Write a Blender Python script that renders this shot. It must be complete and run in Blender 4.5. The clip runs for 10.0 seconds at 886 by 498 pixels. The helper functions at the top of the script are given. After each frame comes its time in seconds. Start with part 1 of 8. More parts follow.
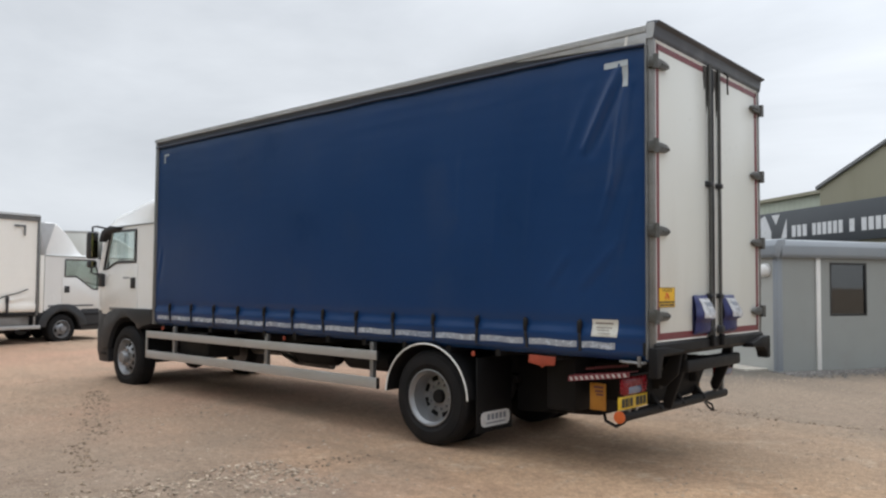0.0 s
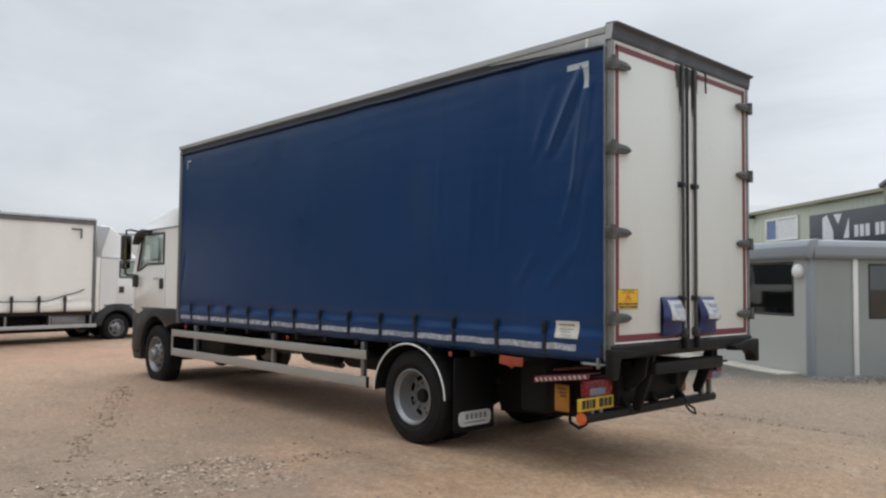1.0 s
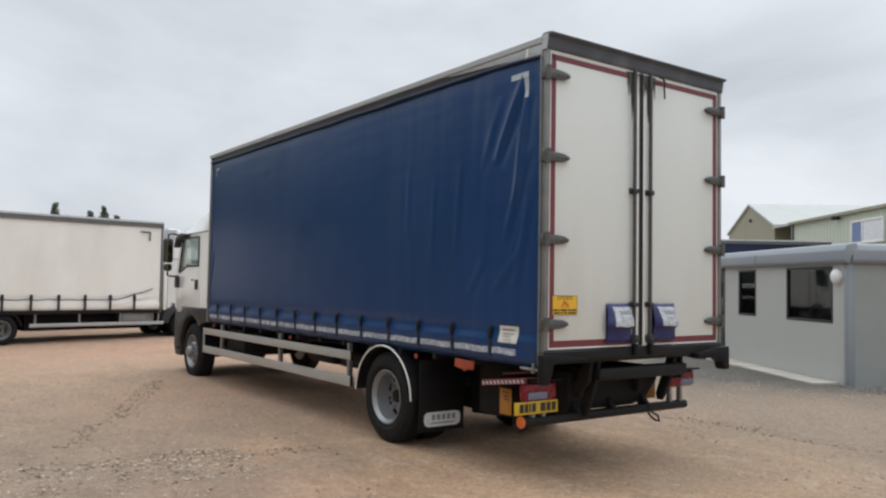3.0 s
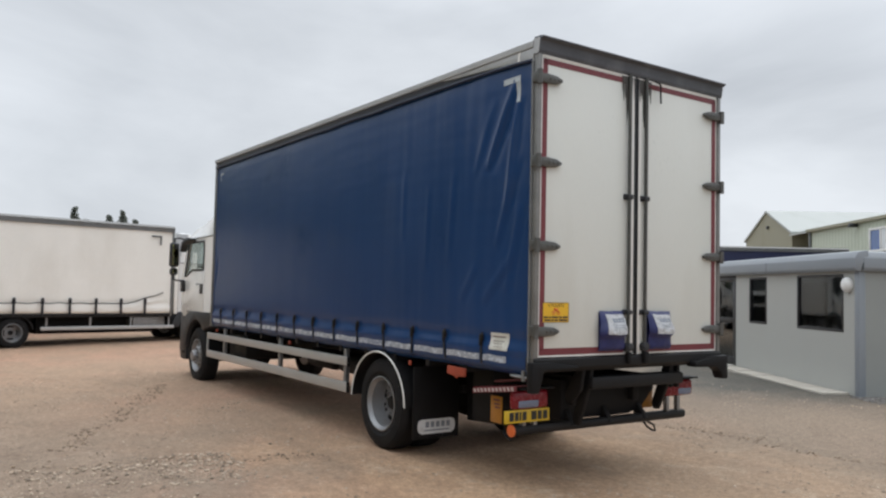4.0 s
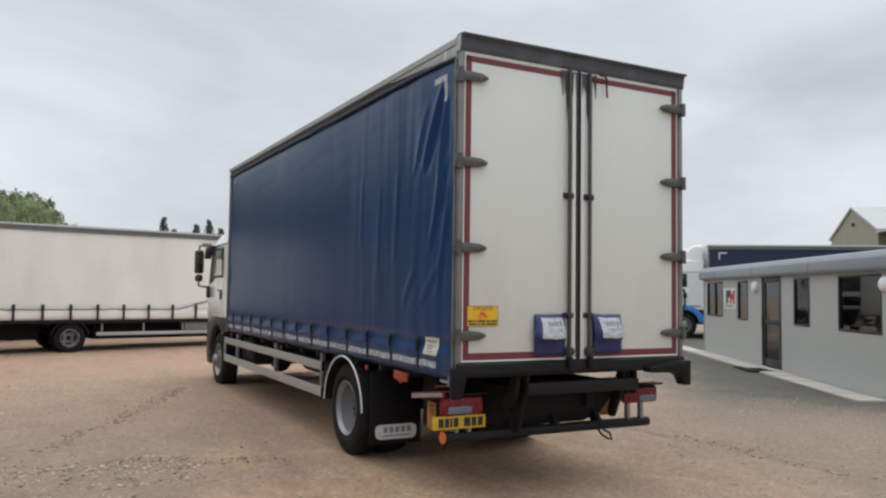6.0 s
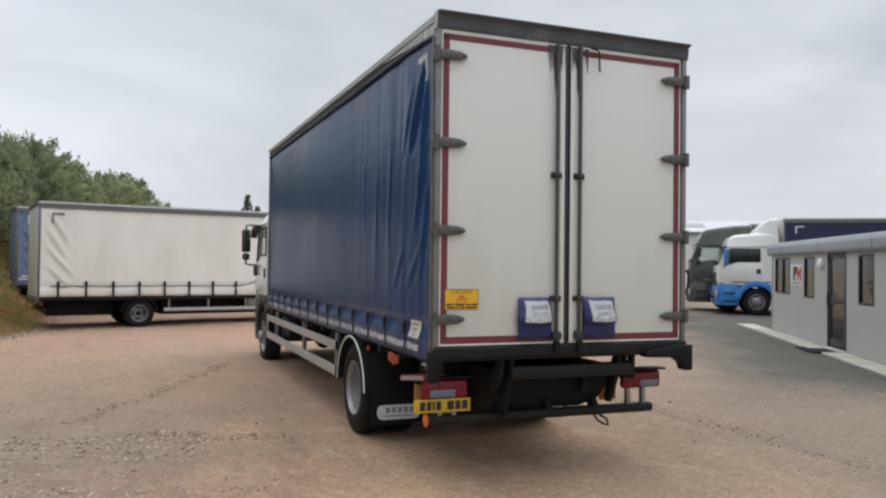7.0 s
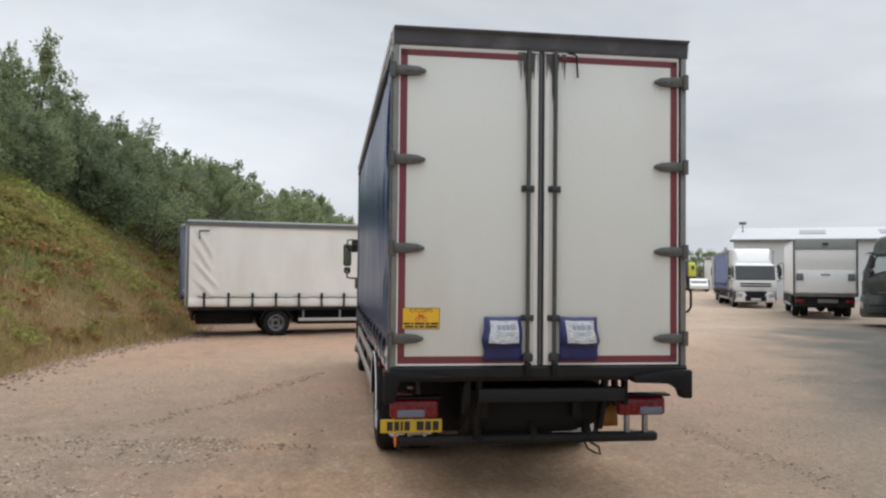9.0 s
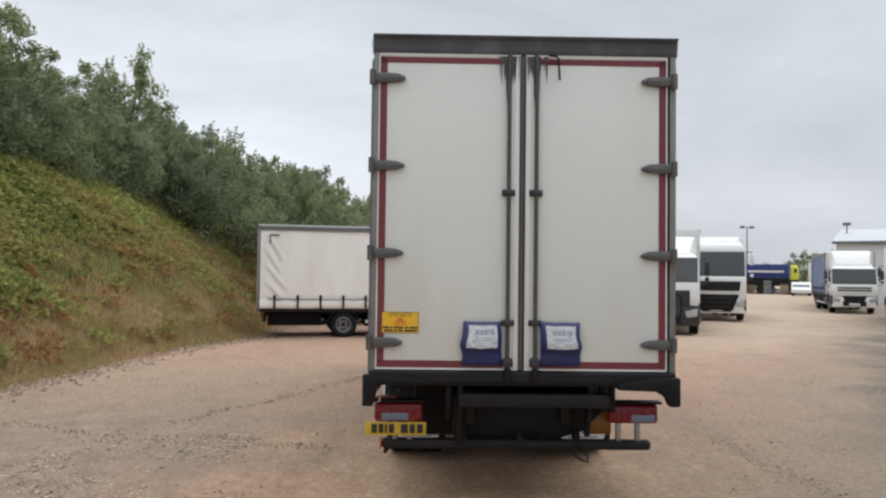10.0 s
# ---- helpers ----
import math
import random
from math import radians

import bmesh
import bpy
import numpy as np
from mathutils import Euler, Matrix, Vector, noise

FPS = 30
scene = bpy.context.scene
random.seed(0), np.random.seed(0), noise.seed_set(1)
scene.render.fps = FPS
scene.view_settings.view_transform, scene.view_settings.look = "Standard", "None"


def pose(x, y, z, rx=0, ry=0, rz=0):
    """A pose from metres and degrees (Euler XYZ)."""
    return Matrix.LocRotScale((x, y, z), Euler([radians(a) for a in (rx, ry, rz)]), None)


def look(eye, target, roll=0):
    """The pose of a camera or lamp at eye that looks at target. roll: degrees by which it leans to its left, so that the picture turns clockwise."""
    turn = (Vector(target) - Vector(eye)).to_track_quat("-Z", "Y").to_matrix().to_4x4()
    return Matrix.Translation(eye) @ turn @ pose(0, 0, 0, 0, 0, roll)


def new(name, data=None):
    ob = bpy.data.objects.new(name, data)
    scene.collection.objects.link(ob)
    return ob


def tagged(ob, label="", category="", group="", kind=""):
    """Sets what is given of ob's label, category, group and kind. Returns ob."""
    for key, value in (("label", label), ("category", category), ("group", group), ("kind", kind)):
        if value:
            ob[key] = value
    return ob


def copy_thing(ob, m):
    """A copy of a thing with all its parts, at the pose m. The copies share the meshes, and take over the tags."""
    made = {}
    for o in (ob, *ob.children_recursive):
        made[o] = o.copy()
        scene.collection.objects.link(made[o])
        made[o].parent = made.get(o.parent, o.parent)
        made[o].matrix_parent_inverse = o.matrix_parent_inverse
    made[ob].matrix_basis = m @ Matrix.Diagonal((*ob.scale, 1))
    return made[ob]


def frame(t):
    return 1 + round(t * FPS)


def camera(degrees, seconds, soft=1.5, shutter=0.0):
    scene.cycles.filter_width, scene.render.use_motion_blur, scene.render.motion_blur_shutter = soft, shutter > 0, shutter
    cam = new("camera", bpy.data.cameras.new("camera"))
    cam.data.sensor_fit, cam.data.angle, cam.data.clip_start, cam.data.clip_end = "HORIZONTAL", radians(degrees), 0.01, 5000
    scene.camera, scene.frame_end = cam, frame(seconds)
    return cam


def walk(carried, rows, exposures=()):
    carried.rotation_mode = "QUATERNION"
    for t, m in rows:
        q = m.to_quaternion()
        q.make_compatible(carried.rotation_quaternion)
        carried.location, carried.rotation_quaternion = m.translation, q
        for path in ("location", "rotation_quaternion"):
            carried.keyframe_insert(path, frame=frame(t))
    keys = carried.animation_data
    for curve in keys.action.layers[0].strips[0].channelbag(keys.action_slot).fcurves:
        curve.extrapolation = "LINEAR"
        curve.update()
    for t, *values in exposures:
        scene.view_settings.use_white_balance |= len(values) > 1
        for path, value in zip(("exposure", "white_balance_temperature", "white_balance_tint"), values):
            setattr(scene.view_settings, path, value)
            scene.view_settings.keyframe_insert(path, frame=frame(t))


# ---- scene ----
cam = camera(59.1, 10.0, soft=2.3)
PATH = [
    (0, (3.118, -6.231, 1.73), (1.791, -4.738, 1.822), 0.4),
    (0.5, (3.52, -5.936, 1.74), (2.131, -4.499, 1.829), 0.4),
    (1, (3.928, -5.629, 1.741), (2.466, -4.267, 1.834), 0.5),
    (1.5, (4.326, -5.388, 1.742), (2.804, -4.095, 1.836), 0.5),
    (2, (4.588, -5.116, 1.774), (3.025, -3.872, 1.865), 0.6),
    (2.5, (4.879, -4.872, 1.791), (3.284, -3.669, 1.88), 0.7),
    (4, (5.103, -4.468, 1.808), (3.457, -3.337, 1.913), 1.3),
    (4.5, (5.252, -4.269, 1.8), (3.602, -3.145, 1.917), 1.2),
    (5, (5.404, -3.97, 1.813), (3.735, -2.876, 1.94), 1.1),
    (6.5, (5.907, -2.753, 1.861), (4.09, -1.921, 1.941), 0.7),
    (7, (6.058, -2.325, 1.919), (4.199, -1.588, 1.961), 0.7),
    (7.5, (6.253, -1.892, 1.974), (4.364, -1.237, 2.006), 0.7),
    (8, (6.29, -1.447, 1.997), (4.37, -0.887, 2.028), 0.6),
    (8.5, (6.375, -0.957, 2.006), (4.423, -0.525, 2.052), 0.6),
    (9, (6.415, -0.482, 2.008), (4.436, -0.202, 2.07), 0.6),
    (9.5, (6.439, -0.014, 2.017), (4.445, 0.128, 2.083), 0.6),
    (10, (6.536, 0.483, 2.035), (4.537, 0.518, 2.101), 0.7),
]
walk(cam, [(t, look(eye, target, roll)) for t, eye, target, roll in PATH], [(0.0, 0.08), (0.6, -0.01), (1.2, 0.01), (2.0, 0.01), (2.5, 0.05), (5.0, 0.0), (7.0, -0.05), (8.5, -0.04), (10.0, -0.04)])

# ---- world, sun and exposure ----
SUN_DIR = Vector((-0.07, 0.22, 0.95)).normalized()
world = bpy.data.worlds.new("overcast_sky")
scene.world = world
world.use_nodes = True
wn, wl = world.node_tree.nodes, world.node_tree.links
wn.clear()


def wnode(kind, **values):
    n = wn.new(kind)
    for k, v in values.items():
        n.inputs[k].default_value = v
    return n


w_out = wn.new("ShaderNodeOutputWorld")
w_bg = wn.new("ShaderNodeBackground")
w_sky = wn.new("ShaderNodeTexSky")
w_sky.sky_type, w_sky.sun_disc = "NISHITA", False
w_sky.sun_elevation = math.asin(SUN_DIR.z)
w_sky.sun_rotation = math.atan2(SUN_DIR.x, SUN_DIR.y)
w_sky.dust_density = 4.0
w_dim = wn.new("ShaderNodeVectorMath")
w_dim.operation = "SCALE"
w_dim.inputs["Scale"].default_value = 0.10
wl.new(w_sky.outputs[0], w_dim.inputs[0])
w_tc = wn.new("ShaderNodeTexCoord")
w_map = wn.new("ShaderNodeMapping")
w_map.inputs["Scale"].default_value = (1.0, 1.0, 3.2)
w_map.inputs["Location"].default_value = (0.35, 0.1, 0.4)
wl.new(w_tc.outputs["Generated"], w_map.inputs["Vector"])
w_big = wnode("ShaderNodeTexNoise", Scale=1.7, Detail=7.0, Roughness=0.52, Distortion=0.35)
wl.new(w_map.outputs[0], w_big.inputs["Vector"])
w_ramp = wn.new("ShaderNodeValToRGB")
w_ramp.color_ramp.elements[0].position, w_ramp.color_ramp.elements[0].color = 0.33, (0.525, 0.56, 0.605, 1)
w_ramp.color_ramp.elements[1].position, w_ramp.color_ramp.elements[1].color = 0.66, (0.78, 0.82, 0.87, 1)
wl.new(w_big.outputs["Fac"], w_ramp.inputs[0])
# the veiled sun brightens the cloud round it, and the cloud thins towards the horizon
w_dot = wn.new("ShaderNodeVectorMath")
w_dot.operation = "DOT_PRODUCT"
w_dot.inputs[1].default_value = SUN_DIR
wl.new(w_tc.outputs["Generated"], w_dot.inputs[0])
w_glow = wn.new("ShaderNodeMapRange")
for k, v in (("From Min", 0.45), ("From Max", 1.0), ("To Min", 0.0), ("To Max", 0.9)):
    w_glow.inputs[k].default_value = v
wl.new(w_dot.outputs["Value"], w_glow.inputs["Value"])
w_sep = wn.new("ShaderNodeSeparateXYZ")
wl.new(w_tc.outputs["Generated"], w_sep.inputs[0])
w_low = wn.new("ShaderNodeMapRange")
for k, v in (("From Min", 0.0), ("From Max", 0.30), ("To Min", 0.10), ("To Max", 0.0)):
    w_low.inputs[k].default_value = v
wl.new(w_sep.outputs["Z"], w_low.inputs["Value"])
w_add = []
for aim, lo, top in (((-0.02, 0.93, 0.37), 0.88, 0.38), ((-0.55, -0.83, 0.12), 0.20, 0.27)):
    d = wn.new("ShaderNodeVectorMath")
    d.operation = "DOT_PRODUCT"
    d.inputs[1].default_value = Vector(aim).normalized()
    wl.new(w_tc.outputs["Generated"], d.inputs[0])
    g = wn.new("ShaderNodeMapRange")
    g.interpolation_type = "SMOOTHSTEP"
    for k, v in (("From Min", lo), ("From Max", 1.0), ("To Min", 0.0), ("To Max", top)):
        g.inputs[k].default_value = v
    wl.new(d.outputs["Value"], g.inputs["Value"])
    w_add.append(g.outputs[0])
w_veil = wn.new("ShaderNodeMath")
w_veil.operation = "ADD"
wl.new(w_add[0], w_veil.inputs[0])
wl.new(w_add[1], w_veil.inputs[1])
w_sum = wn.new("ShaderNodeMath")
w_sum.operation = "ADD"
wl.new(w_glow.outputs[0], w_sum.inputs[0])
wl.new(w_low.outputs[0], w_sum.inputs[1])
w_zen = wn.new("ShaderNodeMapRange")
for k, v in (("From Min", 0.34), ("From Max", 0.95), ("To Min", 0.0), ("To Max", 1.30)):
    w_zen.inputs[k].default_value = v
wl.new(w_sep.outputs["Z"], w_zen.inputs["Value"])
w_sum2 = wn.new("ShaderNodeMath")
w_sum2.operation = "ADD"
wl.new(w_sum.outputs[0], w_sum2.inputs[0])
wl.new(w_zen.outputs[0], w_sum2.inputs[1])
w_one = wn.new("ShaderNodeMath")
w_one.operation = "ADD"
w_one.inputs[1].default_value = 1.0
w_sum3 = wn.new("ShaderNodeMath")
w_sum3.operation = "ADD"
wl.new(w_sum2.outputs[0], w_sum3.inputs[0])
wl.new(w_veil.outputs[0], w_sum3.inputs[1])
wl.new(w_sum3.outputs[0], w_one.inputs[0])
w_cloud = wn.new("ShaderNodeVectorMath")
w_cloud.operation = "SCALE"
wl.new(w_ramp.outputs[0], w_cloud.inputs[0])
wl.new(w_one.outputs[0], w_cloud.inputs["Scale"])
w_mix = wn.new("ShaderNodeMix")
w_mix.data_type = "RGBA"
w_mix.inputs["Factor"].default_value = 0.93
wl.new(w_dim.outputs[0], w_mix.inputs[6])
wl.new(w_cloud.outputs[0], w_mix.inputs[7])
wl.new(w_mix.outputs[2], w_bg.inputs["Color"])
w_bg.inputs["Strength"].default_value = 1.0
wl.new(w_bg.outputs[0], w_out.inputs[0])

sun = new("sun", bpy.data.lights.new("sun", "SUN"))
sun.data.energy, sun.data.angle, sun.data.color = 0.5, radians(50), (1.0, 0.955, 0.90)
sun.matrix_world = look((0, 0, 30), Vector((0, 0, 30)) - SUN_DIR)

# ---- materials ----
MATS = {}


def mat(name, base, rough=0.5, metal=0.0, var=0.12, scale=3.0, fine=55.0, bump=0.03, rough_var=0.10, dirt=None, dirt_at=(0.55, 0.75),
        dirt_scale=2.0, coat=0.0, rand=0.0, stretch=(1, 1, 1), spec=0.5, island=0.0):
    """A Principled surface whose colour varies at two scales, with fine relief and patches of dirt."""
    if name in MATS:
        return MATS[name]
    m = bpy.data.materials.new(name)
    m.use_nodes = True
    n, l = m.node_tree.nodes, m.node_tree.links
    bsdf = n["Principled BSDF"]
    bsdf.inputs["Metallic"].default_value = metal
    bsdf.inputs["Specular IOR Level"].default_value = spec
    if coat:
        bsdf.inputs["Coat Weight"].default_value = coat
        bsdf.inputs["Coat Roughness"].default_value = 0.08
    tc, mp = n.new("ShaderNodeTexCoord"), n.new("ShaderNodeMapping")
    mp.inputs["Scale"].default_value = stretch
    l.new(tc.outputs["Object"], mp.inputs["Vector"])

    def noise_of(s, detail=6.0):
        t = n.new("ShaderNodeTexNoise")
        t.inputs["Scale"].default_value, t.inputs["Detail"].default_value = s, detail
        l.new(mp.outputs[0], t.inputs["Vector"])
        return t.outputs["Fac"]

    big, small = noise_of(scale), noise_of(fine)
    both = n.new("ShaderNodeMath")
    both.operation = "MULTIPLY_ADD"
    both.inputs[1].default_value = 0.45
    l.new(small, both.inputs[0])
    half = n.new("ShaderNodeMath")
    half.operation = "MULTIPLY"
    half.inputs[1].default_value = 0.55
    l.new(big, half.inputs[0])
    l.new(half.outputs[0], both.inputs[2])
    span = n.new("ShaderNodeMapRange")
    for k, v in (("From Min", 0.3), ("From Max", 0.7), ("To Min", 1 - var), ("To Max", 1 + var)):
        span.inputs[k].default_value = v
    l.new(both.outputs[0], span.inputs["Value"])
    gain = span.outputs[0]
    if rand or island:
        src = n.new("ShaderNodeObjectInfo").outputs["Random"] if rand else n.new("ShaderNodeNewGeometry").outputs["Random Per Island"]
        r = n.new("ShaderNodeMapRange")
        r.inputs["To Min"].default_value, r.inputs["To Max"].default_value = 1 - (rand or island), 1 + (rand or island)
        l.new(src, r.inputs["Value"])
        mul = n.new("ShaderNodeMath")
        mul.operation = "MULTIPLY"
        l.new(gain, mul.inputs[0])
        l.new(r.outputs[0], mul.inputs[1])
        gain = mul.outputs[0]
    col = n.new("ShaderNodeVectorMath")
    col.operation = "SCALE"
    col.inputs[0].default_value = base[:3]
    l.new(gain, col.inputs["Scale"])
    colour = col.outputs[0]
    if dirt:
        fac = n.new("ShaderNodeMapRange")
        for k, v in (("From Min", dirt_at[0]), ("From Max", dirt_at[1]), ("To Min", 0.0), ("To Max", dirt[3])):
            fac.inputs[k].default_value = v
        l.new(noise_of(dirt_scale, 9.0), fac.inputs["Value"])
        mix = n.new("ShaderNodeMix")
        mix.data_type = "RGBA"
        mix.inputs[7].default_value = (*dirt[:3], 1)
        l.new(fac.outputs[0], mix.inputs["Factor"])
        l.new(colour, mix.inputs[6])
        colour = mix.outputs[2]
    l.new(colour, bsdf.inputs["Base Color"])
    rr = n.new("ShaderNodeMapRange")
    for k, v in (("From Min", 0.3), ("From Max", 0.7), ("To Min", max(0.02, rough - rough_var)), ("To Max", min(1.0, rough + rough_var))):
        rr.inputs[k].default_value = v
    l.new(both.outputs[0], rr.inputs["Value"])
    l.new(rr.outputs[0], bsdf.inputs["Roughness"])
    if bump:
        b = n.new("ShaderNodeBump")
        b.inputs["Strength"].default_value, b.inputs["Distance"].default_value = 1.0, bump * 0.1
        l.new(both.outputs[0], b.inputs["Height"])
        l.new(b.outputs[0], bsdf.inputs["Normal"])
    MATS[name] = m
    return m


DUST = (0.30, 0.23, 0.17)
M_DOOR = mat("door_white_gelcoat", (0.668, 0.682, 0.645), 0.36, var=0.025, scale=1.2, bump=0.004, dirt=(0.40, 0.37, 0.31, 0.35), dirt_at=(0.5, 0.8), dirt_scale=1.3, stretch=(1, 1, 0.35))
M_RED = mat("red_conspicuity_tape", (0.155, 0.026, 0.034), 0.42, var=0.12, fine=120)
M_WTAPE = mat("white_trim", (0.74, 0.73, 0.70), 0.45, var=0.06)
M_CHEV = mat("faded_white_tape", (0.42, 0.46, 0.48), 0.45, var=0.12, scale=12)
M_HINGE = mat("dull_steel_hinge", (0.11, 0.11, 0.105), 0.5, 0.5, var=0.3, scale=12, bump=0.03, dirt=(0.08, 0.07, 0.06, 0.6))
M_LIFT = mat("black_lift_paint", (0.0105, 0.0105, 0.0115), 0.55, var=0.3, scale=5, bump=0.02, spec=0.16)
M_ROD = mat("dark_steel_rod", (0.075, 0.075, 0.070), 0.40, 0.4, var=0.3, scale=9, bump=0.02, dirt=(0.12, 0.11, 0.10, 0.5))
M_STEEL = mat("galvanised_steel", (0.30, 0.305, 0.31), 0.48, 0.75, var=0.25, scale=9, bump=0.02, dirt=(0.13, 0.10, 0.08, 0.6))
M_REARPOST = mat("pale_grey_rear_post", (0.195, 0.195, 0.19), 0.45, 0.2, var=0.2, scale=6, bump=0.02, dirt=(0.14, 0.12, 0.11, 0.5))
M_POST = mat("grey_painted_post", (0.165, 0.17, 0.172), 0.45, 0.3, var=0.22, scale=6, bump=0.02, dirt=(0.20, 0.17, 0.14, 0.5))
M_HEADER = mat("dark_grey_header", (0.072, 0.078, 0.092), 0.42, 0.1, var=0.25, scale=4, bump=0.03, dirt=(0.24, 0.25, 0.27, 0.6))
M_ALU = mat("brushed_aluminium", (0.50, 0.505, 0.505), 0.42, 0.55, var=0.10, scale=5, bump=0.01, dirt=(0.38, 0.34, 0.30, 0.4), stretch=(0.3, 1, 1))
M_BLACK = mat("black_chassis_paint", (0.0105, 0.0105, 0.0115), 0.55, var=0.35, scale=6, bump=0.03, dirt=(*DUST, 0.05), dirt_at=(0.5, 0.85), spec=0.25)
M_RUBBER = mat("tyre_rubber", (0.0115, 0.0115, 0.0125), 0.75, var=0.2, scale=8, bump=0.03, spec=0.2, dirt=(*DUST, 0.035), dirt_at=(0.45, 0.85), dirt_scale=5)
M_PLASTIC = mat("grey_black_plastic", (0.026, 0.028, 0.032), 0.5, var=0.15, scale=6, bump=0.02, dirt=(*DUST, 0.08))
M_RIM = mat("silver_wheel_rim", (0.27, 0.275, 0.285), 0.42, 0.55, var=0.12, scale=8, dirt=(0.20, 0.16, 0.13, 0.6), dirt_scale=7)
M_CABWHITE = mat("white_cab_paint", (0.76, 0.76, 0.745), 0.25, var=0.03, scale=2, bump=0.0, coat=0.3, dirt=(0.48, 0.44, 0.38, 0.25))
# cab white raised in colour to offset the main cab's dim side
M_CABMAIN = mat("lifted_white_cab_paint", (0.86, 0.86, 0.845), 0.22, var=0.03, scale=2, bump=0.0, coat=0.4, dirt=(0.55, 0.50, 0.44, 0.25))
M_CREAM = mat("white_curtain_dirty", (0.89, 0.875, 0.825), 0.5, var=0.05, scale=1.2, bump=0.03, dirt=(0.60, 0.56, 0.48, 0.40), dirt_at=(0.48, 0.8), dirt_scale=0.9, stretch=(1, 1, 0.4))
M_CURTAIN = mat("blue_pvc_curtain", (0.0085, 0.0410, 0.132), 0.32, var=0.10, scale=1.0, fine=220, bump=0.006, rough_var=0.06, dirt=(0.05, 0.075, 0.14, 0.22), dirt_scale=1.4, spec=0.36)
M_NAVY = mat("navy_pvc_curtain", (0.014, 0.020, 0.065), 0.4, var=0.12, scale=1.0, bump=0.01)
M_STRAP = mat("black_webbing_strap", (0.018, 0.019, 0.024), 0.75, var=0.2, fine=300, bump=0.05)
M_REFLECT = mat("silver_reflective_strip", (0.43, 0.47, 0.54), 0.25, 0.25, var=0.25, scale=14, bump=0.02, dirt=(0.16, 0.22, 0.36, 0.5))
M_YELLOW = mat("yellow_vinyl", (0.72, 0.42, 0.02), 0.4, var=0.05, bump=0.0)
M_PLATE = mat("yellow_plate_acrylic", (0.56, 0.375, 0.018), 0.3, var=0.05, bump=0.0, dirt=(0.4, 0.3, 0.12, 0.3))
M_INK = mat("black_ink", (0.015, 0.015, 0.015), 0.5, var=0.1, bump=0.0)
M_BAG = mat("blue_vinyl_pouch", (0.014, 0.020, 0.105), 0.4, var=0.2, scale=9, bump=0.04)
M_LABEL = mat("white_label", (0.68, 0.69, 0.70), 0.4, var=0.06, bump=0.0, dirt=(0.4, 0.38, 0.34, 0.5), dirt_scale=8)
M_STICKER = mat("cream_sticker", (0.60, 0.59, 0.53), 0.35, var=0.10, scale=14, bump=0.05, dirt=(0.34, 0.32, 0.27, 0.5), dirt_scale=9)
M_FADEDPRINT = mat("faded_print", (0.24, 0.20, 0.18), 0.5, var=0.2, scale=40)
M_ORANGE = mat("orange_plastic", (0.62, 0.13, 0.03), 0.45, var=0.12)
M_TAG = mat("faded_red_tag", (0.34, 0.060, 0.030), 0.6, var=0.25, scale=9)
M_AMBER = mat("amber_lens", (0.30, 0.125, 0.012), 0.35, var=0.2, scale=8, coat=0.2, dirt=(0.12, 0.07, 0.03, 0.5))
M_REDLENS = mat("red_lens", (0.170, 0.007, 0.014), 0.25, var=0.25, scale=18, coat=0.15, spec=0.35)
M_SILVERLABEL = mat("crumpled_silver_label", (0.54, 0.55, 0.57), 0.30, 0.15, var=0.12, scale=16, bump=0.5)
M_SHADOWLINE = mat("navy_shadow_line", (0.010, 0.018, 0.045), 0.5, var=0.2, scale=5)
M_GUTTER = mat("weathered_grey_gutter", (0.46, 0.47, 0.48), 0.45, 0.3, var=0.15, scale=3, dirt=(0.16, 0.15, 0.14, 0.5), dirt_scale=1.5)
M_VALANCE = mat("blue_grey_valance", (0.060, 0.070, 0.092), 0.5, var=0.15, scale=3, bump=0.02)
M_HEADLAMP = mat("headlamp_lens", (0.45, 0.46, 0.46), 0.12, 0.3, var=0.3, scale=14, coat=0.6)
M_CLEARLENS = mat("clear_lens", (0.14, 0.17, 0.26), 0.15, var=0.15, coat=0.6)
M_GREYTEXT = mat("grey_print", (0.22, 0.24, 0.28), 0.5, var=0.1, bump=0.0)
M_REDTEXT = mat("dark_red_print", (0.10, 0.03, 0.035), 0.5, var=0.2, scale=40)
# base colour of the dark glass is lifted to carry reflected sky
M_DKGLASS = mat("sky_lifted_dark_glass", (0.040, 0.045, 0.045), 0.06, var=0.2, scale=1, bump=0.0, rough_var=0.03, coat=0.3)
M_SEAT = mat("cab_interior_grey", (0.16, 0.16, 0.16), 0.8, var=0.2)
M_MIRROR = mat("mirror_glass", (0.6, 0.62, 0.63), 0.04, 1.0, var=0.02, bump=0.0, rough_var=0.01)
M_CHROME = mat("chrome", (0.62, 0.62, 0.63), 0.15, 1.0, var=0.05, bump=0.0)


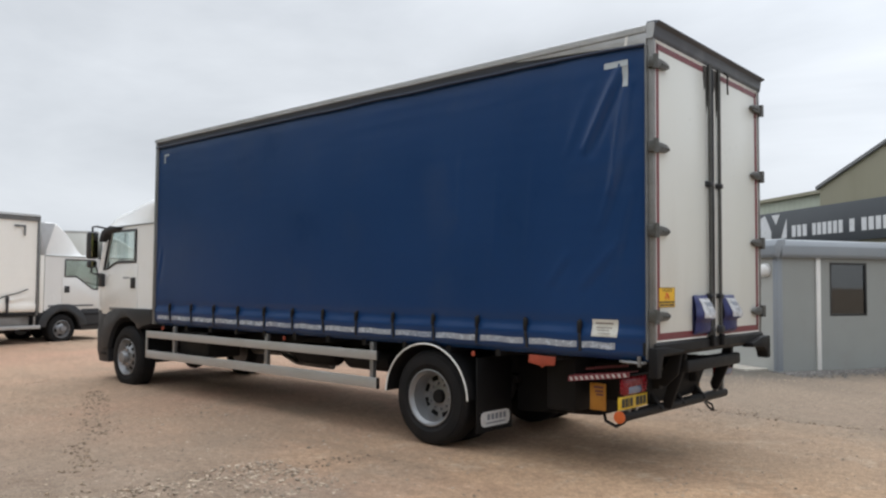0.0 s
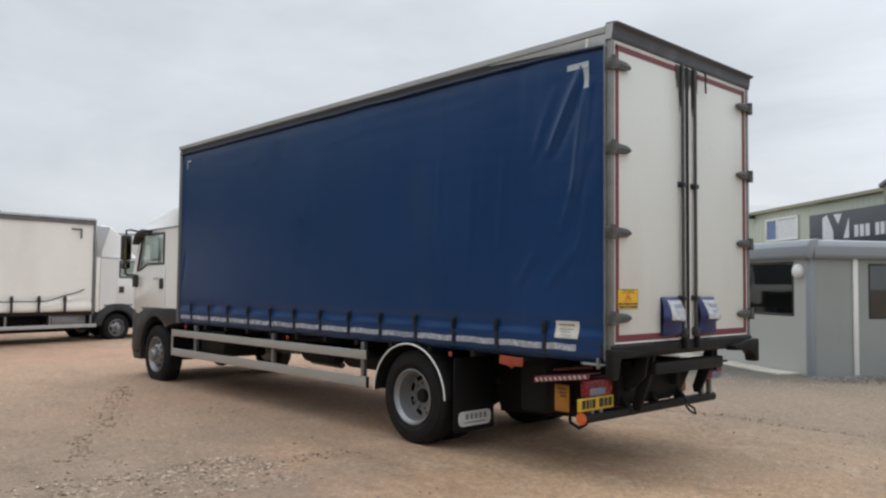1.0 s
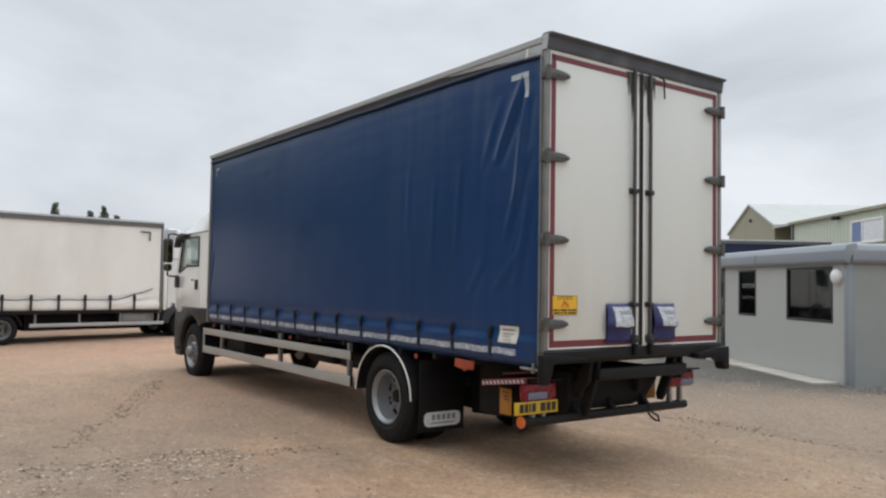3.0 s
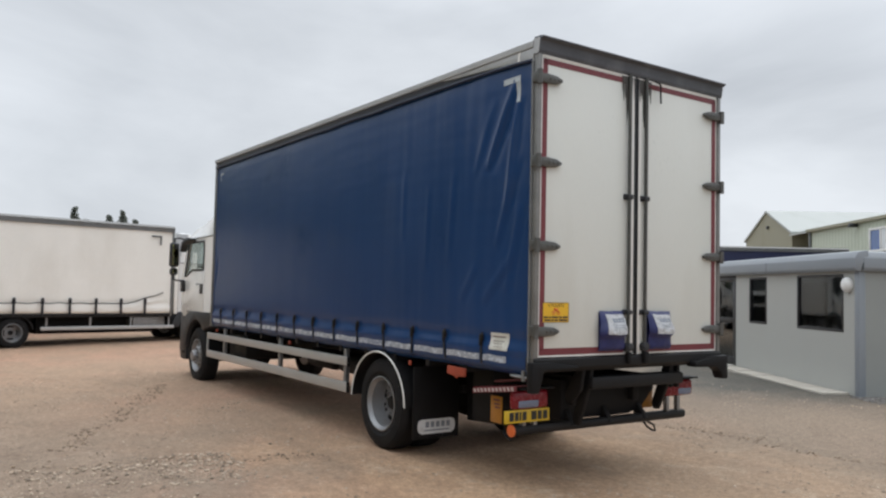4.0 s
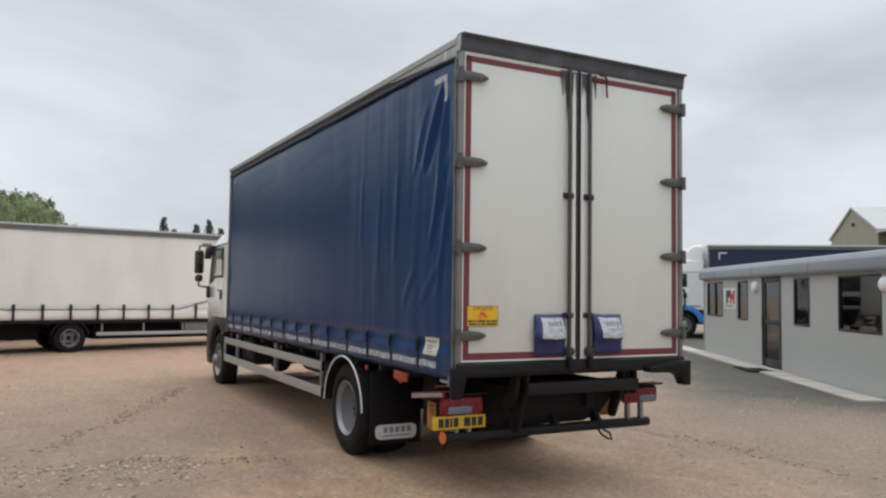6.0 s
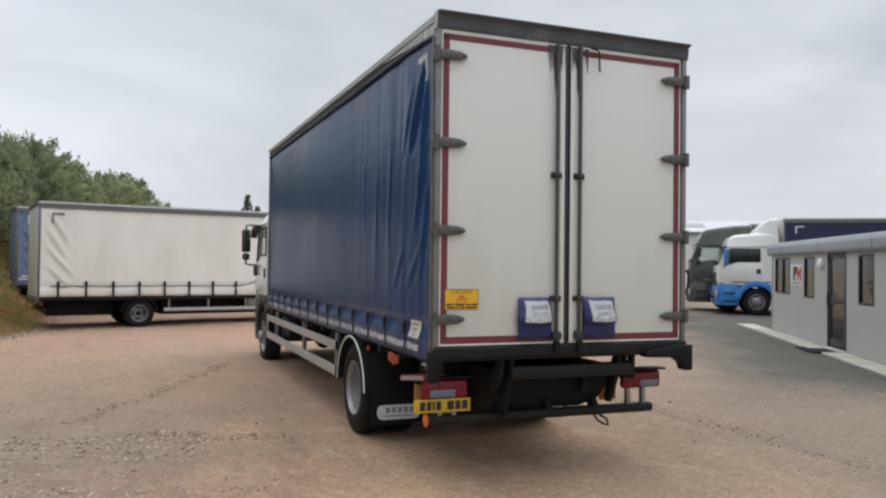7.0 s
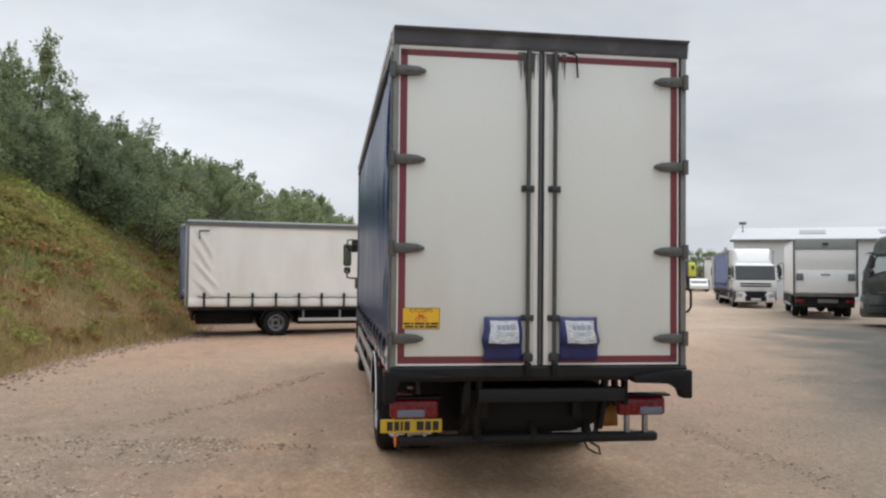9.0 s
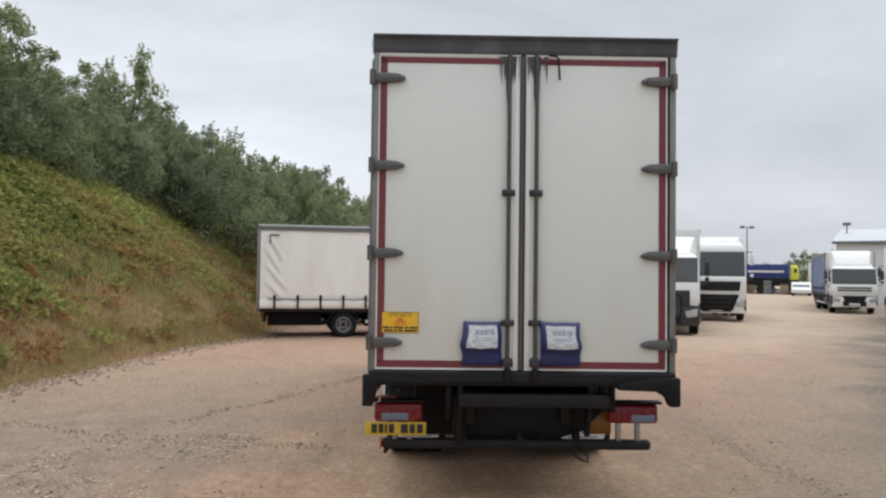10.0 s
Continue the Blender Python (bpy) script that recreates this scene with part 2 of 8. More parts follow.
def glass(name, tint, gloss=0.9, base=0.045):
    m = bpy.data.materials.new(name)
    m.use_nodes = True
    n, l = m.node_tree.nodes, m.node_tree.links
    n.clear()
    o, mix = n.new("ShaderNodeOutputMaterial"), n.new("ShaderNodeMixShader")
    tr, gl, fr, pw = n.new("ShaderNodeBsdfTransparent"), n.new("ShaderNodeBsdfGlossy"), n.new("ShaderNodeLayerWeight"), n.new("ShaderNodeMath")
    tr.inputs["Color"].default_value = (*tint, 1)
    gl.inputs["Roughness"].default_value = 0.03
    fr.inputs["Blend"].default_value = 0.5
    pw.operation = "POWER"
    pw.inputs[1].default_value = 4.0
    gain = n.new("ShaderNodeMath")
    gain.operation = "MULTIPLY_ADD"
    gain.inputs[1].default_value, gain.inputs[2].default_value = gloss, base
    l.new(fr.outputs["Facing"], pw.inputs[0])
    l.new(pw.outputs[0], gain.inputs[0])
    l.new(gain.outputs[0], mix.inputs[0])
    l.new(tr.outputs[0], mix.inputs[1])
    l.new(gl.outputs[0], mix.inputs[2])
    l.new(mix.outputs[0], o.inputs[0])
    return m


M_CABGLASS = glass("tinted_cab_glass", (0.89, 0.925, 0.91))

# ---- mesh helpers ----


def box(bm, x0, x1, y0, y1, z0, z1, bev=0.0, seg=2):
    vs = bmesh.ops.create_cube(bm, size=1.0)["verts"]
    c, s = Vector(((x0 + x1) / 2, (y0 + y1) / 2, (z0 + z1) / 2)), (abs(x1 - x0), abs(y1 - y0), abs(z1 - z0))
    for v in vs:
        v.co = Vector((v.co.x * s[0], v.co.y * s[1], v.co.z * s[2])) + c
    if bev:
        es = list({e for v in vs for e in v.link_edges})
        bmesh.ops.bevel(bm, geom=es, offset=min(bev, min(s) * 0.45), segments=seg, affect="EDGES", profile=0.5)
    return bm


def prism(bm, pts, axis, a, b, bev=0.0, seg=2):
    """A flat outline drawn in the two other axes, pulled along an axis from a to b."""
    k = "xyz".index(axis)

    def at(p, h):
        q = list(p)
        q.insert(k, h)
        return q

    lo, hi = [bm.verts.new(at(p, a)) for p in pts], [bm.verts.new(at(p, b)) for p in pts]
    n = len(pts)
    fs = [bm.faces.new(lo[::-1]), bm.faces.new(hi)] + [bm.faces.new((lo[i], lo[(i + 1) % n], hi[(i + 1) % n], hi[i])) for i in range(n)]
    bmesh.ops.recalc_face_normals(bm, faces=fs)
    if bev:
        bmesh.ops.bevel(bm, geom=list({e for f in fs for e in f.edges}), offset=bev, segments=seg, affect="EDGES", profile=0.5)
    return bm


def frame_of(d):
    d = Vector(d).normalized()
    u = d.orthogonal().normalized()
    return d, u, d.cross(u)


def lathe(bm, prof, centre, axis, n=32, caps=True):
    """A turned shape: prof is (radius, height along the axis) from end to end."""
    d, u, w = frame_of(axis)
    c = Vector(centre)
    rings = [[bm.verts.new(c + d * h + (u * math.cos(2 * math.pi * i / n) + w * math.sin(2 * math.pi * i / n)) * max(r, 1e-4)) for i in range(n)] for r, h in prof]
    for a, b in zip(rings, rings[1:]):
        for i in range(n):
            bm.faces.new((a[i], a[(i + 1) % n], b[(i + 1) % n], b[i]))
    if caps:
        bm.faces.new(rings[0][::-1])
        bm.faces.new(rings[-1])
    return bm


def cyl(bm, p0, p1, r, n=12, r2=None):
    d = Vector(p1) - Vector(p0)
    return lathe(bm, [(r, 0), (r if r2 is None else r2, d.length)], p0, d, n)


def tube(bm, pts, r, n=8):
    pts = [Vector(p) for p in pts]
    rings, u = [], None
    for i, p in enumerate(pts):
        d = (pts[min(i + 1, len(pts) - 1)] - pts[max(i - 1, 0)]).normalized()
        u = d.orthogonal().normalized() if u is None else (u - d * u.dot(d)).normalized()
        w = d.cross(u)
        rr = r[i] if isinstance(r, (list, tuple)) else r
        rings.append([bm.verts.new(p + (u * math.cos(2 * math.pi * k / n) + w * math.sin(2 * math.pi * k / n)) * rr) for k in range(n)])
    for a, b in zip(rings, rings[1:]):
        for k in range(n):
            bm.faces.new((a[k], a[(k + 1) % n], b[(k + 1) % n], b[k]))
    bm.faces.new(rings[0][::-1])
    bm.faces.new(rings[-1])
    return bm


def sheet(bm, nu, nv, fn, thick=0.0, back=None):
    """A grid of nu x nv cells through fn(u, v)."""
    vs = [[bm.verts.new(fn(i / nu, j / nv)) for j in range(nv + 1)] for i in range(nu + 1)]
    for i in range(nu):
        for j in range(nv):
            bm.faces.new((vs[i][j], vs[i + 1][j], vs[i + 1][j + 1], vs[i][j + 1]))
    return bm


def hull(bm, secs, n=5):
    """A rounded cowl: each section is (x, foot z, top z, half width at the foot, half width at the top, corner radius)."""
    rings = []
    for x, z0, z1, h0, h1, r in secs:
        r = min(r, (z1 - z0) * 0.9, h1 * 0.9)
        arc = [(-h1 + r - r * math.cos(math.pi / 2 * k / n), z1 - r + r * math.sin(math.pi / 2 * k / n)) for k in range(n + 1)]
        prof = [(-h0, z0)] + arc + [(-y, z) for y, z in arc[::-1]] + [(h0, z0)]
        rings.append([bm.verts.new((x, y, z)) for y, z in prof])
    m = len(rings[0])
    for a, b in zip(rings, rings[1:]):
        for k in range(m):
            bm.faces.new((a[k], a[(k + 1) % m], b[(k + 1) % m], b[k]))
    bm.faces.new(rings[0][::-1])
    bm.faces.new(rings[-1])
    return bm


def finish(name, bm, material, angle=38):
    bmesh.ops.recalc_face_normals(bm, faces=bm.faces)
    me = bpy.data.meshes.new(name)
    bm.to_mesh(me)
    bm.free()
    me.materials.append(material)
    me.shade_smooth()
    me.set_sharp_from_angle(angle=radians(angle))
    return me


def part(name, bm, material, parent, label="", angle=38):
    ob = new(name, finish(name, bm, material, angle))
    ob.parent = parent
    return tagged(ob, label)


def clone(ob, m, parent=None):
    """Another object on the same mesh, with its children."""
    made = copy_thing(ob, m)
    made.parent = parent or ob.parent
    return made


def thing(name, label, category, m=Matrix(), group="", kind=""):
    ob = new(name)
    ob.empty_display_size = 0.2
    ob.matrix_basis = m
    return tagged(ob, label, category, group, kind)


def solid(name, bm, material, label="", category="", group="", kind="", m=Matrix(), angle=38):
    ob = new(name, finish(name, bm, material, angle))
    ob.matrix_basis = m
    return tagged(ob, label, category, group, kind)


def B():
    return bmesh.new()


def lift(x, y):
    """Height of the yard: it rises a little away from the start and levels out."""
    return 0.2 * math.tanh((0.0125 * y - 0.007 * x - 0.02) / 0.2)

# ---- the yard ----
OFF_P, OFF_D = Vector((-2.54, 9.66)), Vector((-0.8646, 0.5025))
OFF_N = Vector((-0.5025, -0.8646))


def ground_material():
    m = bpy.data.materials.new("compacted_gravel")
    m.use_nodes = True
    n, l = m.node_tree.nodes, m.node_tree.links
    bsdf = n["Principled BSDF"]
    bsdf.inputs["Specular IOR Level"].default_value = 0.25
    tc = n.new("ShaderNodeTexCoord")

    def tex(scale, detail=8.0, rough=0.6, offset=(0, 0, 0), stretch=(1, 1, 1)):
        mp = n.new("ShaderNodeMapping")
        mp.inputs["Location"].default_value, mp.inputs["Scale"].default_value = offset, stretch
        l.new(tc.outputs["Object"], mp.inputs[0])
        t = n.new("ShaderNodeTexNoise")
        t.inputs["Scale"].default_value, t.inputs["Detail"].default_value, t.inputs["Roughness"].default_value = scale, detail, rough
        l.new(mp.outputs[0], t.inputs["Vector"])
        return t.outputs["Fac"]

    def rng(v, a, b, c=0.0, d=1.0):
        r = n.new("ShaderNodeMapRange")
        for k, x in (("From Min", a), ("From Max", b), ("To Min", c), ("To Max", d)):
            r.inputs[k].default_value = x
        l.new(v, r.inputs["Value"])
        return r.outputs[0]

    def math_(op, a, b):
        q = n.new("ShaderNodeMath")
        q.operation = op
        for k, x in enumerate((a, b)):
            if isinstance(x, float):
                q.inputs[k].default_value = x
            else:
                l.new(x, q.inputs[k])
        return q.outputs[0]

    def blend(f, a, b):
        x = n.new("ShaderNodeMix")
        x.data_type = "RGBA"
        l.new(f, x.inputs["Factor"])
        for k, c in ((6, a), (7, b)):
            if isinstance(c, tuple):
                x.inputs[k].default_value = (*c, 1)
            else:
                l.new(c, x.inputs[k])
        return x.outputs[2]

    patch, mid, grain, speck = tex(0.16, 6.0), tex(0.9, 8.0, 0.65, (7, 3, 0)), tex(14.0, 8.0, 0.75), tex(95.0, 3.0, 0.7)
    sep = n.new("ShaderNodeSeparateXYZ")
    l.new(tc.outputs["Object"], sep.inputs[0])
    sway = rng(tex(0.42, 8.0, 0.65, (4, 8, 0)), 0.3, 0.7, -1.8, 1.8)
    # pink clay far out, grey gravel on the bank side, sandy tan behind and beside the office
    col = blend(rng(patch, 0.42, 0.60), (0.400, 0.278, 0.192), (0.432, 0.268, 0.186))
    col = blend(rng(mid, 0.46, 0.66, 0.0, 0.8), col, (0.345, 0.250, 0.180))
    near_x = rng(math_("ADD", sep.outputs["X"], sway), -10.0, -4.0)
    grey_in = math_("MULTIPLY", near_x, rng(math_("ADD", sep.outputs["Y"], sway), -2.9, -0.7, 1.0, 0.0))
    gravel = blend(rng(tex(1.3, 9.0, 0.75, (1, 6, 0)), 0.40, 0.62), (0.338, 0.263, 0.199), (0.248, 0.190, 0.143))
    col = blend(math_("MULTIPLY", grey_in, 0.85), col, gravel)
    edge = math_("MULTIPLY", sway, 0.35)
    tan_in = math_("MULTIPLY", rng(math_("ADD", sep.outputs["X"], sway), -5.0, -1.6), math_("MULTIPLY", rng(math_("ADD", sep.outputs["Y"], edge), -2.0, -0.5), rng(math_("ADD", sep.outputs["Y"], edge), 3.7, 4.6, 1.0, 0.0)))
    sand = blend(rng(tex(0.8, 9.0, 0.7, (9, 2, 0), (0.6, 1.2, 1)), 0.44, 0.60), (0.550, 0.365, 0.230), (0.430, 0.280, 0.178))
    sand = blend(rng(tex(1.7, 9.0, 0.75, (2, 5, 0)), 0.53, 0.64, 0.0, 0.8), sand, (0.620, 0.470, 0.335))
    col = blend(math_("MULTIPLY", tan_in, 0.9), col, sand)
    far_in = math_("MULTIPLY", rng(math_("ADD", sep.outputs["X"], sway), -20.0, -10.0, 1.0, 0.0), rng(math_("ADD", sep.outputs["Y"], sway), 1.5, 7.0))
    col = blend(math_("MULTIPLY", far_in, 0.8), col, (0.490, 0.385, 0.290))
    # a damp wheel track across the yard behind the tail
    off = math_("ADD", math_("ADD", sep.outputs["Y"], math_("MULTIPLY", sep.outputs["X"], -0.05)), math_("ADD", math_("MULTIPLY", sway, 0.16), -4.25))
    band = rng(math_("ABSOLUTE", off, 0.0), 0.05, 0.34, 0.75, 0.0)
    band = math_("MULTIPLY", band, math_("MULTIPLY", rng(tex(2.1, 8.0, 0.7, (6, 6, 0)), 0.38, 0.56), rng(sep.outputs["X"], -6.0, -3.0)))
    col = blend(band, col, (0.262, 0.188, 0.130))
    drag = tex(0.55, 9.0, 0.7, (3, 11, 0), (0.45, 1.3, 1))
    col = blend(rng(drag, 0.52, 0.68, 0.0, 0.6), col, (0.262, 0.192, 0.136))
    col = blend(rng(tex(2.6, 9.0, 0.75, (5, 1, 0)), 0.55, 0.70, 0.0, 0.55), col, (0.265, 0.200, 0.147))
    # old grey hardstanding along the office
    away = math_("ADD", math_("MULTIPLY", sep.outputs["X"], OFF_N.x), math_("ADD", math_("MULTIPLY", sep.outputs["Y"], OFF_N.y), -OFF_P.dot(OFF_N)))
    along = math_("ADD", math_("MULTIPLY", sep.outputs["X"], OFF_D.x), math_("ADD", math_("MULTIPLY", sep.outputs["Y"], OFF_D.y), -OFF_P.dot(OFF_D)))
    wob = rng(tex(0.35, 7.0, 0.6, (2, 9, 0)), 0.3, 0.7, -1.1, 1.1)
    dusty = rng(math_("ADD", away, wob), 3.2, 6.6, 0.85, 0.0)
    col = blend(dusty, col, (0.268, 0.212, 0.160))
    near_w = rng(math_("ADD", away, wob), 2.0, 4.2, 1.0, 0.0)
    ends = math_("MULTIPLY", rng(math_("ADD", along, wob), -3.0, 0.5), rng(math_("ADD", along, wob), 16.0, 24.0, 1.0, 0.0))
    hard = math_("MULTIPLY", math_("MULTIPLY", near_w, ends), rng(mid, 0.30, 0.50, 0.84, 1.0))
    col = blend(hard, col, (0.112, 0.106, 0.092))
    bright = math_("MULTIPLY", rng(grain, 0.25, 0.75, 0.66, 1.32), math_("MULTIPLY", rng(speck, 0.25, 0.75, 0.74, 1.26), rng(tex(38.0, 5.0, 0.8, (1, 4, 0)), 0.32, 0.68, 0.74, 1.26)))
    sc = n.new("ShaderNodeVectorMath")
    sc.operation = "SCALE"
    l.new(col, sc.inputs[0])
    l.new(bright, sc.inputs["Scale"])
    l.new(sc.outputs[0], bsdf.inputs["Base Color"])
    l.new(rng(mid, 0.3, 0.7, 0.82, 0.97), bsdf.inputs["Roughness"])
    b = n.new("ShaderNodeBump")
    b.inputs["Strength"].default_value, b.inputs["Distance"].default_value = 1.0, 0.028
    l.new(math_("ADD", math_("MULTIPLY", grain, 0.8), math_("MULTIPLY", speck, 0.35)), b.inputs["Height"])
    l.new(b.outputs[0], bsdf.inputs["Normal"])
    return m


M_GROUND = ground_material()


def spread(lo, hi, step, far):
    inner = list(np.arange(lo, hi, step))
    out, s, v = [], step, hi
    while v < far:
        out.append(v)
        s *= 1.22
        v += s
    neg, s, v = [], step, lo
    while v > -far:
        s *= 1.22
        v -= s
        neg.append(v)
    return neg[::-1] + inner + out


RUTS = [((-4.3, -3.0), (-9.0, -0.6), 0.0), ((-4.4, -5.8), (-2.6, -0.6), 0.0), ((-3.2, 4.10), (2.8, 4.40), 0.0), ((5.5, -3.0), (-7.0, -2.3), 0.0), ((5.0, -4.2), (-6.5, -3.6), 0.0), ((3.8, 2.0), (0.5, 7.0), 0.0), ((5.2, 2.6), (2.0, 7.6), 0.0), ((1.2, -1.6), (-8.0, -4.8), 0.0)]


def relief(x, y):
    """Small humps, wheel ruts and loose ridges in the gravel."""
    if not (-30 < x < 12 and -9 < y < 18):
        return 0.0
    z = 0.020 * noise.noise(Vector((x * 0.45, y * 0.45, 0))) + 0.010 * noise.noise(Vector((x * 1.7, y * 1.7, 3))) + 0.006 * noise.noise(Vector((x * 4.5, y * 4.5, 8)))
    for (xa, ya), (xb, yb), _ in RUTS:
        dx, dy = xb - xa, yb - ya
        q = ((x - xa) * dx + (y - ya) * dy) / (dx * dx + dy * dy)
        if 0 < q < 1:
            d = abs((x - xa) * dy - (y - ya) * dx) / math.hypot(dx, dy) + 0.25 * noise.noise(Vector((x * 0.5, y * 0.5, 20)))
            e = math.sin(math.pi * q)
            z += e * (-0.016 * math.exp(-(d / 0.16) ** 2) + 0.014 * math.exp(-((abs(d) - 0.27) / 0.10) ** 2))
    calm = min(1.0, max(0.0, (math.hypot(max(0, abs(x + 5.5) - 5.6), max(0, abs(y - 1.27) - 1.35)) - 0.1) / 0.8))
    return z * calm


gx, gy = spread(-26, 9, 0.17, 2500), spread(-9, 17, 0.17, 2500)
gv = [(x, y, lift(x, y) + relief(x, y)) for x in gx for y in gy]
ny = len(gy)
gf = [(i * ny + j, (i + 1) * ny + j, (i + 1) * ny + j + 1, i * ny + j + 1) for i in range(len(gx) - 1) for j in range(ny - 1)]
gm = bpy.data.meshes.new("ground")
gm.from_pydata(gv, [], gf)
gm.materials.append(M_GROUND)
gm.shade_smooth()
ground = tagged(new("ground", gm), "pinkish tan compacted gravel yard with loose stones and wheel ruts", "ground", kind="structure")


def ground_z(x, y):
    return lift(x, y) + relief(x, y)


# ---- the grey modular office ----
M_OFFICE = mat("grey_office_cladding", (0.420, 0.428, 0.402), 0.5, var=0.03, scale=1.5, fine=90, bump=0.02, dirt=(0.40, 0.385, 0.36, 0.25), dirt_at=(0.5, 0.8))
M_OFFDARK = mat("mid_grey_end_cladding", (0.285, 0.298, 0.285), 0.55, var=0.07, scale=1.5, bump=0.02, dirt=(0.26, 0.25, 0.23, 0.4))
M_FASCIA = mat("blue_grey_fascia", (0.25, 0.275, 0.30), 0.35, var=0.06, scale=2, bump=0.01, dirt=(0.24, 0.25, 0.25, 0.4))
M_FRAME = mat("dark_window_frame", (0.022, 0.023, 0.025), 0.4, var=0.1)
M_LAMP = mat("opal_bulkhead", (0.80, 0.80, 0.78), 0.35, var=0.03, bump=0.0)
M_CONCRETE = mat("pale_concrete", (0.52, 0.50, 0.45), 0.85, var=0.15, scale=3, fine=60, bump=0.06, dirt=(0.32, 0.28, 0.23, 0.5))

OFF_L, OFF_W, OFF_Z, OFF_H, OFF_TOP = 10.75, 3.1, 0.03, 2.34, 2.68
# local x along the front from the near corner, y out of the building
corner = OFF_P - OFF_D * 0.50
off_m = Matrix(((OFF_D.x, OFF_N.x, 0, corner.x), (OFF_D.y, OFF_N.y, 0, corner.y), (0, 0, 1, 0), (0, 0, 0, 1)))
office = thing("site_office", "single-storey grey modular office with a flat blue-grey roof edge", "office", off_m)
OPEN = [(0.46, 2.06, 1.205, 2.265), (3.32, 4.13, 1.22, 2.25), (4.82, 6.00, 0.20, 2.33), (6.95, 7.73, 1.23, 2.24), (8.94, 10.38, 1.26, 2.24)]


pieces = []
x = 0.12
for a, b, za, zb in OPEN:
    pieces += [(x, a, OFF_Z, OFF_H), (a, b, zb, OFF_H)] + ([(a, b, OFF_Z, za)] if za > 0.3 else [])
    x = b
for xa, xb, za, zb in pieces + [(x, OFF_L, OFF_Z, OFF_H)]:
    bm = B()
    box(bm, xa, xb, -0.10, 0.0, za, zb)
    part("wall_panel", bm, M_OFFICE, office, "smooth light grey wall panel")
# end wall base colour is about a third darker than the front
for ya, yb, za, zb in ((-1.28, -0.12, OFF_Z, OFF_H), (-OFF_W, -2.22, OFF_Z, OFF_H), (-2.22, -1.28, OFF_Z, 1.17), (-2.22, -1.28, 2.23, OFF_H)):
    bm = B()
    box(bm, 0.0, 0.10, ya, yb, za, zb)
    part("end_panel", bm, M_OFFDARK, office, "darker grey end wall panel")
bm = B()
box(bm, OFF_L - 0.10, OFF_L, -OFF_W, -0.10, OFF_Z, OFF_H)
part("far_wall", bm, M_OFFICE, office)
bm = B()
box(bm, 0.10, OFF_L - 0.10, -OFF_W, -OFF_W + 0.10, OFF_Z, OFF_H)
part("back_wall", bm, M_OFFICE, office)
bm = B()
prism(bm, [(OFF_L - 0.12, 0.012), (OFF_L + 0.012, 0.012), (OFF_L + 0.012, -0.12), (OFF_L - 0.12, -0.12)], "z", OFF_Z, OFF_H, 0.02, 3)
part("corner_trim", bm, M_FASCIA, office, "rounded blue-grey corner trim")
bm = B()
prism(bm, [(-0.012, 0.014), (0.13, 0.014), (0.13, -0.10), (0.10, -0.13), (-0.012, -0.13)], "z", OFF_Z, OFF_H, 0.03, 3)
part("corner_trim", bm, M_FASCIA, office, "rounded blue-grey corner trim")
bm = B()
box(bm, -0.035, -0.001, -1.03, -0.92, OFF_Z, OFF_H, 0.012)
part("downpipe", bm, M_WTAPE, office, "white square rainwater pipe")
# flat roof behind a deep rounded fascia
for a, b, c, d, k in ((-0.10, OFF_L + 0.06, -0.02, 0.10, 0), (-0.10, 0.02, -OFF_W - 0.10, -0.02, 1), (OFF_L - 0.06, OFF_L + 0.06, -OFF_W - 0.10, -0.02, 2)):
    bm = B()
    if k == 0:
        prism(bm, [(0.02, OFF_H - 0.03), (0.10, OFF_H - 0.03), (0.13, OFF_H + 0.03), (0.13, OFF_H + 0.20), (0.07, OFF_TOP - 0.03), (-0.12, OFF_TOP), (-0.12, OFF_TOP - 0.10), (-0.02, OFF_H + 0.1)], "x", -0.10, OFF_L + 0.08, 0.012)
    else:
        xo, sg = (-0.0, -1) if k == 1 else (OFF_L, 1)
        prism(bm, [(xo + sg * 0.0, OFF_H - 0.03), (xo + sg * 0.08, OFF_H - 0.03), (xo + sg * 0.11, OFF_H + 0.03), (xo + sg * 0.11, OFF_H + 0.20), (xo + sg * 0.05, OFF_TOP - 0.034), (xo - sg * 0.14, OFF_TOP - 0.004), (xo - sg * 0.14, OFF_TOP - 0.10)], "y", -OFF_W - 0.08, -0.03, 0.012)
    part("fascia", bm, M_FASCIA, office, "deep blue-grey roof fascia")
for x in (3.1, 6.3, 9.3):
    bm = B()
    box(bm, x - 0.004, x + 0.004, 0.128, 0.134, OFF_H, OFF_H + 0.21)
    part("fascia_joint", bm, M_FRAME, office)
bm = B()
box(bm, 0.10, OFF_L - 0.10, -OFF_W, -0.10, OFF_TOP - 0.09, OFF_TOP - 0.03)
box(bm, 0.10, OFF_L - 0.10, -OFF_W + 0.10, -0.10, OFF_H - 0.10, OFF_H - 0.05)
part("flat_roof", bm, mat("grey_roof_felt", (0.30, 0.31, 0.32), 0.8, var=0.12), office)
bm = B()
box(bm, 0.10, OFF_L - 0.10, -OFF_W + 0.10, -0.10, OFF_Z, OFF_Z + 0.08)
part("floor", bm, mat("office_carpet", (0.10, 0.10, 0.11), 0.9), office)


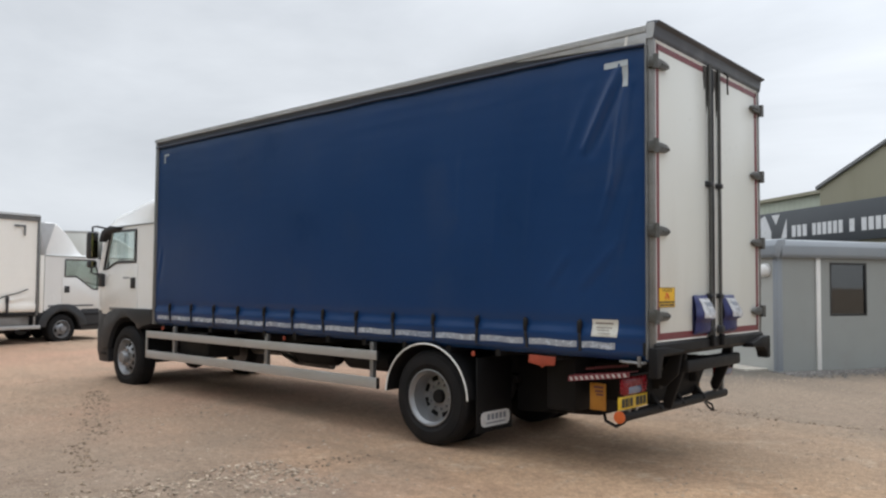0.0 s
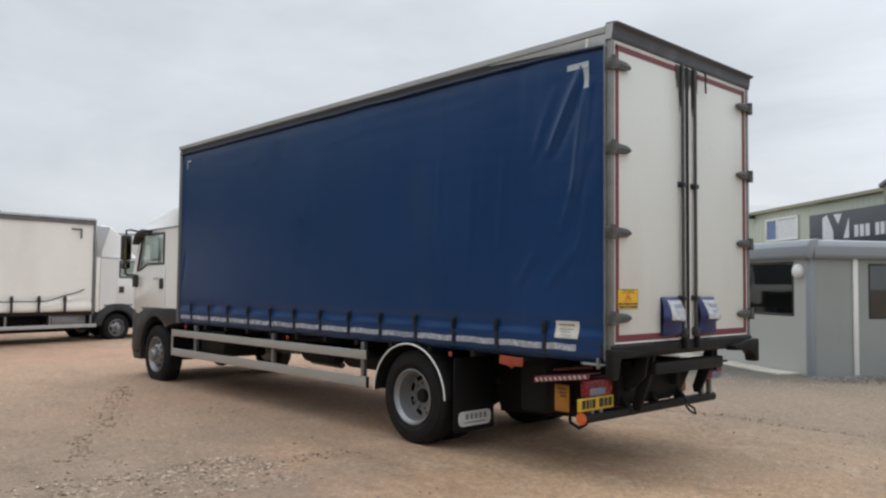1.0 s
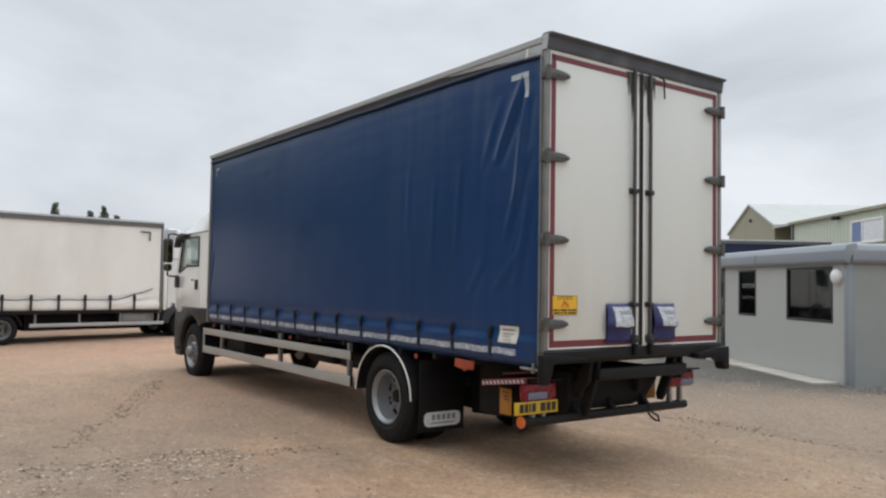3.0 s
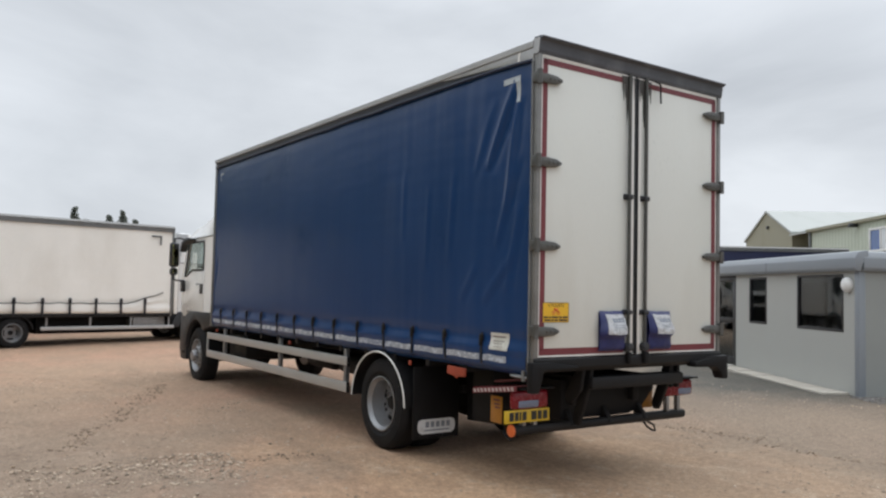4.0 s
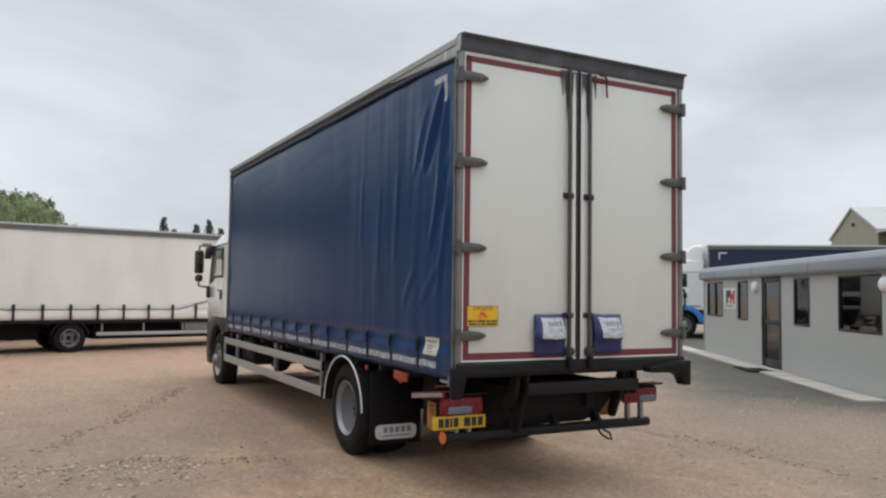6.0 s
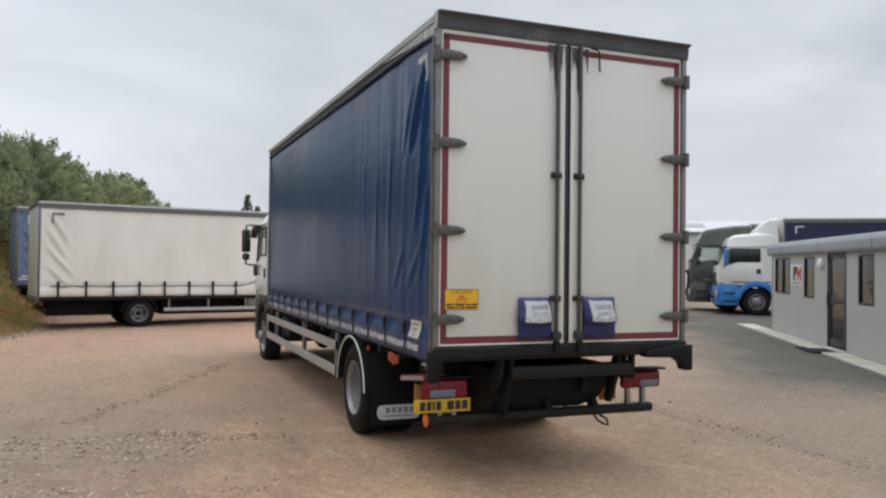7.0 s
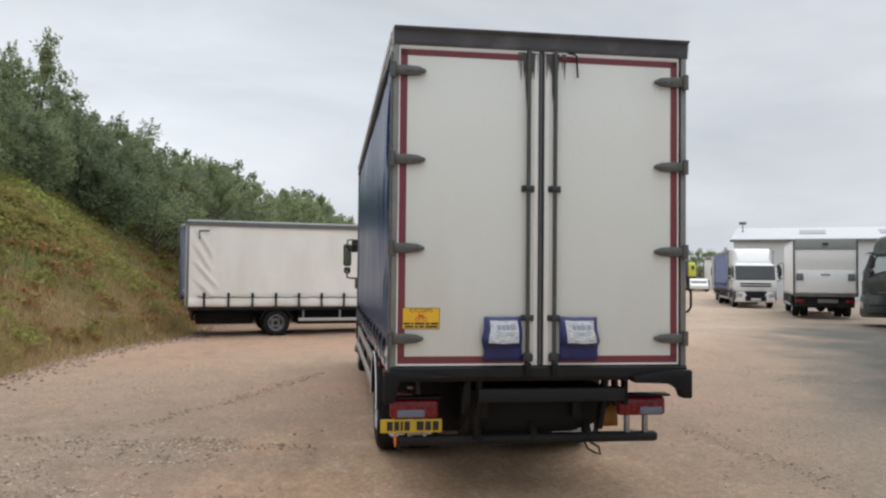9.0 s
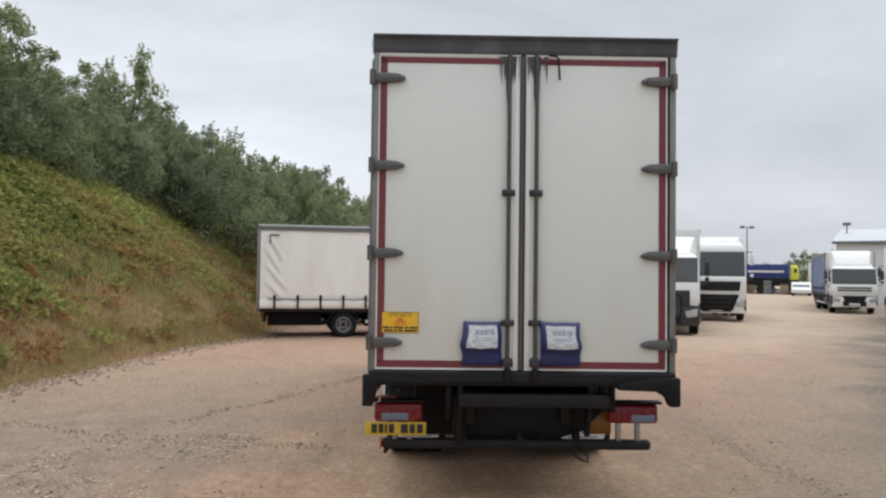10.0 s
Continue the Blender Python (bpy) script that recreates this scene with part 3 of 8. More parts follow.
def window_unit(parent, a, b, za, zb, y, mull=(), name="window", lab="dark framed office window"):
    bm = B()
    t = 0.045
    for (xa, xb, z0, z1) in ((a, b, za, za + t), (a, b, zb - t, zb), (a, a + t, za + t, zb - t), (b - t, b, za + t, zb - t)):
        box(bm, xa, xb, y - 0.06, y + 0.008, z0, z1, 0.004)
    for x in mull:
        box(bm, x - 0.03, x + 0.03, y - 0.06, y + 0.006, za + t, zb - t, 0.004)
    w = part(name, bm, M_FRAME, parent, lab)
    bm = B()
    box(bm, a + t, b - t, y - 0.034, y - 0.028, za + t, zb - t)
    g = part("pane", bm, M_OFFGLASS, w, "dark reflective glass")
    return w


M_OFFGLASS = glass("office_glass", (0.50, 0.53, 0.53), 0.40, 0.10)
for k, (a, b, za, zb) in enumerate(OPEN):
    if k == 2:
        continue
    window_unit(office, a, b, za, zb, 0.0, ((a + b) / 2,) if k == 4 else ())
    bm = B()
    nsl = 9 if k == 0 else 5
    for q in range(nsl):
        z = zb - 0.10 - q * 0.045
        box(bm, a + 0.06, a + 0.06 + (b - a - 0.12) * (0.45 if k == 0 else 1.0), -0.16, -0.13, z, z + 0.004)
    part("blind", bm, M_LABEL, office, "white slatted window blind part drawn")
a, b, za, zb = OPEN[2]
bm = B()
for (xa, xb, z0, z1) in ((a, b, zb - 0.06, zb), (a, a + 0.06, za, zb - 0.06), (b - 0.06, b, za, zb - 0.06)):
    box(bm, xa, xb, -0.07, 0.012, z0, z1, 0.004)
part("door_frame", bm, M_FRAME, office)
bm = B()
for (xa, xb, z0, z1) in ((a + 0.07, b - 0.07, za + 0.02, za + 0.18), (a + 0.07, b - 0.07, za + 0.98, za + 1.10), (a + 0.07, b - 0.07, zb - 0.16, zb - 0.07), (a + 0.07, a + 0.17, za + 0.18, zb - 0.16), (b - 0.17, b - 0.07, za + 0.18, zb - 0.16)):
    box(bm, xa, xb, -0.055, -0.01, z0, z1, 0.004)
dr = part("door", bm, M_FRAME, office, "dark glazed entrance door")
bm = B()
box(bm, a + 0.17, b - 0.17, -0.035, -0.030, za + 0.18, za + 0.98)
box(bm, a + 0.17, b - 0.17, -0.035, -0.030, za + 1.10, zb - 0.16)
part("pane", bm, M_OFFGLASS, dr)
bm = B()
tube(bm, [(b - 0.13, 0.0, za + 0.9), (b - 0.13, 0.05, za + 0.92), (b - 0.13, 0.05, za + 1.20), (b - 0.13, 0.0, za + 1.22)], 0.012, 8)
part("handle", bm, M_FRAME, dr)
bm = B()
box(bm, a - 0.05, b + 0.05, 0.0, 0.16, OFF_Z, za - 0.005, 0.01)
part("door_step", bm, M_CONCRETE, office)
bm = B()
for (y0, y1, z0, z1) in ((-2.22, -1.28, 1.17, 1.21), (-2.22, -1.28, 2.19, 2.23), (-2.22, -2.18, 1.21, 2.19), (-1.32, -1.28, 1.21, 2.19)):
    box(bm, -0.006, 0.06, y0, y1, z0, z1, 0.003)
ew = part("window", bm, M_FRAME, office, "dark framed end window")
bm = B()
box(bm, 0.02, 0.026, -2.18, -1.32, 1.21, 2.19)
part("pane", bm, M_OFFGLASS, ew)
for x, z in ((0.30, 2.07), (6.36, 2.07)):
    bm = B()
    lathe(bm, [(0.135, 0.0), (0.14, 0.03), (0.125, 0.07), (0.085, 0.10), (0.02, 0.11)], (x, 0.002, z), (0, 1, 0), 24)
    part("bulkhead_lamp", bm, M_LAMP, office, "round white bulkhead lamp, unlit")
# the red and black company board
bm = B()
box(bm, 7.84, 8.84, 0.001, 0.014, 1.49, 2.05, 0.003)
pk = part("wall_sign", bm, M_LABEL, office, "white board with a red and black emblem")
bm = B()
box(bm, 8.46, 8.62, 0.0145, 0.018, 1.64, 2.00)
box(bm, 8.30, 8.45, 0.0145, 0.018, 1.80, 2.00)
part("emblem_black", bm, M_INK, pk)
bm = B()
prism(bm, [(8.28, 2.00), (8.20, 2.00), (8.10, 1.86), (8.02, 2.00), (7.92, 2.00), (7.92, 1.64), (8.04, 1.64), (8.04, 1.78), (8.10, 1.72), (8.16, 1.78), (8.16, 1.64), (8.28, 1.64)], "y", 0.0145, 0.018)
part("emblem_red", bm, mat("sign_red", (0.45, 0.02, 0.03), 0.5), pk)
bm = B()
box(bm, 8.05, 8.66, 0.0145, 0.017, 1.56, 1.60)
part("print_bar", bm, M_GREYTEXT, pk)
# desks seen dimly through the panes
for x in (0.9, 2.4, 7.6, 9.3):
    bm = B()
    box(bm, x - 0.6, x + 0.6, -1.5, -0.8, 0.80, 0.84, 0.01)
    box(bm, x - 0.25, x + 0.25, -1.25, -1.20, 0.95, 1.30, 0.01)
    box(bm, x - 0.55, x - 0.5, -1.45, -0.85, 0.11, 0.80)
    box(bm, x + 0.5, x + 0.55, -1.45, -0.85, 0.11, 0.80)
    part("desk", bm, M_POST, office)

# pale slabs along the office front
slab_m = mat("paving_slab", (0.47, 0.435, 0.375), 0.85, var=0.12, scale=4, bump=0.05, rand=0.06, dirt=(0.34, 0.30, 0.24, 0.5))
path = thing("pavement", "pale concrete slab path along the office", "pavement", off_m, kind="structure")
bm = B()
box(bm, 0.0, 0.88, 0.02, 0.53, -0.05, 0.025, 0.008, 1)
first = part("slab", bm, slab_m, path)
k = 0
for i in range(0, 14):
    x = 0.25 + i * 0.895
    if 4.55 < x < 5.4:
        continue
    w = off_m @ Vector((x + 0.4, 0.3, 0))
    z = lift(w.x, w.y)
    m = pose(x, 0, z + 0.012 + 0.006 * math.sin(i * 5.1), 0.2 * math.sin(i * 3.0), 0.25 * math.cos(i * 2.0), 0)
    if k == 0:
        first.matrix_basis = m
    else:
        clone(first, m)
    k += 1
bm = B()
w = off_m @ Vector((5.4, 0.3, 0))
box(bm, 4.80, 5.98, 0.17, 0.70, lift(w.x, w.y) - 0.02, lift(w.x, w.y) + 0.03, 0.005)
part("door_mat", bm, M_RUBBER, path, "dark rubber door mat")

# ---- the green clad workshop behind ----


def cladding(name, base, pitch=0.25):
    """Profiled sheet: ribs by bump, faint sheet to sheet change."""
    m = mat(name, base, 0.55, var=0.05, scale=0.6, fine=12, bump=0.0, dirt=(base[0] * 0.75, base[1] * 0.75, base[2] * 0.7, 0.5), dirt_scale=0.6, stretch=(1, 1, 0.3))
    return m


M_GREENWALL = cladding("pale_green_cladding", (0.50, 0.54, 0.44))
M_OLIVE = cladding("olive_gable_cladding", (0.27, 0.255, 0.18))
M_ROOFSHEET = cladding("pale_roof_sheet", (0.40, 0.42, 0.40))
M_SIGN = mat("charcoal_sign_board", (0.055, 0.062, 0.070), 0.45, var=0.08, scale=1)
WB_U = Vector((0.7878, -0.6159))
wb_m = Matrix(((WB_U.x, 0.6159, 0, -19.3), (WB_U.y, 0.7878, 0, 35.5), (0, 0, 1, 0), (0, 0, 0, 1)))
shop = thing("workshop", "long pale green clad workshop with a light sheet roof", "workshop", wb_m)


def ribbed(bm, x0, x1, y, z0, z1, sgn=-1, pitch=0.33):
    """A profiled cladding wall facing local y * sgn."""
    n = int((x1 - x0) / pitch)
    for k in range(n):
        a = x0 + (x1 - x0) * k / n
        b = x0 + (x1 - x0) * (k + 1) / n
        w = b - a
        vs = [(a, y), (a + w * 0.55, y), (a + w * 0.65, y + sgn * 0.014), (a + w * 0.9, y + sgn * 0.014), (b, y)]
        for (xa, ya), (xb, yb) in zip(vs, vs[1:]):
            bm.faces.new([bm.verts.new(p) for p in ((xa, ya, z0), (xb, yb, z0), (xb, yb, z1), (xa, ya, z1))])


bm = B()
ribbed(bm, 2.5, 34.0, 0.0, 0.0, 5.30)
box(bm, 2.5, 34.0, 0.02, 0.25, 0.0, 5.30)
part("front_wall", bm, M_GREENWALL, shop)
bm = B()
box(bm, 0.0, 2.5, 1.6, 1.85, 0.0, 5.30)
part("recess_wall", bm, M_OLIVE, shop, "dark olive recessed wall")
bm = B()
prism(bm, [(-0.15, 5.30), (9.0, 7.05), (18.0, 5.30), (18.0, 5.22), (9.0, 6.95), (-0.15, 5.20)], "x", 0.0, 34.0)
for k in range(34):
    x = 0.5 + k
    prism(bm, [(-0.15, 5.305), (9.0, 7.055), (9.0, 7.085), (-0.15, 5.335)], "x", x - 0.03, x + 0.03)
part("roof", bm, M_ROOFSHEET, shop)
bm = B()
prism(bm, [(-0.22, 5.22), (-0.16, 5.20), (-0.06, 5.20), (-0.04, 5.33), (-0.22, 5.35)], "x", 2.4, 34.0)
part("gutter", bm, M_OLIVE, shop)
bm = B()
box(bm, 2.55, 2.67, -0.12, -0.02, 0.0, 5.25, 0.01)
part("downpipe", bm, M_POST, shop)
for x0, x1, pk_x, pk_z, y, dep in ((-7.69, 0.0, -3.85, 6.87, 0.0, 14.0), (17.77, 31.0, 24.4, 7.48, -0.35, 0.30)):
    bm = B()
    prism(bm, [(x0, 0.0), (x1, 0.0), (x1, 5.36), (pk_x, pk_z), (x0, 5.36)], "y", y, y + dep)
    part("gable", bm, M_OLIVE, shop, "olive clad gable end")
    bm = B()
    prism(bm, [(x0 - 0.12, 5.32), (pk_x, pk_z + 0.0), (x1 + 0.12, 5.32), (x1 + 0.12, 5.44), (pk_x, pk_z + 0.12), (x0 - 0.12, 5.44)], "y", y - 0.10, y + dep + 0.1)
    part("gable_roof", bm, M_ROOFSHEET if dep > 1 else M_POST, shop)
bm = B()
prism(bm, [(-12.0, 0.0), (-7.7, 0.0), (-7.7, 5.55), (-12.0, 5.40)], "y", 3.0, 9.0)
part("lean_to", bm, M_POST, shop, "low grey lean-to")
bm = B()
lathe(bm, [(0.10, 0), (0.10, 0.12), (0.02, 0.14)], (-3.6, -0.01, 5.95), (0, -1, 0), 12)
part("floodlight", bm, M_FRAME, shop)
bm = B()
box(bm, 7.6, 7.85, -0.4, -0.06, 5.05, 5.22, 0.02)
part("gutter_lamp", bm, M_FRAME, shop)
sx0, sx1 = 13.3, 27.0
bm = B()
box(bm, sx0, sx1, -0.50, -0.40, 3.35, 4.70, 0.01)
sg = part("sign_board", bm, M_SIGN, shop, "charcoal sign board with pale shapes and bars")
bm = B()
prism(bm, [(14.25, 4.52), (14.55, 4.62), (14.97, 3.95), (14.97, 3.55), (14.25, 3.55)], "y", -0.512, -0.501)
prism(bm, [(15.0, 4.60), (15.55, 4.60), (15.30, 4.20)], "y", -0.512, -0.501)
prism(bm, [(15.98, 4.40), (15.98, 3.65), (15.62, 3.65)], "y", -0.512, -0.501)
part("emblem", bm, M_LABEL, sg, "pale grey angular emblem")
for a, b, many in ((16.26, 17.24, 3), (17.48, 19.20, 6), (19.46, 19.80, 1), (20.05, 21.70, 5)):
    for k in range(many):
        bm = B()
        p = (b - a) / many
        box(bm, a + p * (k + 0.14), a + p * (k + 0.86), -0.510, -0.501, 3.66, 4.10)
        part("word_bar", bm, M_LABEL, sg)
bm = B()
for (xa, xb, z0, z1) in ((8.9, 11.7, 4.80, 4.90), (8.9, 11.7, 3.85, 3.95), (8.9, 9.02, 3.95, 4.80), (11.58, 11.7, 3.95, 4.80), (9.86, 9.96, 3.95, 4.80)):
    box(bm, xa, xb, -0.10, -0.02, z0, z1, 0.01)
ww = part("window", bm, M_WTAPE, shop, "white framed window with a blue pane")
bm = B()
box(bm, 9.0, 9.88, -0.06, -0.05, 3.95, 4.80)
part("pane", bm, mat("blue_film_pane", (0.10, 0.16, 0.34), 0.15), ww, "blue pane")
bm = B()
box(bm, 9.94, 11.60, -0.06, -0.05, 3.95, 4.80)
part("pane", bm, M_LABEL, ww, "white panel")

# ---- the white warehouse far up the yard ----
wh_u = Vector((0.545, 0.838))
wh_m = Matrix(((wh_u.x, -wh_u.y, 0, -55.05), (wh_u.y, wh_u.x, 0, 32.85), (0, 0, 1, 0), (0, 0, 0, 1)))
M_WHWALL = cladding("white_cladding", (0.66, 0.67, 0.67))
M_WHROOF = cladding("white_roof_sheet", (0.52, 0.53, 0.54))
house = thing("warehouse", "long white clad warehouse with grey rooflights", "warehouse", wh_m)
bm = B()
box(bm, 0.0, 46.0, 0.0, 14.0, 0.0, 5.0)
part("wall", bm, M_WHWALL, house)
bm = B()
prism(bm, [(-0.2, 4.95), (7.0, 6.25), (14.2, 4.95), (14.2, 5.10), (7.0, 6.41), (-0.2, 5.10)], "x", -0.25, 46.2)
rf = part("roof", bm, M_WHROOF, house)
bm = B()
box(bm, -0.28, 46.2, -0.30, -0.20, 4.86, 5.04)
part("gutter", bm, M_POST, house, "dark grey gutter")
M_RLIGHT = mat("grey_rooflight", (0.30, 0.31, 0.32), 0.4)
for k in range(7):
    bm = B()
    x = 5.0 + k * 6.0
    prism(bm, [(2.6, 5.62), (5.0, 6.05), (5.0, 6.09), (2.6, 5.66)], "x", x, x + 2.0)
    part("rooflight", bm, M_RLIGHT, rf)
bm = B()
cyl(bm, (0.4, 4.5, 5.6), (0.4, 4.5, 6.7), 0.05, 8)
box(bm, 0.1, 0.7, 4.3, 4.7, 6.6, 6.85, 0.03)
part("flue", bm, M_POST, house)
bm = B()
box(bm, 24.0, 25.0, -0.03, -0.005, 2.2, 4.2)
part("shutter_window", bm, M_FRAME, house)

# ---- parts shared by the lorries: local x ahead, y to the lorry's left, z up ----


def wheel(parent, x, y, z, r, side, style="front", w=0.30, dual=False, nuts=True, segs=40):
    """A wheel whose outer face lies at y; side is 1 for the lorry's left."""
    ax, c = (0, side, 0), (x, y, z)
    bm = B()
    if style == "front":
        prof = [(0.575, -0.05), (0.595, -0.004), (0.57, 0.0), (0.545, -0.03), (0.50, -0.075), (0.465, -0.075)]
        inner, hub_r, hub_h = [(0.30, -0.012), (0.24, 0.0), (0.24, 0.004)], 0.20, 0.075
    else:
        prof = [(0.575, -0.05), (0.60, -0.004), (0.575, 0.0), (0.55, -0.03), (0.515, -0.045), (0.50, -0.13), (0.465, -0.185)]
        inner, hub_r, hub_h = [(0.30, -0.185), (0.26, -0.182), (0.25, -0.180)], 0.15, 0.045
    lathe(bm, [(a * r, h) for a, h in prof], c, ax, segs, caps=False)
    lathe(bm, [(a * r, h) for a, h in inner] + [(0.02, inner[-1][1])], c, ax, segs, caps=False)
    # the ring of hand holes between the well and the disc
    d, u, v = frame_of(ax)
    h0, h1 = prof[-1][1], inner[0][1]
    def at_r(rr):
        return h0 + (h1 - h0) * (0.465 - rr) / 0.165

    for k, ra, rb in [(k, a, b) for k in range(segs) for a, b in ((0.465, 0.445), (0.445, 0.345), (0.345, 0.30))]:
        if k % 5 in (1, 2, 3) and ra == 0.445 and style != "front" or k % 4 in (1, 2) and ra == 0.445 and style == "front":
            continue
        q = []
        for rr, hh, kk in ((ra, at_r(ra), k), (ra, at_r(ra), k + 1), (rb, at_r(rb), k + 1), (rb, at_r(rb), k)):
            t = 2 * math.pi * kk / segs
            q.append(bm.verts.new(Vector(c) + d * hh + (u * math.cos(t) + v * math.sin(t)) * rr * r))
        bm.faces.new(q)
    wob = part("wheel", bm, M_RIM, parent)
    bm = B()
    tread = []
    for k in range(9):
        h = -w + 0.07 + (w - 0.14) * k / 8
        tread += [(1.0, h - 0.010), (1.0, h + 0.010), (0.976, h + 0.012), (0.976, h + 0.016)] if k < 8 else [(1.0, h - 0.01), (1.0, h + 0.01)]
    tp = [(0.57, -w + 0.03), (0.72, -w), (0.90, -w + 0.012), (0.985, -w + 0.04)] + tread + [(0.985, -0.04), (0.93, -0.014), (0.90, -0.016), (0.89, -0.006), (0.78, 0.006), (0.70, 0.004), (0.685, -0.004), (0.62, -0.012), (0.575, -0.03)]
    lathe(bm, [(a * r, h) for a, h in tp], c, ax, segs, caps=False)
    if dual:
        c2 = (x, y - side * (w + 0.05), z)
        lathe(bm, [(a * r, h) for a, h in tp], c2, ax, segs, caps=False)
    part("tyre", bm, M_RUBBER, wob)
    bm = B()
    hp = [(hub_r, inner[-1][1]), (hub_r, hub_h * 0.6 + inner[-1][1]), (hub_r * 0.85, hub_h + inner[-1][1]), (hub_r * 0.5, hub_h * 1.08 + inner[-1][1]), (0.02, hub_h * 1.1 + inner[-1][1])]
    lathe(bm, [(a * r, h) for a, h in hp], c, ax, 20)
    lathe(bm, [(0.56 * r, -w + 0.02), (0.56 * r, -w + 0.05)], c, ax, 24)
    part("hub", bm, M_BLACK if style != "front" else M_RIM, wob, "black hub and brake drum" if style != "front" else "")
    # black disc added behind the hand holes to give them their shade
    bm = B()
    lathe(bm, [(0.54 * r, prof[-1][1] - 0.045), (0.20 * r, inner[0][1] - 0.045)], c, ax, 24, caps=False)
    part("brake_drum", bm, M_LIFT, wob, "black disc added behind the hand holes to shade them")
    if nuts:
        bm = B()
        rr = 0.27 * r
        cyl(bm, Vector(c) + u * rr + d * inner[0][1], Vector(c) + u * rr + d * (inner[0][1] + 0.04), 0.016, 6)
        first = part("wheel_nut", bm, M_CHROME if style == "front" else M_RIM, wob)
        for k in range(1, 10):
            m = Matrix.Translation(c) @ Matrix.Rotation(2 * math.pi * k / 10, 4, Vector(ax)) @ Matrix.Translation(-Vector(c))
            clone(first, m)
    return wob


def cab(parent, x0, xf, hw, paint, zb=1.05, zs=1.95, zt=2.60, zr=3.0, zrf=2.78, lower=None, visor=False, low_paint=None, screen_z=1.90, grille=M_PLASTIC, simple=False, fairing=0.0, wheel_x=None, wheel_r=0.5, face="slots", band=False, kerb=False, fair_back=0.0, white_mirrors=False, dip=0.12, collar=False):
    """A cab over the front axle, from its back wall at x0 to its nose at xf, half as wide as hw."""
    low_paint = low_paint or paint
    L = xf - x0
    xw0, xw1 = x0 + 0.30 * L, xf - 0.30
    sl = 0.30
    t = 0.05
    zt2 = zt + 0.08
    deep = dip > 0.2
    ka, kb2 = (xw1 - 0.72, xw1 - 0.22) if deep else (xw1 - 0.42, xw1 - 0.10)
    zk, ze = (zs - dip, zs - dip - 0.02) if deep else (zs - 0.10, zs - 0.12)
    shell = B()
    for s in (1, -1):
        a, b = s * (hw - t), s * hw
        prism(shell, [(x0, zs), (xw0, zs), (xw0, zt), (x0, zt)], "y", a, b)
        prism(shell, [(xw1 + 0.06, ze), (xf - 0.03, ze), (xf - sl, zt), (xw1 - 0.17, zt)], "y", a, b)
        prism(shell, [(x0, zt), (xf - sl, zt), (xf - sl - 0.03, zt2), (x0, zt2)], "y", a, b)
        prism(shell, [(x0, zb), (xf - 0.16, zb), (xf - 0.03, zb + 0.16), (xf - 0.03, ze), (xw1 + 0.06, ze), (kb2, zk), (ka, zs), (x0, zs)], "y", a, b)
    box(shell, x0, x0 + 0.05, -hw + t, hw - t, zb, zt2)
    box(shell, x0 + 0.05, xf - 0.15, -hw + t, hw - t, zb, zb + 0.06)
    shell_ob = part("cab_shell", shell, paint, parent)
    roof = B()
    rise = [(xf - sl - 0.03, 0.03), (xf - sl - 0.06, 0.35), (xf - sl - 0.11, 0.62), (xf - sl - 0.19, 0.83), (xf - sl - 0.31, 0.95), (xf - sl - 0.46, 1.0)]
    secs = [(x, zt2, zt2 + (zrf - zt2) * q, hw - 0.01, hw - 0.02 - 0.10 * q, 0.14 * q + 0.01) for x, q in rise]
    for k in range(1, 7):
        q = k / 6
        secs.append((xf - sl - 0.46 + (x0 + 0.03 - xf + sl + 0.46) * q, zt2, zrf + (zr - zrf) * math.sin(q * math.pi / 2), hw - 0.01, hw - 0.12 + 0.08 * q, 0.15))
    secs.append((x0, zt2, zr - 0.03, hw - 0.01, hw - 0.06, 0.15))
    hull(roof, secs)
    for s in (1, -1):
        gut = B()
        tube(gut, [(x0 + 0.02, s * (hw + 0.002), zt2 + 0.01), (xf - sl - 0.05, s * (hw + 0.002), zt2 - 0.005)], 0.012, 6)
        part("drip_rail", gut, M_POST, shell_ob)
    part("roof", roof, paint, parent)
    if fairing:
        fb = B()
        xa, xb = xf - sl - 0.42 - fair_back, x0 + 0.04
        hull(fb, [(xa + (xb - xa) * q, zrf - 0.06, zrf + 0.02 + (zr + fairing - zrf) * (0.55 * min(1.0, q / 0.72) + 0.45 * math.sin(min(1.0, q / 0.72) * math.pi / 2)), hw - 0.14 + 0.10 * q, hw - 0.30 + 0.24 * q, 0.03 + 0.09 * q) for q in (0.0, 0.12, 0.25, 0.4, 0.55, 0.7, 0.85, 0.95, 1.0)])
        part("wind_deflector", fb, paint, parent, "curved roof wind deflector")
    if collar:
        for s in (1, -1):
            cb = B()
            prism(cb, [(x0 + 0.02, zt2 + 0.02), (x0 - 0.13, zt2 + 0.02), (x0 - 0.13, zr + fairing - 0.02), (x0 + 0.26, zr + fairing - 0.02), (x0 + 0.02, zr + 0.05)], "y", s * (hw - 0.04), s * (hw + 0.005), 0.008)
            part("air_collar", cb, M_GUTTER, parent, "grey side collar of the wind deflector")
            cb = B()
            box(cb, x0 - 0.12, x0 - 0.01, s * (hw - 0.05), s * (hw - 0.01), zb - 0.05, zt2 + 0.02, 0.01)
            part("cab_collar", cb, M_CREAM, parent, "pale side collar behind the cab")
    ws = B()
    prism(ws, [(xf - 0.02, screen_z), (xf + 0.0, screen_z + 0.02), (xf - sl + 0.02, zt2 + 0.02), (xf - sl - 0.02, zt2 + 0.02)], "y", -hw + 0.06, hw - 0.06)
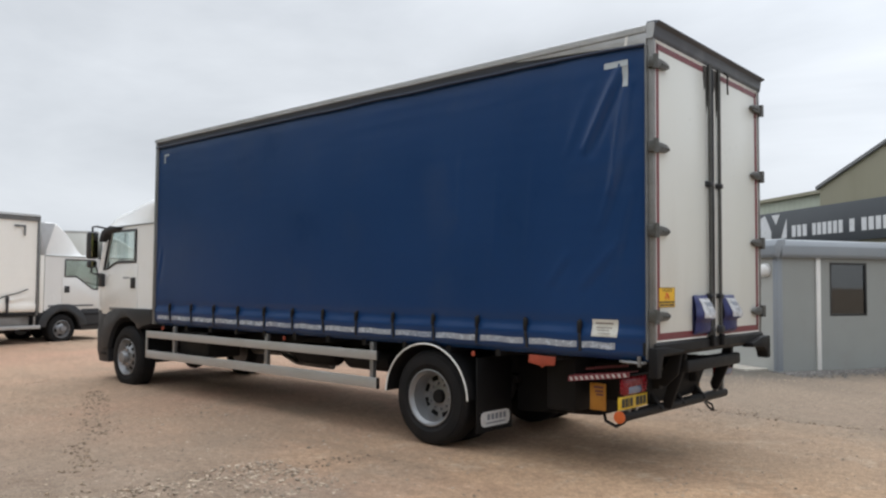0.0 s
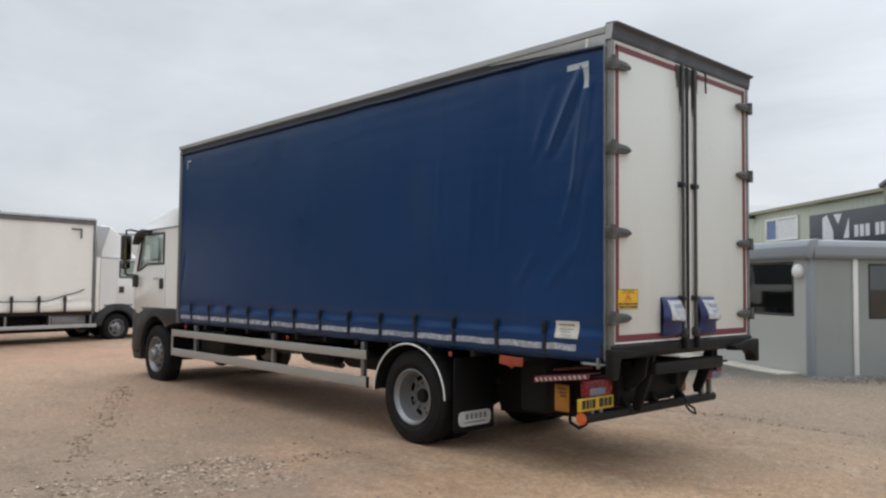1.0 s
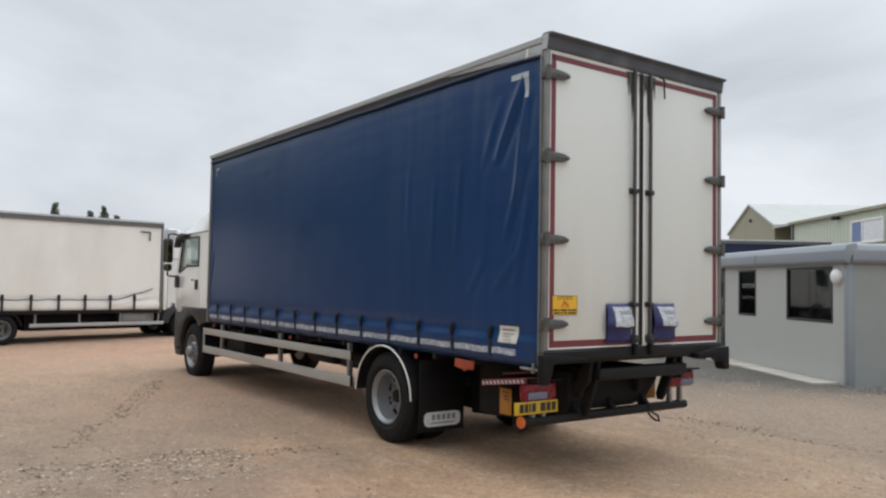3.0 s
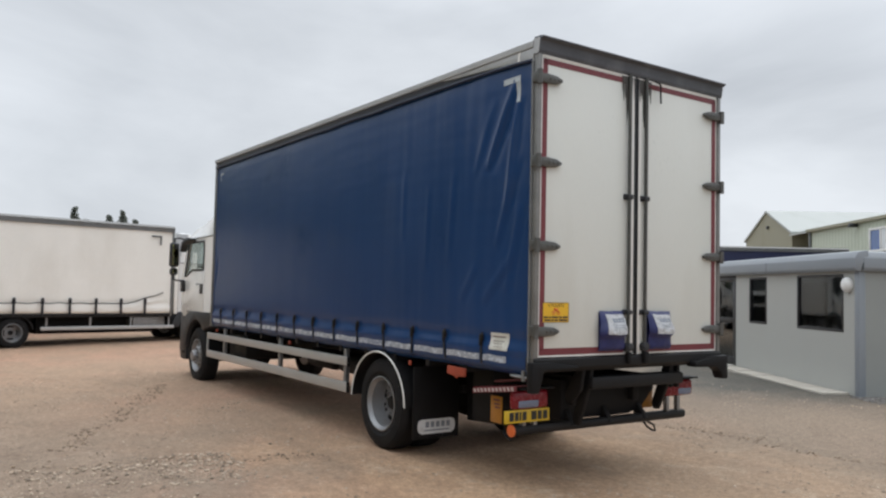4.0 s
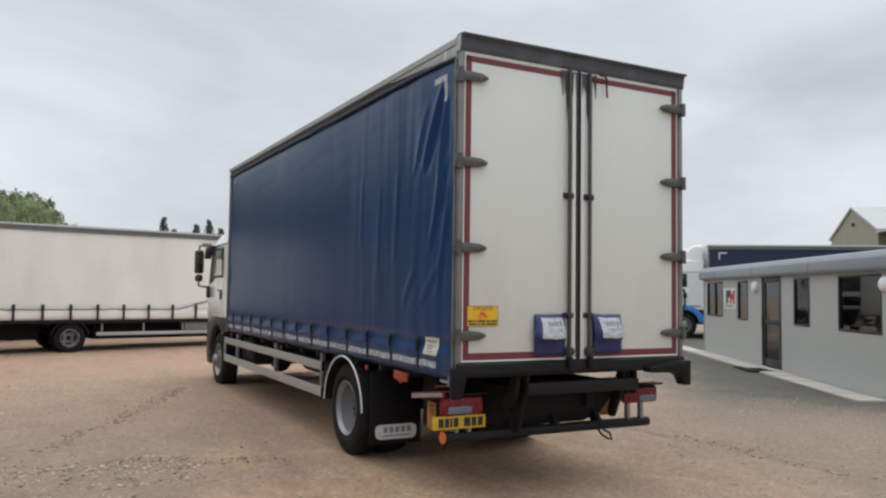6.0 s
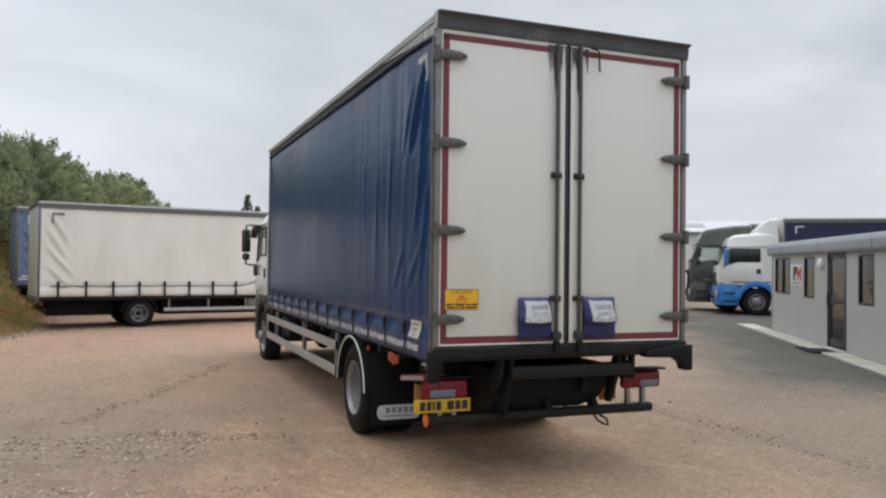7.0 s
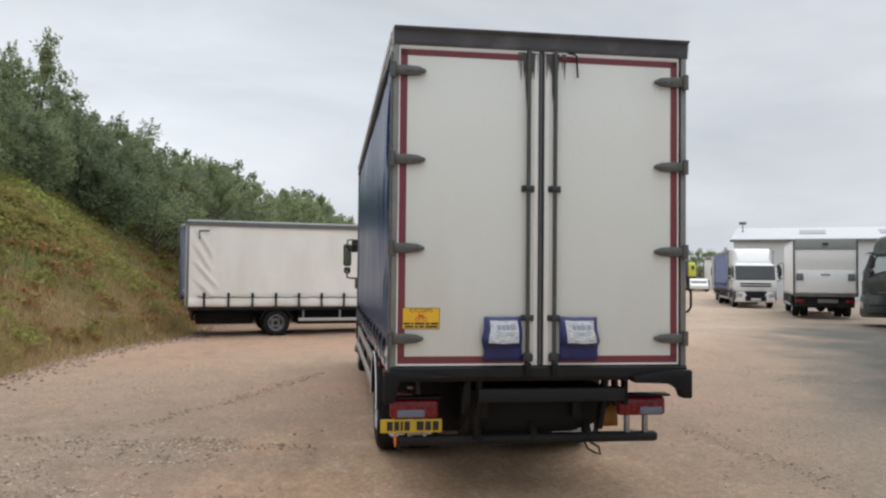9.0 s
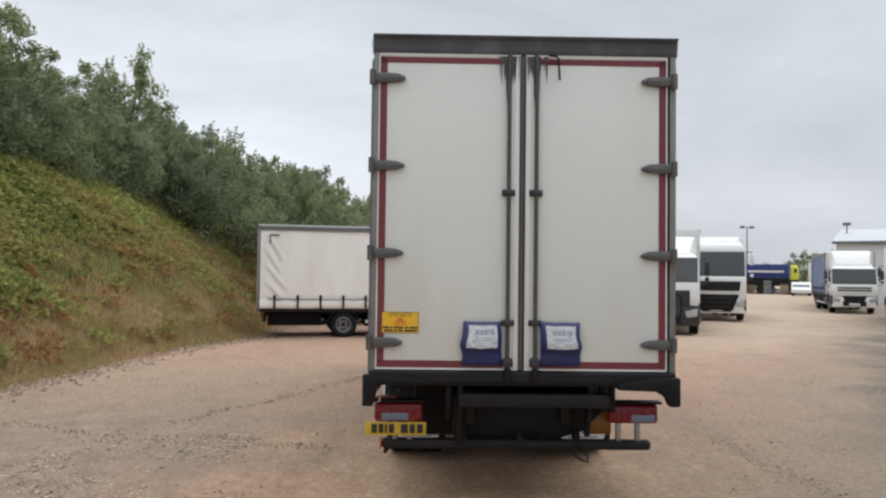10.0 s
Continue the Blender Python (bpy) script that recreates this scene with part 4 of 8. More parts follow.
    wsob = part("windscreen", ws, M_CABGLASS if not simple else M_DKGLASS, parent, "dark sloping windscreen")
    for yy in (-0.55, 0.15):
        wp = B()
        tube(wp, [(xf + 0.02, yy - 0.3, screen_z + 0.05), (xf - 0.02, yy + 0.05, screen_z + 0.10), (xf - 0.05, yy + 0.45, screen_z + 0.17)], 0.012, 6)
        part("wiper", wp, M_PLASTIC, wsob)
    nose = B()
    prism(nose, [(xf - 0.12, zb), (xf - 0.02, zb), (xf + 0.02, zb + 0.25), (xf, screen_z), (xf - 0.10, screen_z)], "y", -hw + 0.02, hw - 0.02, 0.03)
    part("front_panel", nose, paint, parent)
    if face == "high":
        # a broad upper slot and a deep lower grille that narrows downwards
        for zz in ((screen_z - 0.62, screen_z - 0.22, 0.92, 0.98), (zb - 0.52, zb + 0.16, 0.66, 0.92)):
            gb = B()
            prism(gb, [(-zz[2], zz[0]), (zz[2], zz[0]), (zz[3], zz[1]), (-zz[3], zz[1])], "x", xf + 0.07, xf + 0.125, 0.02)
            gob = part("grille", gb, M_BLACK, parent, "black grille")
            for k in range(3):
                lb = B()
                za = zz[0] + (zz[1] - zz[0]) * (k + 0.7) / 3.6
                box(lb, xf + 0.12, xf + 0.14, -zz[2] * 0.93, zz[2] * 0.93, za, za + 0.025, 0.006)
                part("slat", lb, M_PLASTIC, gob)
        cowl = B()
        prism(cowl, [(-hw + 0.03, zb - 0.1), (hw - 0.03, zb - 0.1), (hw - 0.02, screen_z - 0.06), (-hw + 0.02, screen_z - 0.06)], "x", xf - 0.02, xf + 0.085, 0.05, 3)
        part("front_cowl", cowl, paint, parent)
    if face == "low":
        for za, zb2 in ((screen_z - 0.24, screen_z - 0.16), (screen_z - 0.38, screen_z - 0.30)):
            gb = B()
            prism(gb, [(-0.80, za), (0.80, za), (0.84, zb2), (-0.84, zb2)], "x", xf + 0.0, xf + 0.035, 0.01)
            part("grille", gb, M_BLACK, parent, "thin black grille slot")
        gb = B()
        prism(gb, [(-0.42, zb - 0.36), (0.42, zb - 0.36), (0.60, zb + 0.02), (-0.60, zb + 0.02)], "x", xf + 0.06, xf + 0.112, 0.02)
        part("grille", gb, M_BLACK, parent, "dark lower grille")
    gr = B()
    gz0, gz1 = zb - 0.02, screen_z - 0.26
    box(gr, xf + 0.012, xf + 0.03, -hw * 0.74, hw * 0.74, gz0, gz1, 0.01)
    for k in range(4):
        zz = gz0 + (gz1 - gz0) * (k + 0.5) / 4
        box(gr, xf + 0.03, xf + 0.045, -hw * 0.70, hw * 0.70, zz - 0.035, zz + 0.035, 0.008)
    if face == "slots":
        part("grille", gr, grille, parent, "dark slatted grille")
    bp = B()
    bz0 = 0.36
    prism(bp, [(xf - 0.45, hw - 0.01), (xf - 0.12, hw - 0.01), (xf + 0.07, hw - 0.22), (xf + 0.10, 0.0), (xf + 0.07, -hw + 0.22), (xf - 0.12, -hw + 0.01), (xf - 0.45, -hw + 0.01)], "z", bz0, zb - 0.03, 0.03)
    bob = part("bumper", bp, lower or low_paint, parent)
    it = B()
    box(it, xf + 0.085, xf + 0.115, -hw * 0.50, hw * 0.50, bz0 + 0.06, bz0 + 0.34, 0.01)
    part("air_intake", it, M_BLACK, bob)
    for s in (1, -1):
        hl = B()
        prism(hl, [(s * (hw - 0.06), bz0 + 0.30), (s * (hw - 0.40), bz0 + 0.26), (s * (hw - 0.44), bz0 + 0.46), (s * (hw - 0.05), bz0 + 0.56)], "x", xf - 0.02, xf + 0.085, 0.01)
        part("headlight", hl, M_HEADLAMP, bob)
    nb = B()
    box(nb, xf + 0.10, xf + 0.118, -0.26, 0.26, bz0 + 0.10, bz0 + 0.21)
    part("number_plate", nb, M_LABEL, bob)
    if visor:
        vb = B()
        prism(vb, [(xf - sl - 0.05, zt2 + 0.03), (xf - sl + 0.22, zt2 - 0.03), (xf - sl + 0.22, zt2 - 0.05), (xf - sl - 0.05, zt2 - 0.0)], "y", -hw + 0.05, hw - 0.05)
        part("sun_visor", vb, M_DKGLASS, parent, "smoked plastic sun visor")
    for s in (1, -1):
        d = B()
        prism(d, [(x0 + 0.26 * L, zb + 0.03), (xf - 0.24, zb + 0.03), (xf - 0.12, zb + 0.2), (xf - 0.12, ze - 0.03), (xw1 + 0.02, ze - 0.03), (kb2, zk - 0.03), (ka, zs - 0.03), (x0 + 0.26 * L, zs - 0.03)], "y", s * hw, s * (hw + 0.012), 0.008)
        dob = part("door", d, paint, parent)
        g = B()
        prism(g, [(xw0, zs), (ka, zs), (kb2, zk), (xw1 + 0.06, ze), (xw1 - 0.17, zt), (xw0, zt)], "y", s * (hw - 0.035), s * (hw - 0.028))
        part("side_window", g, M_CABGLASS, dob, "tinted side window")
        fr = B()
        for p, q in (((xw0, zs), (xw0, zt)), ((xw0, zt), (xw1 - 0.17, zt)), ((xw1 - 0.17, zt), (xw1 + 0.06, ze)), ((xw1 + 0.06, ze), (kb2, zk)), ((kb2, zk), (ka, zs)), ((ka, zs), (xw0, zs))):
            tube(fr, [(p[0], s * (hw + 0.002), p[1]), (q[0], s * (hw + 0.002), q[1])], 0.020, 6)
        part("window_seal", fr, M_PLASTIC, dob)
        h = B()
        box(h, x0 + 0.29 * L, x0 + 0.29 * L + 0.15, s * (hw + 0.01), s * (hw + 0.032), zs - 0.44, zs - 0.26, 0.02)
        part("handle", h, M_PLASTIC, dob, "black recessed door handle")
        tr = B()
        box(tr, x0 + 0.06 * L, x0 + 0.24 * L, s * (hw + 0.002), s * (hw + 0.010), zb + 0.10, zb + 0.15, 0.004)
        box(tr, x0 + 0.30 * L, xf - 0.5, s * (hw + 0.012), s * (hw + 0.020), zb + 0.10, zb + 0.15, 0.004)
        part("side_trim", tr, M_POST, parent)
        if kerb and s > 0:
            kb = B()
            prism(kb, [(xf - 0.98, zt + 0.06), (xf - 0.72, zt + 0.09), (xf - 0.44, zt + 0.02), (xf - 0.33, zt - 0.17), (xf - 0.40, zt - 0.18), (xf - 0.56, zt - 0.04), (xf - 0.94, zt + 0.02)], "y", hw + 0.03, hw + 0.16, 0.02)
            part("kerb_mirror", kb, M_PLASTIC, parent, "black kerb mirror over the door")
            kb = B()
            box(kb, xf - 0.32, xf - 0.16, hw + 0.01, hw + 0.07, zs - 0.42, zs - 0.20, 0.02)
            part("mirror_bracket", kb, M_PLASTIC, parent)
        # mirrors on two arms, their glass to the rear
        mx, my = xf - 0.30, s * (hw + 0.24)
        arm = B()
        tube(arm, [(xf - 0.34, s * hw, zt + 0.06), (xf - 0.22, s * (hw + 0.14), zt + 0.10), (mx + 0.02, my, zt + 0.08), (mx + 0.02, my, zt - 0.02)], 0.018, 8)
        part("mirror_arm", arm, M_PLASTIC, parent)
        arm = B()
        tube(arm, [(xf - 0.22, s * hw, zs - 0.20), (xf - 0.18, s * (hw + 0.14), zs - 0.20), (mx + 0.02, my, zs - 0.18), (mx + 0.02, my, zs + 0.0)], 0.018, 8)
        part("mirror_arm", arm, M_PLASTIC, parent)
        for z0, z1, nm in ((zt - 0.47, zt + 0.0, 0.085), (zs - 0.10, zs + 0.04, 0.07)):
            hb = B()
            box(hb, mx - 0.06, mx + 0.09, my - nm, my + nm, z0, z1, 0.045, 3)
            hob = part("mirror", hb, low_paint if low_paint is not paint or white_mirrors else M_PLASTIC, parent, "door mirror housing on a bracket")
            mg = B()
            box(mg, mx - 0.085, mx - 0.050, my - nm + 0.03, my + nm - 0.03, z0 + 0.03, z1 - 0.03)
            bmesh.ops.rotate(mg, verts=mg.verts, cent=(mx - 0.065, my, z0), matrix=Matrix.Rotation(s * math.radians(22), 3, "Z"))
            part("mirror_glass", mg, M_MIRROR, hob)
    # wheel arches and the step well ahead of the wheel
    if wheel_x is not None:
        for s in (1, -1):
            ab = B()
            ro, ri = wheel_r + 0.29, wheel_r + 0.09
            n = 16
            ang = [math.radians(8 + 164 * k / n) for k in range(n + 1)]
            wz = wheel_r
            outer = [(wheel_x + ro * math.cos(q) * 1.05, wz + min(ro * math.sin(q), zb - wz + 0.17)) for q in ang]
            inner = [(wheel_x + ri * math.cos(q), wz + ri * math.sin(q)) for q in ang]
            if band:
                outer = [(wheel_x + 0.87, 0.60), (wheel_x + 0.86, 0.90), (wheel_x + 0.78, 1.10), (wheel_x + 0.64, 1.22), (wheel_x + 0.42, 1.285), (wheel_x + 0.1, 1.30), (x0, 1.31), (x0, 1.08), (wheel_x - 0.56, 1.02)]
                inner = [(wheel_x + (wheel_r + 0.10) * math.cos(q), wz + (wheel_r + 0.13) * math.sin(q)) for q in [math.radians(10 + 12.5 * k) for k in range(11)]]
            prism(ab, outer + inner[::-1], "y", s * (hw - 0.46), s * (hw + 0.035), 0.012)
            part("wheel_arch", ab, M_PLASTIC if low_paint is paint else low_paint, parent, "flared wheel arch")
            lb = B()
            prism(lb, [(wheel_x + (wheel_r + 0.085) * math.cos(q), wz + (wheel_r + 0.085) * math.sin(q)) for q in ang] + [(wheel_x + (wheel_r + 0.07) * math.cos(q), wz + (wheel_r + 0.07) * math.sin(q)) for q in ang[::-1]], "y", s * (hw - 0.60), s * (hw - 0.03))
            part("arch_liner", lb, M_LIFT, parent)
            st = B()
            xa = wheel_x + wheel_r + 0.14
            if xa < xf - 0.2:
                prism(st, [(xa, bz0), (xf - 0.15, bz0), (xf - 0.05, bz0 + 0.2), (xf - 0.08, zb + 0.1), (xa + 0.0, zb + 0.1)], "y", s * (hw - 0.35), s * (hw + 0.005), 0.02)
                sob = part("step_well", st, low_paint if low_paint is not paint else (lower or M_PLASTIC), parent)
                for zz in (bz0 + 0.12, bz0 + 0.42):
                    sb = B()
                    box(sb, xa + 0.05, xf - 0.2, s * (hw - 0.05), s * (hw + 0.02), zz, zz + 0.05, 0.01)
                    part("step", sb, M_BLACK, sob)
    if kerb:
        for s in (1, -1):
            pb = B()
            box(pb, x0 + 0.06, xw0 + 0.20, s * (hw - 0.075), s * (hw - 0.055), zs - 0.2, zt, 0.005)
            part("pillar_trim", pb, M_PLASTIC, parent, "dark inner pillar trim")
    ib = B()
    box(ib, x0 + 0.10, x0 + 0.30, -0.95, -0.40, zb + 0.10, zs + 0.35, 0.05)
    box(ib, x0 + 0.15, x0 + 0.70, -0.95, -0.40, zb + 0.10, zb + 0.55, 0.05)
    box(ib, x0 + 0.10, x0 + 0.30, 0.40, 0.95, zb + 0.10, zs + 0.35, 0.05)
    box(ib, x0 + 0.15, x0 + 0.70, 0.40, 0.95, zb + 0.10, zb + 0.55, 0.05)
    box(ib, xf - 0.45, xf - 0.14, -hw + 0.08, hw - 0.08, zb + 0.10, screen_z - 0.02, 0.05)
    part("cab_interior", ib, M_SEAT, parent)
    return shell_ob


def chassis(parent, xa, xb, z0=0.72, z1=1.0, axles=()):
    bm = B()
    for s in (1, -1):
        box(bm, xa, xb, s * 0.38, s * 0.46, z0, z1, 0.008)
    n = max(3, int((xb - xa) / 1.3))
    for k in range(n):
        x = xa + 0.15 + (xb - xa - 0.3) * k / (n - 1)
        box(bm, x - 0.04, x + 0.04, -0.38, 0.38, z0 + 0.05, z1 - 0.05)
    part("chassis_frame", bm, M_BLACK, parent, "black steel ladder chassis")
    for x, z in axles:
        bm = B()
        cyl(bm, (x, -0.85, z), (x, 0.85, z), 0.075, 12)
        lathe(bm, [(0.06, -0.22), (0.20, -0.10), (0.23, 0.0), (0.20, 0.10), (0.06, 0.22)], (x, 0.0, z), (0, 1, 0), 16)
        part("axle", bm, M_BLACK, parent)
        for s in (1, -1):
            bm = B()
            tube(bm, [(x - 0.7, s * 0.52, z + 0.20), (x, s * 0.52, z + 0.08), (x + 0.7, s * 0.52, z + 0.20)], 0.05, 6)
            part("leaf_spring", bm, M_BLACK, parent)


def side_guard(parent, xa, xb, y, zs, posts, closed=True):
    side = 1 if y > 0 else -1
    for z0, z1 in zs:
        bm = B()
        box(bm, xa, xb, y - side * 0.03, y, z0, z1, 0.008)
        part("side_rail", bm, M_ALU, parent, "silver aluminium side guard rail")
    for x in posts:
        bm = B()
        box(bm, x - 0.03, x + 0.03, y - side * 0.09, y - side * 0.032, zs[0][0], 1.06, 0.005)
        part("guard_post", bm, M_STEEL, parent)
    if closed:
        bm = B()
        box(bm, xb - 0.002, xb + 0.03, y - side * 0.03, y, zs[0][0], zs[-1][1], 0.008)
        part("rail_end", bm, M_ALU, parent)
    for z0, z1 in zs:
        bm = B()
        box(bm, xa - 0.022, xa - 0.001, y - side * 0.034, y + side * 0.004, z0 - 0.004, z1 + 0.004, 0.004)
        part("rail_cap", bm, M_BLACK, parent)

# ---- the blue curtain-sided lorry in the middle of the yard ----
truck = thing("curtainsider_lorry", "white lorry with blue curtain sides and closed white rear doors", "lorry", pose(0, 1.275, 0, 0, 0, 180))


def yl(w):
    """From the offset off the body's left edge to the local y."""
    return 1.275 - w


WR, RWX, FWX = 0.515, 2.66, 9.42
CURT_Z0, CURT_Z1, BODY_L = 1.075, 3.875, 8.57
chassis(truck, 0.35, 10.4, 0.74, 1.02, ((RWX, WR), (FWX, WR - 0.06)))
wheel(truck, RWX - 0.015, 1.235, WR - 0.005, WR, 1, "rear", dual=True)
wheel(truck, RWX, -1.235, WR + 0.02, WR, -1, "rear", dual=True)
wheel(truck, FWX + 0.14, 1.20, WR - 0.025, WR, 1, "front")
wheel(truck, FWX, -1.20, WR + 0.03, WR, -1, "front")

# load bed, headboard, roof
bm = B()
box(bm, 0.02, BODY_L, -1.24, 1.24, 1.11, 1.19, 0.01)
part("load_bed", bm, M_BLACK, truck)
for k in range(1, 13):
    bm = B()
    x = 0.4 + 0.66 * k
    box(bm, x - 0.03, x + 0.03, -1.22, 1.22, 1.02, 1.108)
    part("cross_bearer", bm, M_BLACK, truck)
bm = B()
box(bm, BODY_L - 0.06, BODY_L, -1.26, 1.26, 1.10, 3.95, 0.015)
part("headboard", bm, M_WTAPE, truck)
bm = B()
prism(bm, [(-1.26, 3.97), (-1.1, 4.005), (0, 4.02), (1.1, 4.005), (1.26, 3.97)], "x", 0.02, BODY_L, 0.0)
part("roof", bm, mat("translucent_roof", (0.55, 0.56, 0.57), 0.5, var=0.08), truck)
for s in (1, -1):
    bm = B()
    prism(bm, [(s * 1.20, 3.872), (s * 1.262, 3.872), (s * 1.268, 3.93), (s * 1.278, 3.945), (s * 1.278, 4.0), (s * 1.255, 4.03), (s * 1.20, 4.01)], "x", 0.047, BODY_L + 0.012, 0.004, 1)
    part("cant_rail", bm, M_VALANCE, truck, "blue grey curtain rail valance")
    # roller edge coloured dark to draw the shadow line over the curtain
    bm = B()
    tube(bm, [(0.06 + 8.5 * q / 30, s * (1.278 + 0.006 * noise.noise(Vector((q * 0.7, 3, s)))), 3.878 + 0.010 * noise.noise(Vector((q * 0.45, 8, s))) - 0.030 * math.exp(-q / 1.2)) for q in range(31)], 0.017, 8)
    part("curtain_roll", bm, M_SHADOWLINE, truck, "curtain roller edge coloured dark navy as the shadow line")
    bm = B()
    prism(bm, [(s * 1.279, 3.958), (s * 1.296, 3.962), (s * 1.300, 4.012), (s * 1.290, 4.022), (s * 1.262, 4.030)], "x", 0.047, BODY_L + 0.01)
    part("gutter", bm, M_GUTTER, truck, "pale aluminium gutter lip")
    bm = B()
    box(bm, BODY_L - 0.07, BODY_L + 0.01, s * 1.20, s * 1.285, 1.08, 3.96, 0.012)
    part("front_post", bm, M_POST, truck)

WRINKLES = [((0.30, 3.72), (0.70, 2.95), 0.034), ((0.26, 3.55), (0.42, 2.55), 0.024), ((0.24, 3.05), (0.56, 2.20), 0.016), ((0.22, 2.60), (0.40, 1.80), 0.014), ((0.30, 2.15), (0.75, 1.70), 0.012), ((0.85, 2.05), (1.10, 1.72), 0.012),
            ((8.35, 2.30), (8.48, 1.75), 0.010), ((0.60, 3.60), (0.92, 2.9), 0.008), ((1.25, 3.0), (1.32, 2.1), 0.007), ((1.7, 2.9), (1.74, 2.0), 0.006), ((2.2, 3.1), (2.22, 2.3), 0.006)]


def crease(x, z, list_of):
    out = 0.0
    for (xa, za), (xb, zb), amp in list_of:
        dx, dz = xb - xa, zb - za
        q = ((x - xa) * dx + (z - za) * dz) / (dx * dx + dz * dz)
        e = max(0.0, 1 - (2 * q - 1) ** 2) if -0.01 <= q <= 1.01 else 0.0
        if e:
            d = ((x - xa) * dz - (z - za) * dx) / math.hypot(dx, dz)
            out += amp * math.sqrt(e) * (math.exp(-(d / 0.035) ** 2) - 0.5 * math.exp(-((d - 0.07) / 0.045) ** 2))
    return out


def drape(x, z, seed, list_of, pitch=0.61, first=0.73, z0=CURT_Z0):
    """How far the curtain bellies out: long soft folds, creases by the corners, scallops between the straps."""
    rear = math.exp(-((x / 2.2) ** 2))
    y = 0.010 * noise.noise(Vector((x * 0.55, z * 0.35, seed)))
    y += (0.0012 + 0.008 * rear) * noise.noise(Vector((x * 3.2, z * 0.45, seed + 5)))
    y += 0.0016 * noise.noise(Vector((x * 1.6, z * 11.0, seed + 14)))
    y += (0.0003 + 0.004 * rear) * noise.noise(Vector((x * 9.0, z * 0.8, seed + 9)))
    low = max(0.0, 1 - (z - z0) / 0.36)
    y += 0.016 * low * abs(math.sin(math.pi * (x - first) / pitch)) + 0.010 * low * noise.noise(Vector((x * 2.3, z * 7.0, seed + 2)))
    y += 0.013 * math.exp(-(((z - z0 - 0.21) / 0.030) ** 2)) - 0.012 * math.exp(-(((z - z0 - 0.31) / 0.05) ** 2))
    under = max(0.0, 1 - (z - z0) / 0.085)
    y -= 0.075 * under * under
    top = max(0.0, 1 - (CURT_Z1 - z) / 0.12)
    return y + crease(x, z, list_of) - 0.006 * top


def curtain_y(x, z):
    return 1.262 + drape(x, z, 0.0, WRINKLES)


for s in (1, -1):
    bm = B()
    x0, x1 = 0.050, BODY_L - 0.03
    sheet(bm, 320 if s > 0 else 120, 84 if s > 0 else 40, lambda u, v: (x0 + (x1 - x0) * u, s * (1.262 + drape(x0 + (x1 - x0) * u, CURT_Z0 + (CURT_Z1 - CURT_Z0) * v, 0.0 if s > 0 else 30.0, WRINKLES)), CURT_Z0 + (CURT_Z1 - CURT_Z0) * v))
    cur = part("curtain", bm, M_CURTAIN, truck, "blue PVC side curtain pulled tight with small creases", 80)
    if s < 0:
        continue
    cur_left = cur
    # corner chevrons, label
    for cx, up in ((0.235, 1), (8.33, -1)):
        bm = B()
        a = 0.24 if up > 0 else 0.14
        w = 0.055 if up > 0 else 0.03
        for (xa, xb, za, zb) in ((cx, cx + up * a, 3.755 - w, 3.755), (cx, cx + up * w, 3.755 - a, 3.755 - w)):
            bm = B()
            sheet(bm, 4, 4, lambda u, v: (xa + (xb - xa) * u, curtain_y(xa + (xb - xa) * u, za + (zb - za) * v) + 0.003, za + (zb - za) * v))
            part("chevron_tape", bm, M_CHEV, cur, "white corner marking tape")
    bm = B()
    sheet(bm, 10, 10, lambda u, v: (0.345 + 0.26 * u, curtain_y(0.345 + 0.26 * u, 1.275 + 0.155 * v) + 0.0035, 1.275 + 0.155 * v))
    lab = part("maker_label", bm, M_STICKER, cur, "creased cream printed maker's label")
    for ua, ub, za, zb in ((0.39, 0.57, 1.388, 1.402), (0.40, 0.56, 1.352, 1.360), (0.43, 0.55, 1.328, 1.334), (0.41, 0.54, 1.304, 1.309)):
        bm = B()
        sheet(bm, 6, 1, lambda u, v: (ua + (ub - ua) * u, curtain_y(ua + (ub - ua) * u, za + (zb - za) * v) + 0.006, za + (zb - za) * v))
        part("print_bar", bm, M_FADEDPRINT, lab)

STRAPS = [0.73 + 0.61 * k for k in range(13)]
for k, x in enumerate(STRAPS):
    bm = B()
    tilt = 0.012 * math.sin(k * 2.3)
    pts = [(x + tilt, 1.425), (x + tilt * 0.6, 1.36), (x, 1.27), (x - tilt, 1.18), (x - tilt, 1.135)]
    for (xa, za), (xb, zb) in zip(pts, pts[1:]):
        ya, yb = max(curtain_y(xa, max(za, CURT_Z0)), 1.262) + 0.010, max(curtain_y(xb, max(zb, CURT_Z0)), 1.262) + 0.010
        vs = [bm.verts.new(p) for p in ((xa - 0.015, ya, za), (xa + 0.015, ya, za), (xb + 0.015, yb, zb), (xb - 0.015, yb, zb), (xa - 0.015, ya - 0.006, za), (xa + 0.015, ya - 0.006, za), (xb + 0.015, yb - 0.006, zb), (xb - 0.015, yb - 0.006, zb))]
        for f in ((0, 1, 2, 3), (5, 4, 7, 6), (4, 0, 3, 7), (1, 5, 6, 2)):
            bm.faces.new([vs[i] for i in f])
    sob = part("curtain_strap", bm, M_STRAP, truck, "black tension strap with buckle")
    bm = B()
    yy = curtain_y(x, 1.38) + 0.016
    box(bm, x - 0.026, x + 0.026, yy, yy + 0.020, 1.345, 1.41, 0.006)
    box(bm, x - 0.018, x + 0.018, yy + 0.018, yy + 0.028, 1.30, 1.40, 0.005)
    part("buckle", bm, M_BLACK, sob)
